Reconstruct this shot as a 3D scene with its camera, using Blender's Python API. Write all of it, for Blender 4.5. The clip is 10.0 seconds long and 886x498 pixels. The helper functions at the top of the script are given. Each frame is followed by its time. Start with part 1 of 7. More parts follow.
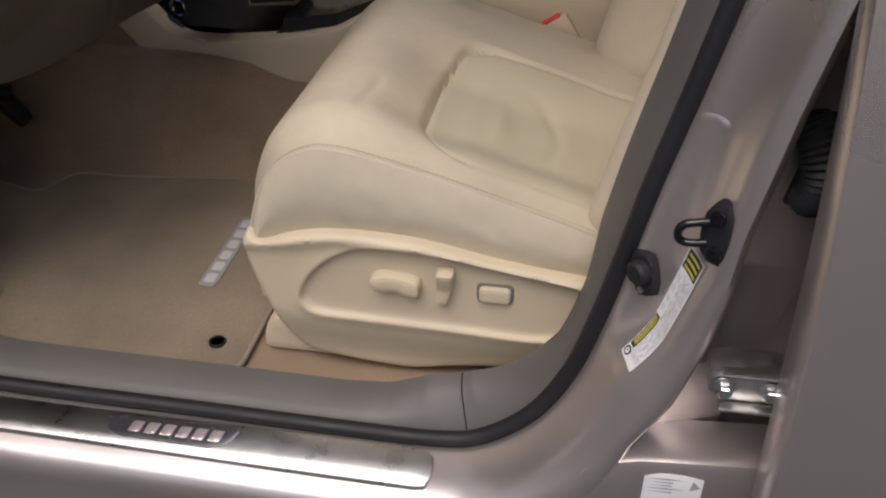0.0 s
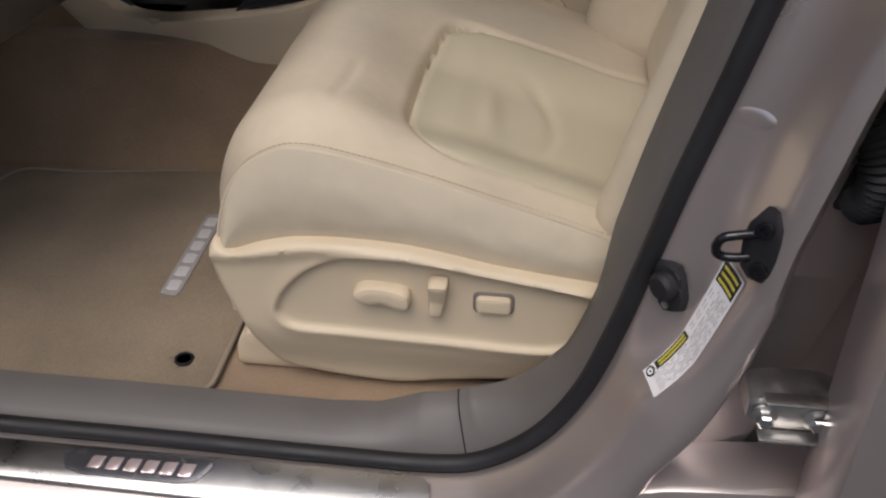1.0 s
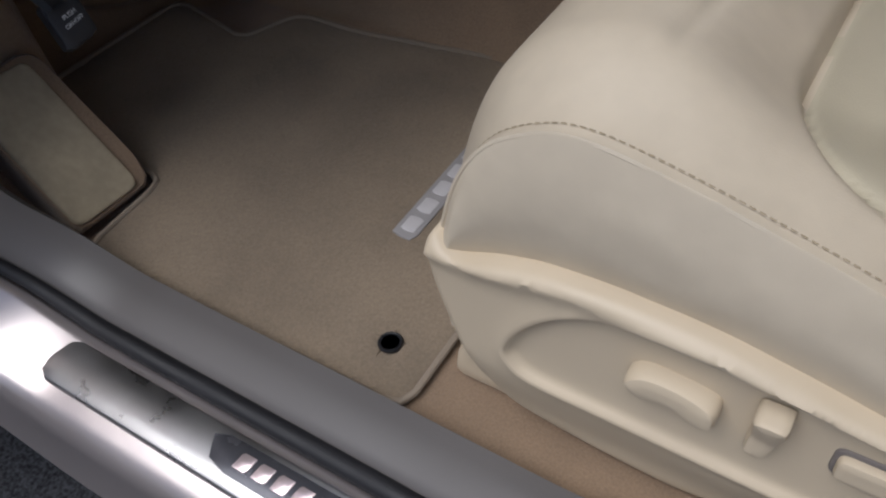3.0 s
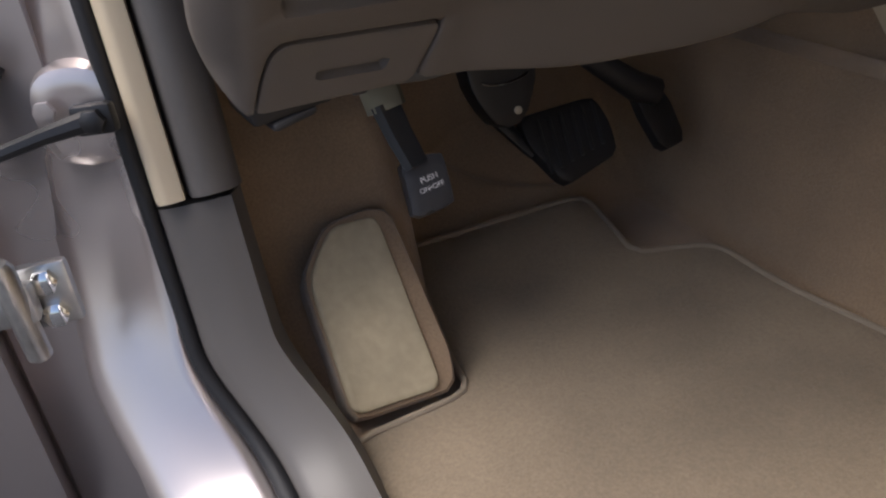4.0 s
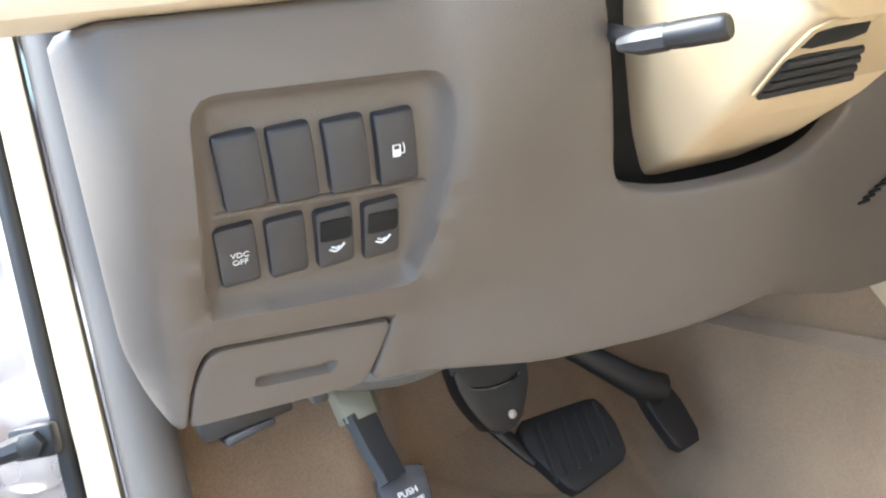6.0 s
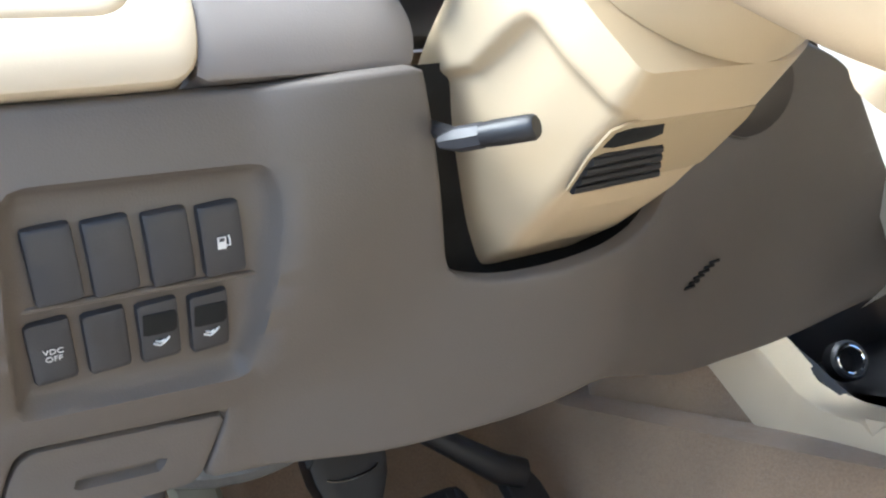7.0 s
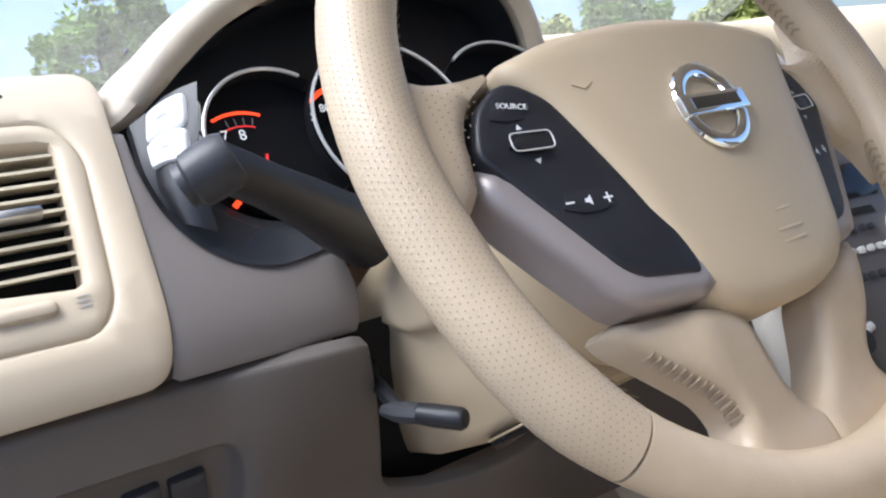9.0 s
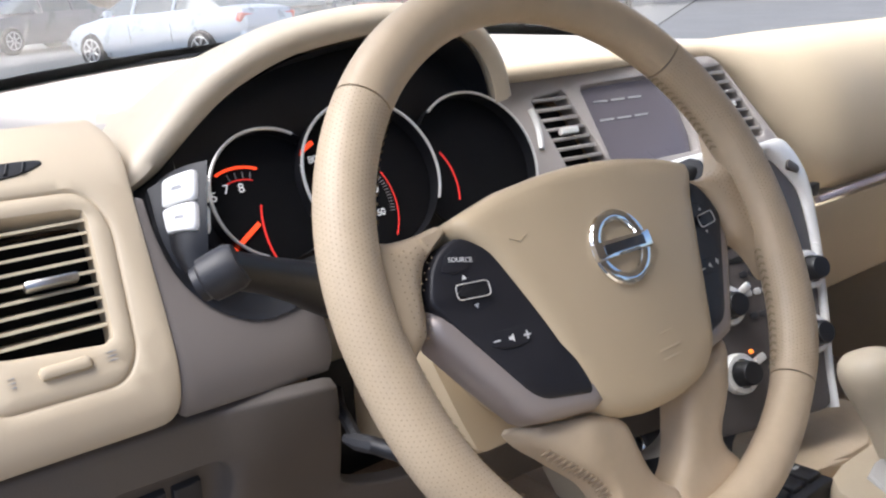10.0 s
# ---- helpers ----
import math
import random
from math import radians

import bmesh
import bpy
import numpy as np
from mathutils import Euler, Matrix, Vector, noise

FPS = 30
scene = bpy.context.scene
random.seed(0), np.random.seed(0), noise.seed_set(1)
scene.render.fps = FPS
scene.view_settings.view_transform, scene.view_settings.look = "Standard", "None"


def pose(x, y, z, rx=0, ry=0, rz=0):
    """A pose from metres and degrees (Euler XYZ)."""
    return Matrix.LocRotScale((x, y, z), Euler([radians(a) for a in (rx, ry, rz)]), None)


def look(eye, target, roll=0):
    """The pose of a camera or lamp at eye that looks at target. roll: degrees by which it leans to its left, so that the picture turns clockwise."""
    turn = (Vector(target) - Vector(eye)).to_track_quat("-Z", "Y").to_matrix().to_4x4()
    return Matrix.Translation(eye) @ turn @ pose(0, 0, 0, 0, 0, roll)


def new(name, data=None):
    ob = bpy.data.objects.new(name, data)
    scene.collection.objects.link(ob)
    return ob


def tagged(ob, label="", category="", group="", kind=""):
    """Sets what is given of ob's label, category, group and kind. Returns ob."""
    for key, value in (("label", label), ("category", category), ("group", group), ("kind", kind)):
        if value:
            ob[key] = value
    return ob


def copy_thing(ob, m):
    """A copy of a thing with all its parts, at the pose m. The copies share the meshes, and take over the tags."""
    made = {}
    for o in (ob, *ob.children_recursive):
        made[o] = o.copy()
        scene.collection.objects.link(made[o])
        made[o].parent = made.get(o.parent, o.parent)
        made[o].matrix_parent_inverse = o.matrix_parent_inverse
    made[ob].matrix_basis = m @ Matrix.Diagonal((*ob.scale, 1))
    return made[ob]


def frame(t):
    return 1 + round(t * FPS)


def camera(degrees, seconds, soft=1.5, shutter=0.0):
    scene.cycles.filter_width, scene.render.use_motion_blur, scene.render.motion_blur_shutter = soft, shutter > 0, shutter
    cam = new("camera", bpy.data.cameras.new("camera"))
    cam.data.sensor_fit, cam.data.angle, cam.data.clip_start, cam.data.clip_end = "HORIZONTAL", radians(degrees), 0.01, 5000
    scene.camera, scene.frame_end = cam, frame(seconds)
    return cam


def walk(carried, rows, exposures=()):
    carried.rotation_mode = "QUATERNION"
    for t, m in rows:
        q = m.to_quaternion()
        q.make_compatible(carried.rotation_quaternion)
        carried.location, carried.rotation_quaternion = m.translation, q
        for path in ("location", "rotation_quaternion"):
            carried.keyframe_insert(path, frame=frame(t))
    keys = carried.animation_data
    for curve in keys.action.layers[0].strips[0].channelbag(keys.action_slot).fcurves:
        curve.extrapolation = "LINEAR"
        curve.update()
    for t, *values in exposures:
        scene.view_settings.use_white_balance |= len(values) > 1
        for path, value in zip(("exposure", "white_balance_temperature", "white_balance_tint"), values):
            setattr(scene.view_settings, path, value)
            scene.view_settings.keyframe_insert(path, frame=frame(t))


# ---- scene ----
cam = camera(56.0, 10.0, soft=2.2)
PATH = [
    (0, (0.416, -0.586, 1.103), (0.143, 1.042, -0.026), -0.1),
    (0.5, (0.399, -0.553, 1.095), (0.133, 1.062, -0.055), -1.0),
    (1, (0.375, -0.488, 1.081), (0.188, 1.105, -0.113), -0.1),
    (1.5, (0.336, -0.396, 1.051), (0.218, 1.133, -0.233), 0.4),
    (2, (0.301, -0.323, 1.008), (0.298, 1.135, -0.361), 2.5),
    (2.5, (0.28, -0.263, 0.991), (0.062, 1.071, -0.483), -0.8),
    (3, (0.294, -0.144, 0.973), (-0.515, 0.964, -0.483), -6.0),
    (3.2, (0.284, -0.111, 0.968), (-0.733, 0.865, -0.451), -5.2),
    (4.3, (0.149, 0.058, 0.825), (-1.596, 0.63, 0.032), -8.4),
    (4.5, (0.145, 0.064, 0.817), (-1.647, 0.625, 0.127), -8.9),
    (5, (0.143, 0.075, 0.812), (-1.679, 0.751, 0.336), -8.4),
    (5.2, (0.146, 0.077, 0.816), (-1.682, 0.792, 0.433), -9.5),
    (6.3, (0.16, 0.099, 0.83), (-1.675, 0.854, 0.583), -10.1),
    (6.5, (0.159, 0.108, 0.827), (-1.664, 0.902, 0.613), -10.0),
    (7, (0.178, 0.114, 0.827), (-1.548, 1.117, 0.706), -10.0),
    (7.5, (0.193, 0.118, 0.836), (-1.481, 1.212, 0.848), -11.0),
    (8, (0.203, 0.121, 0.863), (-1.43, 1.274, 0.793), -9.8),
    (8.5, (0.208, 0.122, 0.927), (-1.431, 1.246, 0.703), -9.0),
    (9, (0.227, 0.101, 1.016), (-1.385, 1.245, 0.708), -7.9),
    (9.5, (0.258, 0.086, 1.09), (-1.316, 1.231, 0.631), -5.2),
    (10, (0.302, 0.07, 1.157), (-1.234, 1.215, 0.582), -2.9),
]
walk(cam, [(t, look(eye, target, roll)) for t, eye, target, roll in PATH], exposures=[(0, -0.66, 6700, 13), (1, -0.70, 6600, 13), (2.1, -0.52, 6400, 12), (2.5, -0.85, 6300, 12), (3.2, -0.8, 5900, 11), (4.3, 1.3, 6600, 13), (4.6, 2.45, 6500, 11), (5.0, 3.28, 6300, 3), (5.2, 3.26, 6200, 2), (6.3, 2.65, 5800, 2), (6.5, 2.5, 5700, 2), (7.0, 2.2, 5600, 2), (7.5, 1.62, 5500, 6), (8.0, 1.25, 5500, 9), (8.5, 1.1, 5500, 9), (9.2, 0.6, 5800, 10), (9.5, 0.4, 5900, 11), (10, 0.46, 6100, 12)])

# ---- world and light ----
world = bpy.data.worlds.new("sky")
scene.world = world
world.use_nodes = True
_bg = world.node_tree.nodes["Background"]
_sky = world.node_tree.nodes.new("ShaderNodeTexSky")
_sky.sky_type, _sky.sun_disc = "NISHITA", False
_sky.sun_elevation, _sky.sun_rotation = radians(61), radians(196)
_sky.air_density, _sky.dust_density, _sky.ozone_density = 0.9, 3.0, 1.6
world.node_tree.links.new(_sky.outputs["Color"], _bg.inputs["Color"])
_bg.inputs["Strength"].default_value = 0.15
_sun = bpy.data.lights.new("sun", "SUN")
_sun.energy, _sun.angle, _sun.color = 3.8, radians(48), (1.0, 0.97, 0.93)
sun = new("sun", _sun)
sun.matrix_world = look((-1.05, -3.7, 7.0), (0, 0, 0))

# ---- small building kit ----
from mathutils.geometry import delaunay_2d_cdt


def thing(name, loc, label, category, group="", kind=""):
    ob = new(name)
    ob.empty_display_size = 0.02
    ob.location = loc
    return tagged(ob, label, category, group, kind)


def mesh_part(name, verts, faces, material, parent=None, label="", sharp=38, smooth=True):
    me = bpy.data.meshes.new(name)
    me.from_pydata([tuple(map(float, v)) for v in verts], [], [tuple(map(int, f)) for f in faces])
    bm = bmesh.new()
    bm.from_mesh(me)
    bmesh.ops.remove_doubles(bm, verts=bm.verts, dist=1e-6)
    bmesh.ops.recalc_face_normals(bm, faces=bm.faces)
    bm.to_mesh(me)
    bm.free()
    if smooth:
        me.polygons.foreach_set("use_smooth", [True] * len(me.polygons))
        me.set_sharp_from_angle(angle=radians(sharp))
    me.materials.append(material)
    ob = new(name, me)
    if parent is not None:
        ob.parent = parent
        if parent.type == "EMPTY":
            ob.matrix_parent_inverse = Matrix.Translation(parent.location).inverted()
    if label:
        ob["label"] = label
    return ob


def cat(points, n=8, closed=True):
    """A smooth curve through points."""
    p = np.array(points, float)
    out = []
    m = len(p)
    for i in range(m if closed else m - 1):
        if closed:
            a, b, c, d = p[i - 1], p[i], p[(i + 1) % m], p[(i + 2) % m]
        else:
            b, c = p[i], p[i + 1]
            a = p[i - 1] if i else 2 * b - c
            d = p[i + 2] if i + 2 < m else 2 * c - b
        for k in range(n):
            t = k / n
            out.append(0.5 * (2 * b + (c - a) * t + (2 * a - 5 * b + 4 * c - d) * t * t + (3 * b - a - 3 * c + d) * t ** 3))
    if not closed:
        out.append(p[-1])
    return np.array(out)


def even(points, step, closed=True):
    p = np.array(points, float)
    if closed:
        p = np.vstack([p, p[:1]])
    s = np.r_[0, np.cumsum(np.linalg.norm(np.diff(p, axis=0), axis=1))]
    n = max(3, int(round(s[-1] / step)))
    q = np.linspace(0, s[-1], n + (0 if closed else 1), endpoint=not closed)
    return np.stack([np.interp(q, s, p[:, k]) for k in range(p.shape[1])], 1)


def rounded(points, r, n=5):
    """A polygon with its corners rounded; r is a radius or one for each corner."""
    p = [np.array(q, float) for q in points]
    rs = r if isinstance(r, (list, tuple)) else [r] * len(p)
    out = []
    for i, b in enumerate(p):
        a, c = p[i - 1], p[(i + 1) % len(p)]
        u, v = a - b, c - b
        lu, lv = np.linalg.norm(u), np.linalg.norm(v)
        k = min(rs[i], lu * 0.48, lv * 0.48)
        s, e = b + u / lu * k, b + v / lv * k
        for j in range(n + 1):
            t = j / n
            out.append((1 - t) ** 2 * s + 2 * t * (1 - t) * b + t * t * e)
    return np.array(out)


def rect(cx, cy, w, h, r):
    return rounded([(cx - w / 2, cy - h / 2), (cx + w / 2, cy - h / 2), (cx + w / 2, cy + h / 2), (cx - w / 2, cy + h / 2)], r)


def inside(poly, q):
    p = np.array(poly)
    a, b = p, np.roll(p, -1, 0)
    x, y = q[:, 0:1], q[:, 1:2]
    cond = (a[:, 1] > y) != (b[:, 1] > y)
    with np.errstate(divide="ignore", invalid="ignore"):
        xi = (b[:, 0] - a[:, 0]) * (y - a[:, 1]) / (b[:, 1] - a[:, 1]) + a[:, 0]
    return ((cond & (x < xi)).sum(1) % 2) == 1


def away(poly, q):
    """Distance of points from a closed outline."""
    p = np.array(poly)
    a, d = p, np.roll(p, -1, 0) - p
    l2 = (d ** 2).sum(1) + 1e-18
    t = (((q[:, None] - a) * d).sum(2) / l2).clip(0, 1)
    return np.sqrt((((a + t[..., None] * d) - q[:, None]) ** 2).sum(2)).min(1)


def sheet(name, outline, fmap, material, parent=None, label="", depth=0.004, rnd=0.003, holes=(), step=0.012, field=None, loops=(), sharp=38, edge=None):
    """A panel over an outline in the plane: fmap(u, v, d) lays it into space, d is its height; the rim is rounded and turned back by depth.
    loops: outlines that the mesh follows at both sides, for grooves and raised fields, which field(q) gives."""
    edge = edge or step
    outs = [even(outline, edge)] + [even(h, edge) for h in holes]
    pts, cons = [], []
    for o in outs:
        n0 = len(pts)
        pts += list(o)
        cons += [(n0 + i, n0 + (i + 1) % len(o)) for i in range(len(o))]

    def ring(o, w):
        t = np.roll(o, -1, 0) - np.roll(o, 1, 0)
        nrm = np.stack([-t[:, 1], t[:, 0]], 1)
        nrm /= np.linalg.norm(nrm, axis=1)[:, None] + 1e-12
        return o + w * nrm

    extra = []
    if rnd > 0:
        for o in outs:
            for w in (0.3 * rnd, rnd):
                for s in (1, -1):
                    q = ring(o, s * w)
                    extra.append(q[away(o, q) > 0.85 * w])
    for lp, widths in loops:
        o = even(lp, edge)
        for w in widths:
            extra.append(ring(o, w))
    lo, hi = np.min(outs[0], 0), np.max(outs[0], 0)
    gx, gy = np.meshgrid(np.arange(lo[0] + step / 2, hi[0], step), np.arange(lo[1] + step / 2, hi[1], step))
    g = np.stack([gx.ravel(), gy.ravel()], 1)
    keep = away(outs[0], g) > max(rnd * 1.3, step * 0.4)
    for h in outs[1:]:
        keep &= away(h, g) > max(rnd * 1.3, step * 0.4)
    g = g[keep]
    for lp, widths in loops:
        if len(g):
            g = g[away(even(lp, edge), g) > max(abs(w) for w in widths) + 0.3 * step]
    extra.append(g)
    ex = np.vstack(extra) if extra else np.zeros((0, 2))
    ok = inside(outs[0], ex)
    for h in outs[1:]:
        ok &= ~inside(h, ex)
    ex = ex[ok]
    allp = np.vstack([np.array(pts), ex])
    res = delaunay_2d_cdt([Vector(p) for p in allp], cons, [], 0, 1e-7)
    v2 = np.array([(v.x, v.y) for v in res[0]])
    tri = np.array([f for f in res[2] if len(f) == 3])
    c = v2[tri].mean(1)
    ok = inside(outs[0], c)
    for h in outs[1:]:
        ok &= ~inside(h, c)
    tri = tri[ok]
    d = np.zeros(len(v2))
    if rnd > 0:
        dist = np.min([away(o, v2) for o in outs], 0)
        k = (1 - dist / rnd).clip(0, 1)
        d -= rnd * (1 - np.sqrt(1 - k ** 2))
    if field is not None:
        d = d + field(v2)
    verts = [fmap(u, v, h) for (u, v), h in zip(v2, d)]
    faces = [tuple(t) for t in tri]
    if depth > 0:
        cnt = {}
        for t in faces:
            for i in range(3):
                e = (t[i], t[(i + 1) % 3])
                cnt[tuple(sorted(e))] = cnt.get(tuple(sorted(e)), 0) + 1
        back = {}
        for e, n in cnt.items():
            if n == 1:
                for i in e:
                    if i not in back:
                        back[i] = len(verts)
                        verts.append(fmap(v2[i][0], v2[i][1], d[i] - depth))
                faces.append((e[0], e[1], back[e[1]], back[e[0]]))
    return mesh_part(name, verts, faces, material, parent, label, sharp)


def loft(name, rows, material, parent=None, label="", closed=False, caps=False, sharp=38):
    """A skin over rows of points of equal length; closed: each row is a ring."""
    r = np.array(rows, float)
    n, m = r.shape[:2]
    faces = []
    for i in range(n - 1):
        for j in range(m if closed else m - 1):
            k = (j + 1) % m
            faces.append((i * m + j, i * m + k, (i + 1) * m + k, (i + 1) * m + j))
    if caps:
        faces += [tuple(range(m)), tuple(range((n - 1) * m, n * m))]
    return mesh_part(name, r.reshape(-1, 3), faces, material, parent, label, sharp)


def thick(rows, d):
    """Turns an open skin into a closed one of thickness d (a vector): rows become rings."""
    r = np.array(rows, float)
    return np.concatenate([r, r[:, ::-1] + np.array(d, float)], 1)


def frames(path, closed=False):
    p = np.array(path, float)
    t = (np.roll(p, -1, 0) - np.roll(p, 1, 0)) if closed else np.gradient(p, axis=0)
    t /= np.linalg.norm(t, axis=1)[:, None]
    a = np.array([0, 0, 1.0]) if abs(t[0][2]) < 0.9 else np.array([1.0, 0, 0])
    n = np.cross(t[0], a)
    n /= np.linalg.norm(n)
    out = []
    for k in t:
        n = n - k * (n @ k)
        n /= np.linalg.norm(n)
        out.append((n.copy(), np.cross(k, n)))
    return out


def tube(name, path, r, material, parent=None, label="", seg=10, closed=False, flat=1.0):
    p = np.array(path, float)
    rs = r if hasattr(r, "__len__") else [r] * len(p)
    rows = []
    for q, (n, b), k in zip(p, frames(p, closed), rs):
        rows.append([q + k * (math.cos(a) * n + flat * math.sin(a) * b) for a in np.linspace(0, 2 * math.pi, seg, endpoint=False)])
    if closed:
        rows.append(rows[0])
    return loft(name, rows, material, parent, label, closed=True, caps=not closed)


def block(name, m, size, material, parent=None, label="", bevel=0.003, seg=2, taper=1.0):
    """A box with rounded edges at the pose m."""
    bm = bmesh.new()
    bmesh.ops.create_cube(bm, size=1)
    for v in bm.verts:
        k = taper if v.co.z > 0 else 1
        v.co = Vector((v.co.x * size[0] * k, v.co.y * size[1] * k, v.co.z * size[2]))
    if bevel:
        bmesh.ops.bevel(bm, geom=bm.edges[:], offset=bevel, segments=seg, affect="EDGES", profile=0.5)
    bm.transform(m)
    verts, faces = [v.co[:] for v in bm.verts], [[v.index for v in f.verts] for f in bm.faces]
    bm.free()
    return mesh_part(name, verts, faces, material, parent, label)


def lathe(name, prof, m, material, parent=None, label="", seg=24):
    """A turned body: prof is a list of (radius, height) along the local z of the pose m."""
    rows = []
    for r, h in prof:
        rows.append([m @ Vector((r * math.cos(a), r * math.sin(a), h)) for a in np.linspace(0, 2 * math.pi, seg, endpoint=False)])
    return loft(name, rows, material, parent, label, closed=True, caps=True)


def basis(o, x, z):
    """A pose with its origin, its x and its z given."""
    z = Vector(z).normalized()
    x = Vector(x)
    x = (x - z * x.dot(z)).normalized()
    y = z.cross(x)
    return Matrix(((x.x, y.x, z.x, o[0]), (x.y, y.y, z.y, o[1]), (x.z, y.z, z.z, o[2]), (0, 0, 0, 1)))


def flat_map(m, sx=1.0):
    return lambda u, v, d: (m @ Vector((u * sx, v, d)))[:]


def writing(body, m, size, material, parent, label="", depth=0.0002):
    """Raised characters, laid on the pose m, centred."""
    cu = bpy.data.curves.new("writing", "FONT")
    cu.body, cu.size, cu.align_x, cu.align_y, cu.extrude = body, size, "CENTER", "CENTER", depth
    ob = new("writing", cu)
    me = bpy.data.meshes.new_from_object(ob)
    bpy.data.objects.remove(ob)
    bpy.data.curves.remove(cu)
    me.transform(m)
    me.materials.clear()
    me.materials.append(material)
    ob = new("writing", me)
    ob.parent = parent
    if parent.type == "EMPTY":
        ob.matrix_parent_inverse = Matrix.Translation(parent.location).inverted()
    if label:
        ob["label"] = label
    return ob


# ---- materials ----
def paint(name, color, rough=0.5, metal=0.0, grain=None, vary=None, coat=0.0, spec=0.5, fine=None, sheen=0.0):
    """grain: (scale, bump); vary: (scale, amount) blotches; fine: (scale, amount) fine mottling."""
    m = bpy.data.materials.new(name)
    m.use_nodes = True
    nt = m.node_tree
    b = nt.nodes["Principled BSDF"]
    b.inputs["Base Color"].default_value = (*color, 1)
    b.inputs["Roughness"].default_value = rough
    b.inputs["Metallic"].default_value = metal
    b.inputs["Specular IOR Level"].default_value = spec
    b.inputs["Coat Weight"].default_value = coat
    b.inputs["Coat Roughness"].default_value = 0.08
    b.inputs["Sheen Weight"].default_value = sheen
    tc = nt.nodes.new("ShaderNodeTexCoord")
    last = None
    for scale, amount, detail in ([(*vary, 3)] if vary else []) + ([(*fine, 2)] if fine else []):
        n = nt.nodes.new("ShaderNodeTexNoise")
        n.inputs["Scale"].default_value, n.inputs["Detail"].default_value = scale, detail
        nt.links.new(tc.outputs["Object"], n.inputs["Vector"])
        mr = nt.nodes.new("ShaderNodeMapRange")
        mr.inputs["From Min"].default_value, mr.inputs["From Max"].default_value = 0.3, 0.7
        mr.inputs["To Min"].default_value, mr.inputs["To Max"].default_value = 1 - amount, 1 + amount
        nt.links.new(n.outputs["Fac"], mr.inputs["Value"])
        mul = nt.nodes.new("ShaderNodeVectorMath")
        mul.operation = "SCALE"
        if last is None:
            mul.inputs[0].default_value = color
        else:
            nt.links.new(last, mul.inputs[0])
        nt.links.new(mr.outputs["Result"], mul.inputs["Scale"])
        last = mul.outputs["Vector"]
        if vary and scale == vary[0]:
            rr = nt.nodes.new("ShaderNodeMapRange")
            rr.inputs["From Min"].default_value, rr.inputs["From Max"].default_value = 0.3, 0.7
            rr.inputs["To Min"].default_value, rr.inputs["To Max"].default_value = max(0.03, rough * 0.85), min(1, rough * 1.15)
            nt.links.new(n.outputs["Fac"], rr.inputs["Value"])
            nt.links.new(rr.outputs["Result"], b.inputs["Roughness"])
    if last is not None:
        nt.links.new(last, b.inputs["Base Color"])
    if grain:
        n = nt.nodes.new("ShaderNodeTexNoise") if grain[0] > 1500 else nt.nodes.new("ShaderNodeTexVoronoi")
        n.inputs["Scale"].default_value = grain[0]
        nt.links.new(tc.outputs["Object"], n.inputs["Vector"])
        bp = nt.nodes.new("ShaderNodeBump")
        bp.inputs["Strength"].default_value, bp.inputs["Distance"].default_value = grain[1], 0.0006
        nt.links.new(n.outputs[0], bp.inputs["Height"])
        nt.links.new(bp.outputs["Normal"], b.inputs["Normal"])
    return m


def glow(name, color, strength):
    m = paint(name, color, 0.6)
    b = m.node_tree.nodes["Principled BSDF"]
    b.inputs["Emission Color"].default_value = (*color, 1)
    b.inputs["Emission Strength"].default_value = strength
    return m


WLEATHER = paint("tan_cream_leather", (0.525, 0.418, 0.288), 0.40, grain=(900, 0.12), vary=(14, 0.06), fine=(90, 0.03))
WPERF = paint("tan_perforated_leather", (0.525, 0.418, 0.288), 0.44, grain=(700, 0.16), vary=(14, 0.06), fine=(90, 0.03))
WCREAM = paint("tan_cream_plastic", (0.53, 0.424, 0.280), 0.46, grain=(1100, 0.08), vary=(9, 0.04))
DIAL = paint("dull_black_dial", (0.004, 0.004, 0.005), 0.7, spec=0.2, vary=(12, 0.1))
PANELB = paint("blue_black_panel", (0.014, 0.014, 0.019), 0.5, grain=(1200, 0.08), vary=(30, 0.1))
LEATHER = paint("cream_leather", (0.55, 0.475, 0.36), 0.42, grain=(900, 0.10), vary=(9, 0.06), fine=(60, 0.025))
PERF = paint("cream_leather_insert", (0.475, 0.425, 0.310), 0.55, grain=(700, 0.16), vary=(9, 0.06))
CREAM = paint("cream_plastic", (0.57, 0.475, 0.34), 0.5, grain=(1100, 0.06), vary=(7, 0.04))
TAUPE = paint("taupe_plastic", (0.112, 0.096, 0.083), 0.52, grain=(900, 0.16), vary=(8, 0.05))
TAUPE_S = paint("taupe_smooth_plastic", (0.185, 0.162, 0.148), 0.45, grain=(900, 0.08), vary=(8, 0.05))
SILL = paint("grey_sill_plastic", (0.102, 0.093, 0.088), 0.5, grain=(900, 0.12), vary=(8, 0.05))
CARPET = paint("beige_carpet", (0.27, 0.186, 0.116), 1.0, grain=(2600, 0.8), vary=(14, 0.13), fine=(420, 0.12), sheen=0.3)
MAT = paint("taupe_mat_pile", (0.228, 0.176, 0.120), 1.0, grain=(2600, 0.9), vary=(7, 0.22), fine=(380, 0.12), sheen=0.12)
MATEDGE = paint("mat_binding", (0.27, 0.22, 0.165), 0.9, grain=(1200, 0.6))
BLACK = paint("black_plastic", (0.012, 0.012, 0.014), 0.45, grain=(900, 0.1), vary=(12, 0.15))
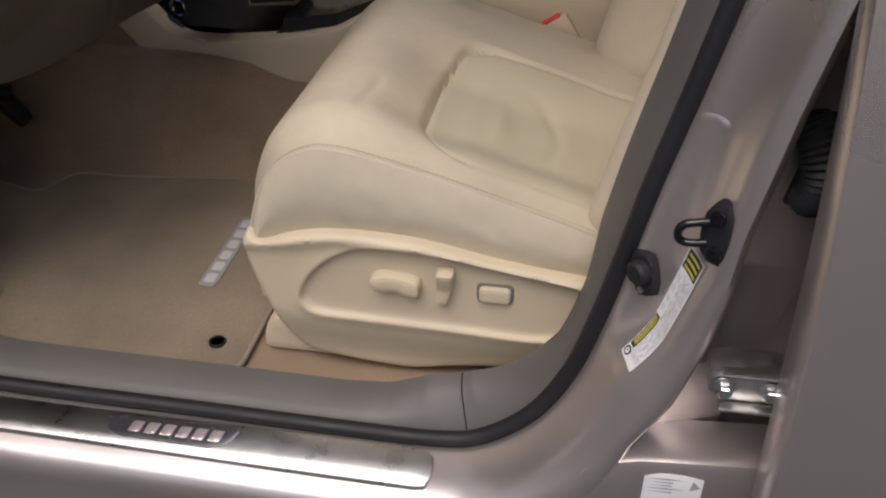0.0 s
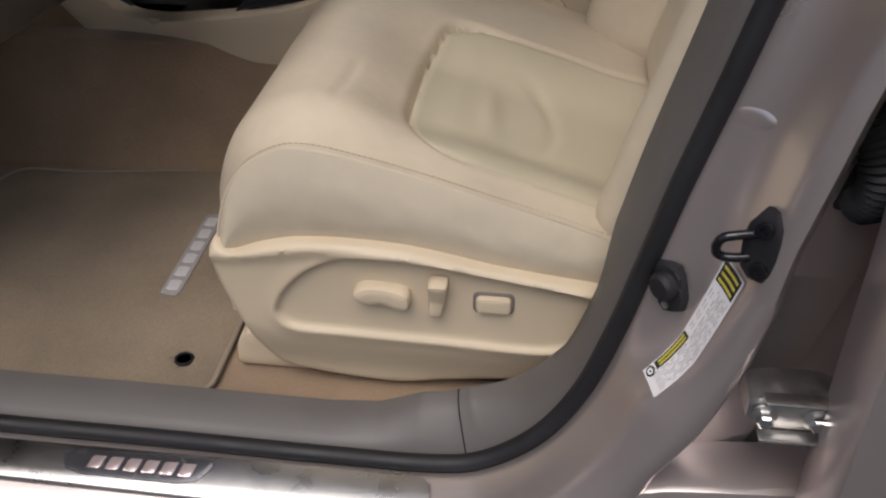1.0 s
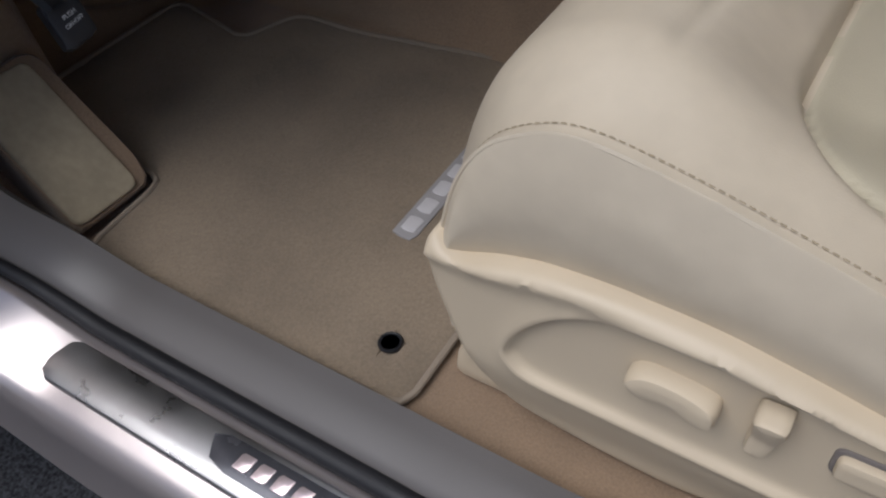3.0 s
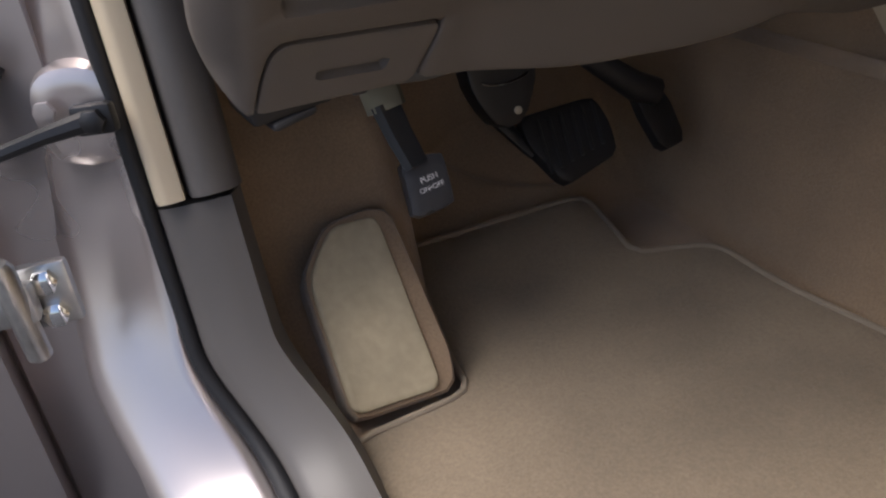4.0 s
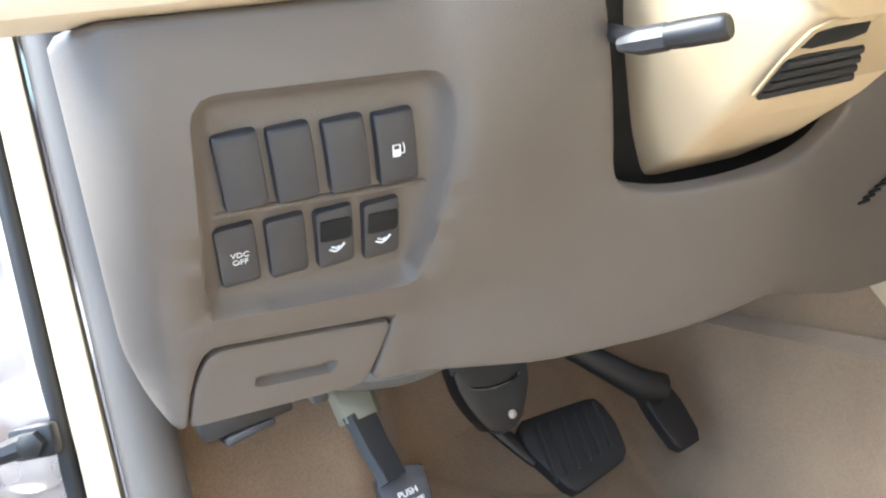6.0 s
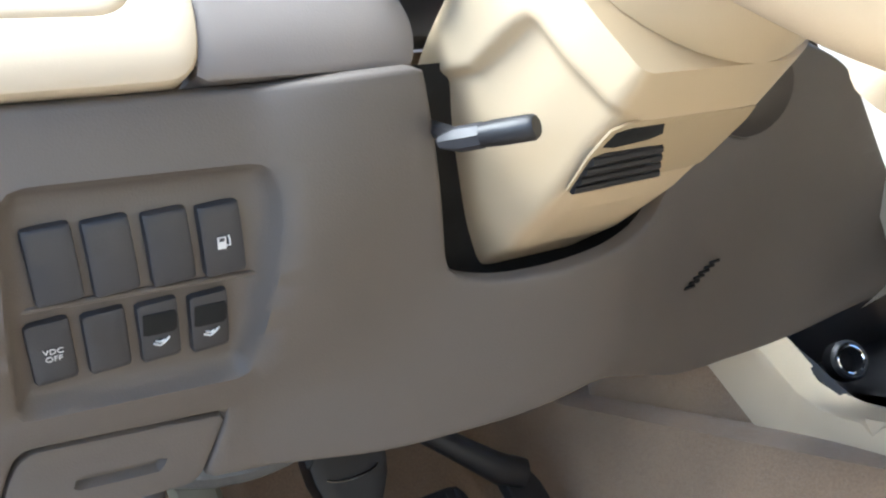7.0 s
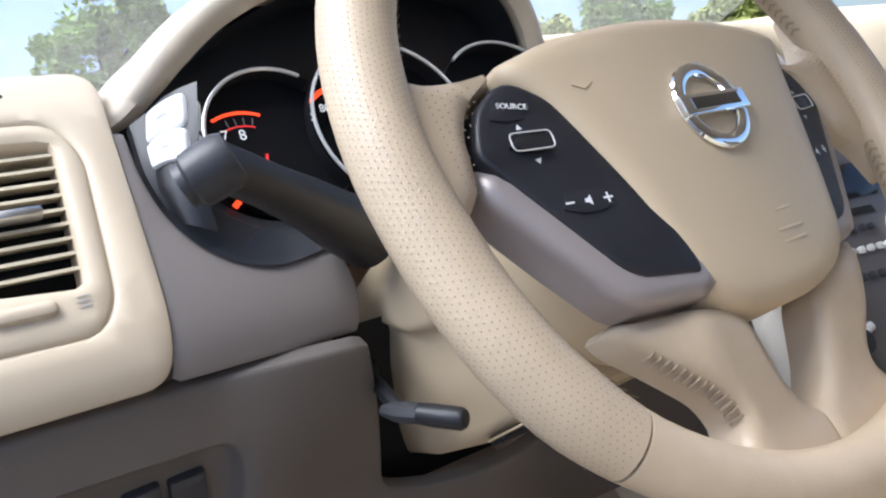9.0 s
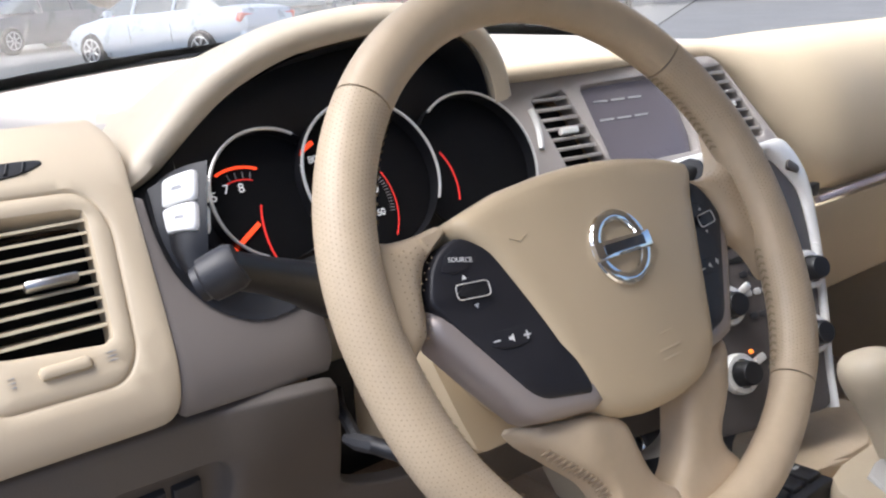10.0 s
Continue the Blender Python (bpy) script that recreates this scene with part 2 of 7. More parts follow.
BUTTON = paint("charcoal_button", (0.034, 0.034, 0.038), 0.5, grain=(1200, 0.1), vary=(30, 0.08))
GLOSS = paint("gloss_black", (0.008, 0.008, 0.010), 0.12, vary=(12, 0.1))
RUBBER = paint("black_rubber", (0.010, 0.010, 0.012), 0.6, grain=(800, 0.2), vary=(20, 0.2))
BODY = paint("bronze_grey_metallic_paint", (0.60, 0.540, 0.522), 0.30, metal=0.80, vary=(5, 0.03), coat=0.1)
STEEL = paint("brushed_steel", (0.52, 0.51, 0.495), 0.30, metal=1.0, vary=(30, 0.06), grain=(2000, 0.1))
CHROME = paint("chrome", (0.85, 0.86, 0.87), 0.06, metal=1.0, vary=(20, 0.02))
ZINC = paint("zinc_plated_steel", (0.55, 0.54, 0.52), 0.35, metal=1.0, vary=(60, 0.15))
SILVER = paint("silver_paint", (0.72, 0.71, 0.69), 0.34, metal=0.35, vary=(20, 0.03))
GREYSILVER = paint("taupe_silver_trim", (0.34, 0.30, 0.285), 0.38, metal=0.3, vary=(20, 0.03))
WHITE = paint("white_sticker", (0.80, 0.79, 0.80), 0.45, vary=(40, 0.03))
YELLOW = paint("yellow_print", (0.60, 0.52, 0.08), 0.5, vary=(60, 0.05))
INK = paint("black_print", (0.02, 0.02, 0.02), 0.5, vary=(60, 0.1))
GREYINK = paint("grey_print", (0.35, 0.35, 0.36), 0.5, vary=(60, 0.1))
PRINT = paint("white_print", (0.75, 0.75, 0.74), 0.5, vary=(80, 0.05))
REDPLASTIC = paint("red_plastic", (0.65, 0.06, 0.04), 0.4, vary=(30, 0.05))
STITCH = paint("cream_thread", (0.36, 0.29, 0.19), 0.8, grain=(2000, 0.3))
# near-black for joints and slots, and for shade painted into gaps
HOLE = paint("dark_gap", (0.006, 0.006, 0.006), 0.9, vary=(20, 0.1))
NEEDLE = glow("lit_red_needle", (1.0, 0.07, 0.015), 0.9)
REDLIT = glow("lit_red_marks", (0.9, 0.04, 0.03), 0.3)
WHITELIT = glow("lit_white_figures", (0.8, 0.8, 0.78), 0.35)

# ---- ground ----
ASPHALT = paint("asphalt", (0.045, 0.045, 0.048), 0.9, grain=(160, 1.0), vary=(1.3, 0.15), fine=(190, 0.85))


def ground_z(x):
    """The car park rises gently ahead of the car."""
    return -0.06 + 0.020 * min(22, max(0.0, -x - 3.0))


_g = []
for r in [0.02, 1, 2, 3, 4, 6, 9, 13, 18, 25, 40, 80, 300, 1500, 4000]:
    _g.append([(r * math.cos(a), r * math.sin(a), ground_z(r * math.cos(a))) for a in np.linspace(0, 2 * math.pi, 48, endpoint=False)])
tagged(loft("ground", _g, ASPHALT, closed=True), "dark grey asphalt of the car park", "ground", kind="structure")

# ground ahead coloured paler to stand for grazing light and windscreen glare
LOT = paint("glare_pale_pavement", (0.20, 0.198, 0.19), 0.9, grain=(120, 0.8), vary=(0.6, 0.12), fine=(60, 0.15))
tagged(loft("pavement", [[(x, y, ground_z(x) + 0.012) for y in np.linspace(-30, 60, 10)] for x in np.r_[-4.5, np.linspace(-5, -30, 12)]], LOT), "pavement of the car park lane, coloured pale for windscreen glare", "pavement", kind="structure")

# ---- door opening: one path round it, in x and z ----
OPEN = even(cat([(-0.62, 1.32), (-0.54, 1.10), (-0.475, 0.92), (-0.44, 0.74), (-0.42, 0.60), (-0.388, 0.49), (-0.34, 0.425), (-0.28, 0.395), (-0.2, 0.389), (0, 0.388), (0.20, 0.386),
                 (0.30, 0.388), (0.352, 0.402), (0.402, 0.446), (0.437, 0.51), (0.459, 0.585), (0.475, 0.66), (0.491, 0.74), (0.512, 0.83), (0.532, 0.92), (0.565, 1.06), (0.61, 1.30)], 10, False), 0.005, False)
_t = np.gradient(OPEN, axis=0)
_t /= np.linalg.norm(_t, axis=1)[:, None]
OUT = np.stack([_t[:, 1], -_t[:, 0]], 1)


def mix(a, b, k):
    return [(p[0] * (1 - k) + q[0] * k, p[1] * (1 - k) + q[1] * k) for p, q in zip(a, b)]


def ease(x, a, b):
    k = min(1, max(0, (x - a) / (b - a)))
    return k * k * (3 - 2 * k)


def y_shift(x, z):
    """The front pillar stands a little further out than the sill."""
    return -0.031 * ease(z, 0.39, 0.50) if x < 0 else 0.0


def around(sections, lo=0, hi=None, name="", material=None, parent=None, label="", y0=None):
    """Sweeps a section along the opening; sections(i, x, z) gives a list of (outward, y)."""
    rows = []
    for i in range(lo, hi or len(OPEN)):
        sh = y_shift(*OPEN[i])
        rows.append([(OPEN[i][0] + o * OUT[i][0], y + sh, OPEN[i][1] + o * OUT[i][1]) for o, y in sections(i, *OPEN[i])])
    return loft(name, rows, material, parent, label, closed=True, caps=True, sharp=70)


SILL_S = [(0.012, 0.064), (0.005, 0.058), (0.006, 0.048), (0.0115, 0.020), (0.0185, -0.004), (0.025, -0.014), (0.036, -0.020), (0.052, -0.022), (0.075, -0.020), (0.12, -0.03), (0.14, 0.02), (0.06, 0.05)]
PILL_S = [(0.008, 0.064), (0.010, 0.060), (0.024, 0.050), (0.034, 0.026), (0.046, 0.004), (0.062, -0.010), (0.086, -0.018), (0.098, -0.012), (0.104, 0.02), (0.15, 0.04), (0.15, 0.07), (0.06, 0.075)]
FRONT_S = [(0.008, 0.064), (0.010, 0.060), (0.018, 0.055), (0.035, 0.035), (0.055, 0.010), (0.075, -0.004), (0.10, -0.010), (0.125, -0.004), (0.135, 0.015), (0.15, 0.02), (0.15, 0.05), (0.06, 0.075)]


def pillar_section(z):
    o = float(np.interp(z, [0.45, 0.57, 0.61, 0.63, 0.71, 0.82, 1.0], [0.02, 0.024, 0.038, 0.043, 0.049, 0.038, 0.034]))
    e = float(np.interp(z, [0.45, 0.52, 0.57, 0.65, 0.70, 0.76, 0.86, 1.0], [0.076, 0.068, 0.079, 0.083, 0.081, 0.073, 0.066, 0.062]))
    return [(0.008, 0.064), (0.010, 0.060), (0.5 * o, 0.050), (0.9 * o, 0.034), (o + 0.002, 0.016), (o + 0.006, -0.002), (max(o + 0.012, e - 0.022), -0.015), (e - 0.009, -0.019), (e - 0.001, -0.010), (e + 0.004, 0.03), (0.15, 0.045), (0.06, 0.075)]


def body_section(i, x, z):
    if x > 0.2:
        return mix(SILL_S, pillar_section(z), ease(z, 0.39, 0.52))
    return mix(SILL_S, FRONT_S, ease(z, 0.40, 0.60))


body = thing("car_body", (0, 0, 0.3), "bronze-grey metallic painted car body around the open driver's door", "car body")
around(body_section, name="door_frame", material=BODY, parent=body, label="painted sill and door pillars")
tube("door_seal", [(x + 0.002 * o[0], 0.068 + y_shift(x, z), z + 0.002 * o[1]) for (x, z), o in zip(OPEN, OUT)], [0.0062 + 0.0033 * ease(x, -0.40, -0.20) for x, z in OPEN], RUBBER, body, "black rubber door seal", seg=10)

# recess behind the pillar, with the rear door's hinge
rows = []
for z in np.linspace(0.30, 1.30, 24):
    x0 = float(np.interp(z, [0.3, 0.40, 0.45, 0.52, 0.60, 0.74, 0.92, 1.30], [0.36, 0.40, 0.46, 0.52, 0.545, 0.58, 0.625, 0.70]))
    rows.append([(x0 - 0.03, 0.075, z), (x0 + 0.0, 0.070, z), (x0 + 0.03, 0.068, z), (x0 + 0.14, 0.062, z), (x0 + 0.14, 0.12, z), (x0 - 0.03, 0.12, z)])
loft("rear_jamb", rows, BODY, body, "painted jamb behind the pillar", closed=True, caps=True)
LOWER = rounded([(0.40, 0.24), (0.66, 0.24), (0.66, 0.497), (0.545, 0.4875), (0.50, 0.483), (0.455, 0.462)], 0.02)
sheet("lower_jamb", LOWER, lambda u, v, d: (u, -0.018 - d, v), BODY, body, "painted lower jamb", depth=0.05, rnd=0.008, step=0.03)
for z in (0.545,):
    loft("panel_joint", [[(0.50, 0.0690, z - 0.001), (0.50, 0.0680, z + 0.001)], [(0.66, 0.0615, z - 0.001), (0.66, 0.0610, z + 0.001)]], HOLE, body)

# things on the pillar
striker = thing("door_striker", (0.54, 0.012, 0.74), "black steel door striker bolted to the pillar", "door striker")
SM = basis((0.537, 0.000, 0.739), (0.42, -0.90, 0), (-0.90, -0.10, -0.10))
SP = basis((0.5365, -0.007, 0.742), (0.80, -0.56, 0.1), (-0.60, -0.80, 0.04))
sheet("base_plate", rounded([(-0.012, -0.028), (0.008, -0.033), (0.014, -0.010), (0.014, 0.015), (0.005, 0.028), (-0.008, 0.021), (-0.014, 0.0)], 0.007), flat_map(SP), BLACK, striker, depth=0.012, rnd=0.003, step=0.012)
tube("loop", [(SM @ Vector(p))[:] for p in cat([(0.002, 0.010, -0.006), (0.002, 0.010, 0.014), (0.001, 0.008, 0.024), (0.0, 0.0, 0.028), (0.0, -0.008, 0.025), (0.002, -0.010, 0.014), (0.002, -0.010, -0.006)], 5, False)], 0.0036, GLOSS, striker, "bent striker loop", seg=10)
for v in (0.013, -0.019):
    lathe("screw", [(0.0065, 0), (0.0065, 0.003), (0.003, 0.0035), (0.003, 0.002)], SP @ pose(0.003, v, 0), GLOSS, striker, seg=10)
bump = thing("door_bumper", (0.494, 0.044, 0.647), "black rubber door bumper on the pillar", "door bumper")
BM = basis((0.492, 0.046, 0.656), (1, 0, 0.3), (-0.75, -0.66, 0.0))
sheet("pad", rounded([(-0.014, -0.022), (0.014, -0.02), (0.017, 0.02), (-0.010, 0.024)], 0.008), flat_map(BM), RUBBER, bump, depth=0.006, rnd=0.003, step=0.01)
lathe("button", [(0.012, 0), (0.012, 0.007), (0.009, 0.010), (0.0, 0.0105)], BM @ pose(0.002, 0.004, 0), RUBBER, bump)
lathe("screw", [(0.0035, 0), (0.0035, 0.002), (0.0, 0.0025)], BM @ pose(-0.003, -0.014, 0), ZINC, bump, seg=10)

def pressing(r, a):
    """A flat oval pressed out of the pillar, following its face."""
    z = 0.815 + 0.0075 * r * math.sin(a) + 0.004 * r * math.cos(a)
    k = np.nonzero((OPEN[:, 0] > 0.45) & (OPEN[:, 1] > 0.6))[0]
    px, ox, oz = (float(np.interp(z, OPEN[k, 1], w)) for w in (OPEN[k, 0], OUT[k, 0], OUT[k, 1]))
    o = 0.021 + 0.011 * r * math.cos(a)
    sec = pillar_section(z)
    y = float(np.interp(o, [q[0] for q in sec[1:7]], [q[1] for q in sec[1:7]])) - 0.0014 * (1 - ease(r, 0.70, 1.0)) - 0.0002
    return (px + o * ox, y, z + o * oz)


loft("pressed_oval", [[pressing(r, a) for a in np.linspace(0, 2 * math.pi, 28, endpoint=False)] for r in (0.02, 0.4, 0.72, 0.86, 1.0)], BODY, body, "oval pressing in the painted pillar", closed=True)

# labels
tyre_label = thing("tyre_label", (0.51, -0.004, 0.63), "white tyre information sticker with yellow and black boxes on the pillar", "sticker")


def label_map(u, v, d):
    """Lies on the pillar: u runs up it, v across it."""
    z = 0.585 + 0.127 * u
    i = int(np.abs(np.where(OPEN[:, 0] > 0.3, OPEN[:, 1], -9) - z).argmin())
    i = min(max(i, 1), len(OPEN) - 2)
    sgn = 1 if z > OPEN[i][1] else -1
    k = abs(z - OPEN[i][1]) / (abs(OPEN[i + sgn][1] - OPEN[i][1]) + 1e-9)
    p, o = OPEN[i] * (1 - k) + OPEN[i + sgn] * k, OUT[i] * (1 - k) + OUT[i + sgn] * k
    y = 0.031 - 0.029 * v - 0.002 * math.sin(math.pi * u)
    sec = pillar_section(z)
    w = float(np.interp(-y, [-q[1] for q in sec[2:7]], [q[0] for q in sec[2:7]])) - 0.0008 - d
    return (p[0] + w * o[0], y - 0.4 * d, p[1] + w * o[1])


def strip(name, u0, u1, v0, v1, h, mat_, parent, n=8):
    us = np.linspace(u0, u1, n)
    return loft(name, [[label_map(u, v, h) for v in np.linspace(v0, v1, 12 if v1 - v0 > 0.4 else 4)] for u in us], mat_, parent)


lab = strip("paper", 0, 1, 0, 1, 0.001, WHITE, tyre_label, 40)
strip("yellow_box", 0.10, 0.42, 0.04, 0.30, 0.0014, INK, tyre_label)
strip("yellow_line", 0.13, 0.40, 0.09, 0.15, 0.0017, YELLOW, tyre_label)
strip("yellow_line", 0.13, 0.40, 0.19, 0.25, 0.0017, YELLOW, tyre_label)
strip("warning_box", 0.84, 0.99, 0.06, 0.94, 0.0014, INK, tyre_label)
for k in range(3):
    strip("yellow_line", 0.855 + k * 0.045, 0.875 + k * 0.045, 0.14, 0.86, 0.0017, YELLOW, tyre_label, 3)
for nm, r0, r1, mt_ in (("tyre_symbol", 0.0, 1.0, INK), ("tyre_hub", 0.22, 0.62, WHITE)):
    loft(nm, [[label_map(0.052 + 0.036 * r * math.cos(a), 0.20 + 0.17 * r * math.sin(a), 0.0014 + 0.0003 * (nm == "tyre_hub")) for r in (r0, r1)] for a in np.linspace(0, 2 * math.pi, 22)], mt_, tyre_label)
FINE = paint("fine_print_grey", (0.50, 0.47, 0.48), 0.5, vary=(60, 0.1))
_r = random.Random(4)
for row in range(8):
    v = 0.36 + 0.075 * row
    u = 0.06
    while u < 0.80:
        w = _r.uniform(0.03, 0.11)
        strip("print_bar", u, min(u + w, 0.81), v, v + 0.026, 0.0014, FINE if row % 3 else GREYINK, tyre_label, 3)
        u += w + _r.uniform(0.015, 0.05)
for k in range(4):
    strip("print_bar", 0.47 + 0.085 * k, 0.53 + 0.085 * k, 0.10, 0.13, 0.0014, FINE, tyre_label, 3)
    strip("print_bar", 0.47 + 0.085 * k, 0.52 + 0.085 * k, 0.20, 0.23, 0.0014, FINE, tyre_label, 3)
data_label = thing("data_label", (0.55, 0.0, 0.43), "small white data sticker on the lower jamb", "sticker")
dl = lambda u, v, d: (u, -0.0190 - d, v)
sheet("paper", rect(0.5467, 0.4460, 0.056, 0.051, 0.003), dl, WHITE, data_label, depth=0.0003, rnd=0.0002, step=0.02)
for k in range(5):
    sheet("print_bar", rect(0.5405, 0.4645 - 0.0045 * k, 0.036 - 0.003 * (k % 3), 0.002, 0.0003), lambda u, v, d: (u, -0.0194 - d, v), GREYINK, data_label, depth=0.0002, rnd=0, step=0.02)
sheet("print_box", rect(0.5675, 0.4585, 0.010, 0.014, 0.0004), lambda u, v, d: (u, -0.0194 - d, v), GREYINK, data_label, depth=0.0002, rnd=0, step=0.02)

# rear door and its hinge
rear_door = thing("rear_door", (1.0, -0.06, 0.3), "closed bronze-grey rear door with a folded front edge", "car door")
rows = []
for z in np.linspace(0.24, 1.02, 20):
    x0 = float(np.interp(z, [0.24, 0.50, 0.74, 0.91, 1.02], [0.622, 0.608, 0.597, 0.584, 0.575]))
    bel = -0.062 - 0.035 * math.sin(math.pi * min(1, (z - 0.2) / 0.85))
    rows.append([(x0 + 0.05, 0.012, z), (x0 + 0.012, -0.012, z), (x0 + 0.004, -0.04, z), (x0, bel + 0.006, z), (x0 + 0.003, bel, z), (x0 + 0.012, bel - 0.001, z), (x0 + 0.016, bel - 0.003, z), (x0 + 0.3, bel - 0.018, z), (x0 + 0.9, bel - 0.015, z), (x0 + 0.9, 0.02, z)])
loft("skin", rows, BODY, rear_door, closed=True, caps=True)
hinge = thing("rear_door_hinge", (0.58, -0.02, 0.61), "silver steel door hinge with two bolts", "hinge")
HM = basis((0.592, -0.026, 0.600), (1, 0, 0.05), (-0.05, -1, 0.1))
sheet("leaf", rect(0.0, 0.0, 0.072, 0.032, 0.008), flat_map(HM), ZINC, hinge, depth=0.034, rnd=0.002, step=0.02)
for v in (-0.018, 0.018):
    block("flange", HM @ pose(0.006, v, 0.006), (0.066, 0.003, 0.014), ZINC, hinge, "", 0.001)
for u in (-0.024, 0.014):
    b = lathe("washer", [(0.0100, 0), (0.0100, 0.002), (0.008, 0.0025)], HM @ pose(u, -0.002, 0.0005), ZINC, hinge, seg=20)
    lathe("bolt", [(0.0066, 0), (0.0066, 0.008), (0.0052, 0.0095), (0.0, 0.0095)], HM @ pose(u, -0.002, 0.002), CHROME, hinge, "hexagon bolt", seg=6)
boot = thing("cable_boot", (0.62, 0.01, 0.80), "black ribbed rubber cable boot in the jamb", "cable boot")
bp_ = cat([(0.596, 0.036, 0.825), (0.604, 0.020, 0.812), (0.610, 0.012, 0.792), (0.613, 0.020, 0.770), (0.612, 0.036, 0.755)], 10, False)
tube("bellows", bp_, [0.014 + 0.003 * (i % 2) for i in range(len(bp_))], RUBBER, boot, seg=14)
sheet("flange", rect(0.606, 0.79, 0.044, 0.09, 0.02), lambda u, v, d: (u, 0.034 - d, v), RUBBER, boot, depth=0.036, rnd=0.003, step=0.02)

# ---- floor and mat ----
def floor_map(z):
    return lambda u, v, d: (u, v, z + d)


def floor_z(x, y):
    """Carpet height: flat, rising to the toe board and up to the tunnel, with a fold across the toe board and a crease along the tunnel."""
    z = 0.383
    fold = float(np.interp(y, [0.33, 0.368, 0.394, 0.4275, 0.463, 0.487, 0.56], [-0.676, -0.6736, -0.660, -0.648, -0.638, -0.631, -0.620])) - x
    z += (0.012 * ease(fold, 0.0, 0.022) - 0.013 * math.exp(-(fold / 0.009) ** 2)) * ease(y, 0.30, 0.36) * (1 - ease(y, 0.50, 0.56))
    z -= 0.009 * math.exp(-((y - 0.600) / 0.007) ** 2) * ease(-x, 0.22, 0.34)
    z += 0.004 * math.sin(31 * y + 9 * x) * math.sin(17 * x - 8 * y) * ease(-x, 0.56, 0.66)
    z += 0.30 * ease(-x, 0.56, 0.86)
    z += 0.20 * ease(y, 0.585, 0.66)
    return z


_rows = []
for x in np.r_[np.linspace(-1.0, -0.72, 16), np.linspace(-0.71, -0.56, 46), np.linspace(-0.55, 1.4, 60)]:
    _rows.append([(x, y, floor_z(x, y)) for y in np.r_[np.linspace(0.10, 0.57, 40), np.linspace(0.575, 0.63, 24), np.linspace(0.64, 0.80, 12)]])
tagged(loft("floor_carpet", _rows, CARPET), "beige carpet over the footwell floor and tunnel", "floor", kind="structure")

MATZ = 0.391
mat_line = rounded([(0.036, 0.131), (0.036, 0.56), (0.0, 0.60), (-0.13, 0.60), (-0.33, 0.572), (-0.425, 0.575), (-0.455, 0.492), (-0.575, 0.508), (-0.585, 0.285), (-0.395, 0.247), (-0.352, 0.245), (-0.347, 0.130)],
                   [0.02, 0.03, 0.03, 0.03, 0.03, 0.025, 0.012, 0.02, 0.02, 0.01, 0.02, 0.02])
mat = thing("floor_mat", (-0.2, 0.35, 0.385), "taupe pile floor mat with bound edge on the footwell carpet", "floor mat")


def mat_map(u, v, d):
    return (u, v, MATZ + d + 0.020 * ease(-u, 0.40, 0.60))


hole_c = (-0.011, 0.182)
sheet("carpet_top", mat_line, mat_map, MAT, mat, depth=0.007, rnd=0.003, step=0.02, holes=[[(hole_c[0] + 0.0085 * math.cos(a), hole_c[1] + 0.0085 * math.sin(a)) for a in np.linspace(0, 2 * math.pi, 16, endpoint=False)]])
tube("binding", [mat_map(u, v, 0.0) for u, v in even(mat_line, 0.015)], 0.0035, MATEDGE, mat, "lighter stitched binding", seg=8, closed=True)
lathe("grommet", [(0.0085, 0.0), (0.0085, 0.002), (0.0105, 0.0025), (0.0115, 0.001), (0.0115, 0.0)], pose(*hole_c, MATZ), BLACK, mat, "black retainer ring")
lathe("retainer", [(0.0, -0.004), (0.0075, -0.004), (0.0075, -0.006)], pose(*hole_c, MATZ), HOLE, mat)
badge = sheet("badge", rect(-0.073, 0.385, 0.026, 0.185, 0.003), mat_map, paint("woven_badge", (0.30, 0.285, 0.28), 0.6, grain=(1500, 0.4)), mat, "silver-grey woven name strip", depth=0.001, rnd=0.0005, field=lambda q: np.full(len(q), 0.0018))
BADGE_BAR = paint("badge_bar_grey", (0.52, 0.50, 0.50), 0.5, grain=(1500, 0.3))
for k in range(6):
    y = 0.312 + k * 0.029
    sheet("badge_bar", rect(-0.073, y, 0.016, 0.021, 0.002), mat_map, BADGE_BAR, badge, depth=0.0006, rnd=0.0003, field=lambda q: np.full(len(q), 0.0026), step=0.02, edge=0.006)

# ---- driver's seat ----
seat = thing("driver_seat", (0.28, 0.45, 0.385), "cream leather driver's seat with power switches on its side shield", "car seat")
YC = 0.452
YL, YR = 0.168, 2 * 0.452 - 0.168
prof = even(cat([(0.070, 0.50), (0.066, 0.56), (0.080, 0.622), (0.104, 0.664), (0.138, 0.686), (0.17, 0.690), (0.223, 0.680), (0.283, 0.664), (0.345, 0.645), (0.41, 0.625), (0.468, 0.606), (0.54, 0.59), (0.62, 0.58)], 10, False), 0.0042, False)
pn = np.gradient(prof, axis=0)
pn /= np.linalg.norm(pn, axis=1)[:, None]
pn = np.stack([-pn[:, 1], pn[:, 0]], 1)
ridge = cat([(0.080, 0.50), (0.078, 0.55), (0.085, 0.572), (0.12, 0.586), (0.17, 0.594), (0.263, 0.590), (0.35, 0.573), (0.46, 0.558), (0.56, 0.545), (0.63, 0.54)], 12, False)
ridge = even(ridge, 0.002, False)

INSERT = rounded([(0.262, 0.530), (0.256, 0.49), (0.246, 0.40), (0.2475, 0.295), (0.262, 0.243), (0.305, 0.214), (0.62, 0.205), (0.62, 0.545), (0.30, 0.545)][::-1], [0.03, 0.01, 0.01, 0.03, 0.03, 0.05, 0.06, 0.04, 0.02], 8)
INSERT = even(INSERT, 0.006)


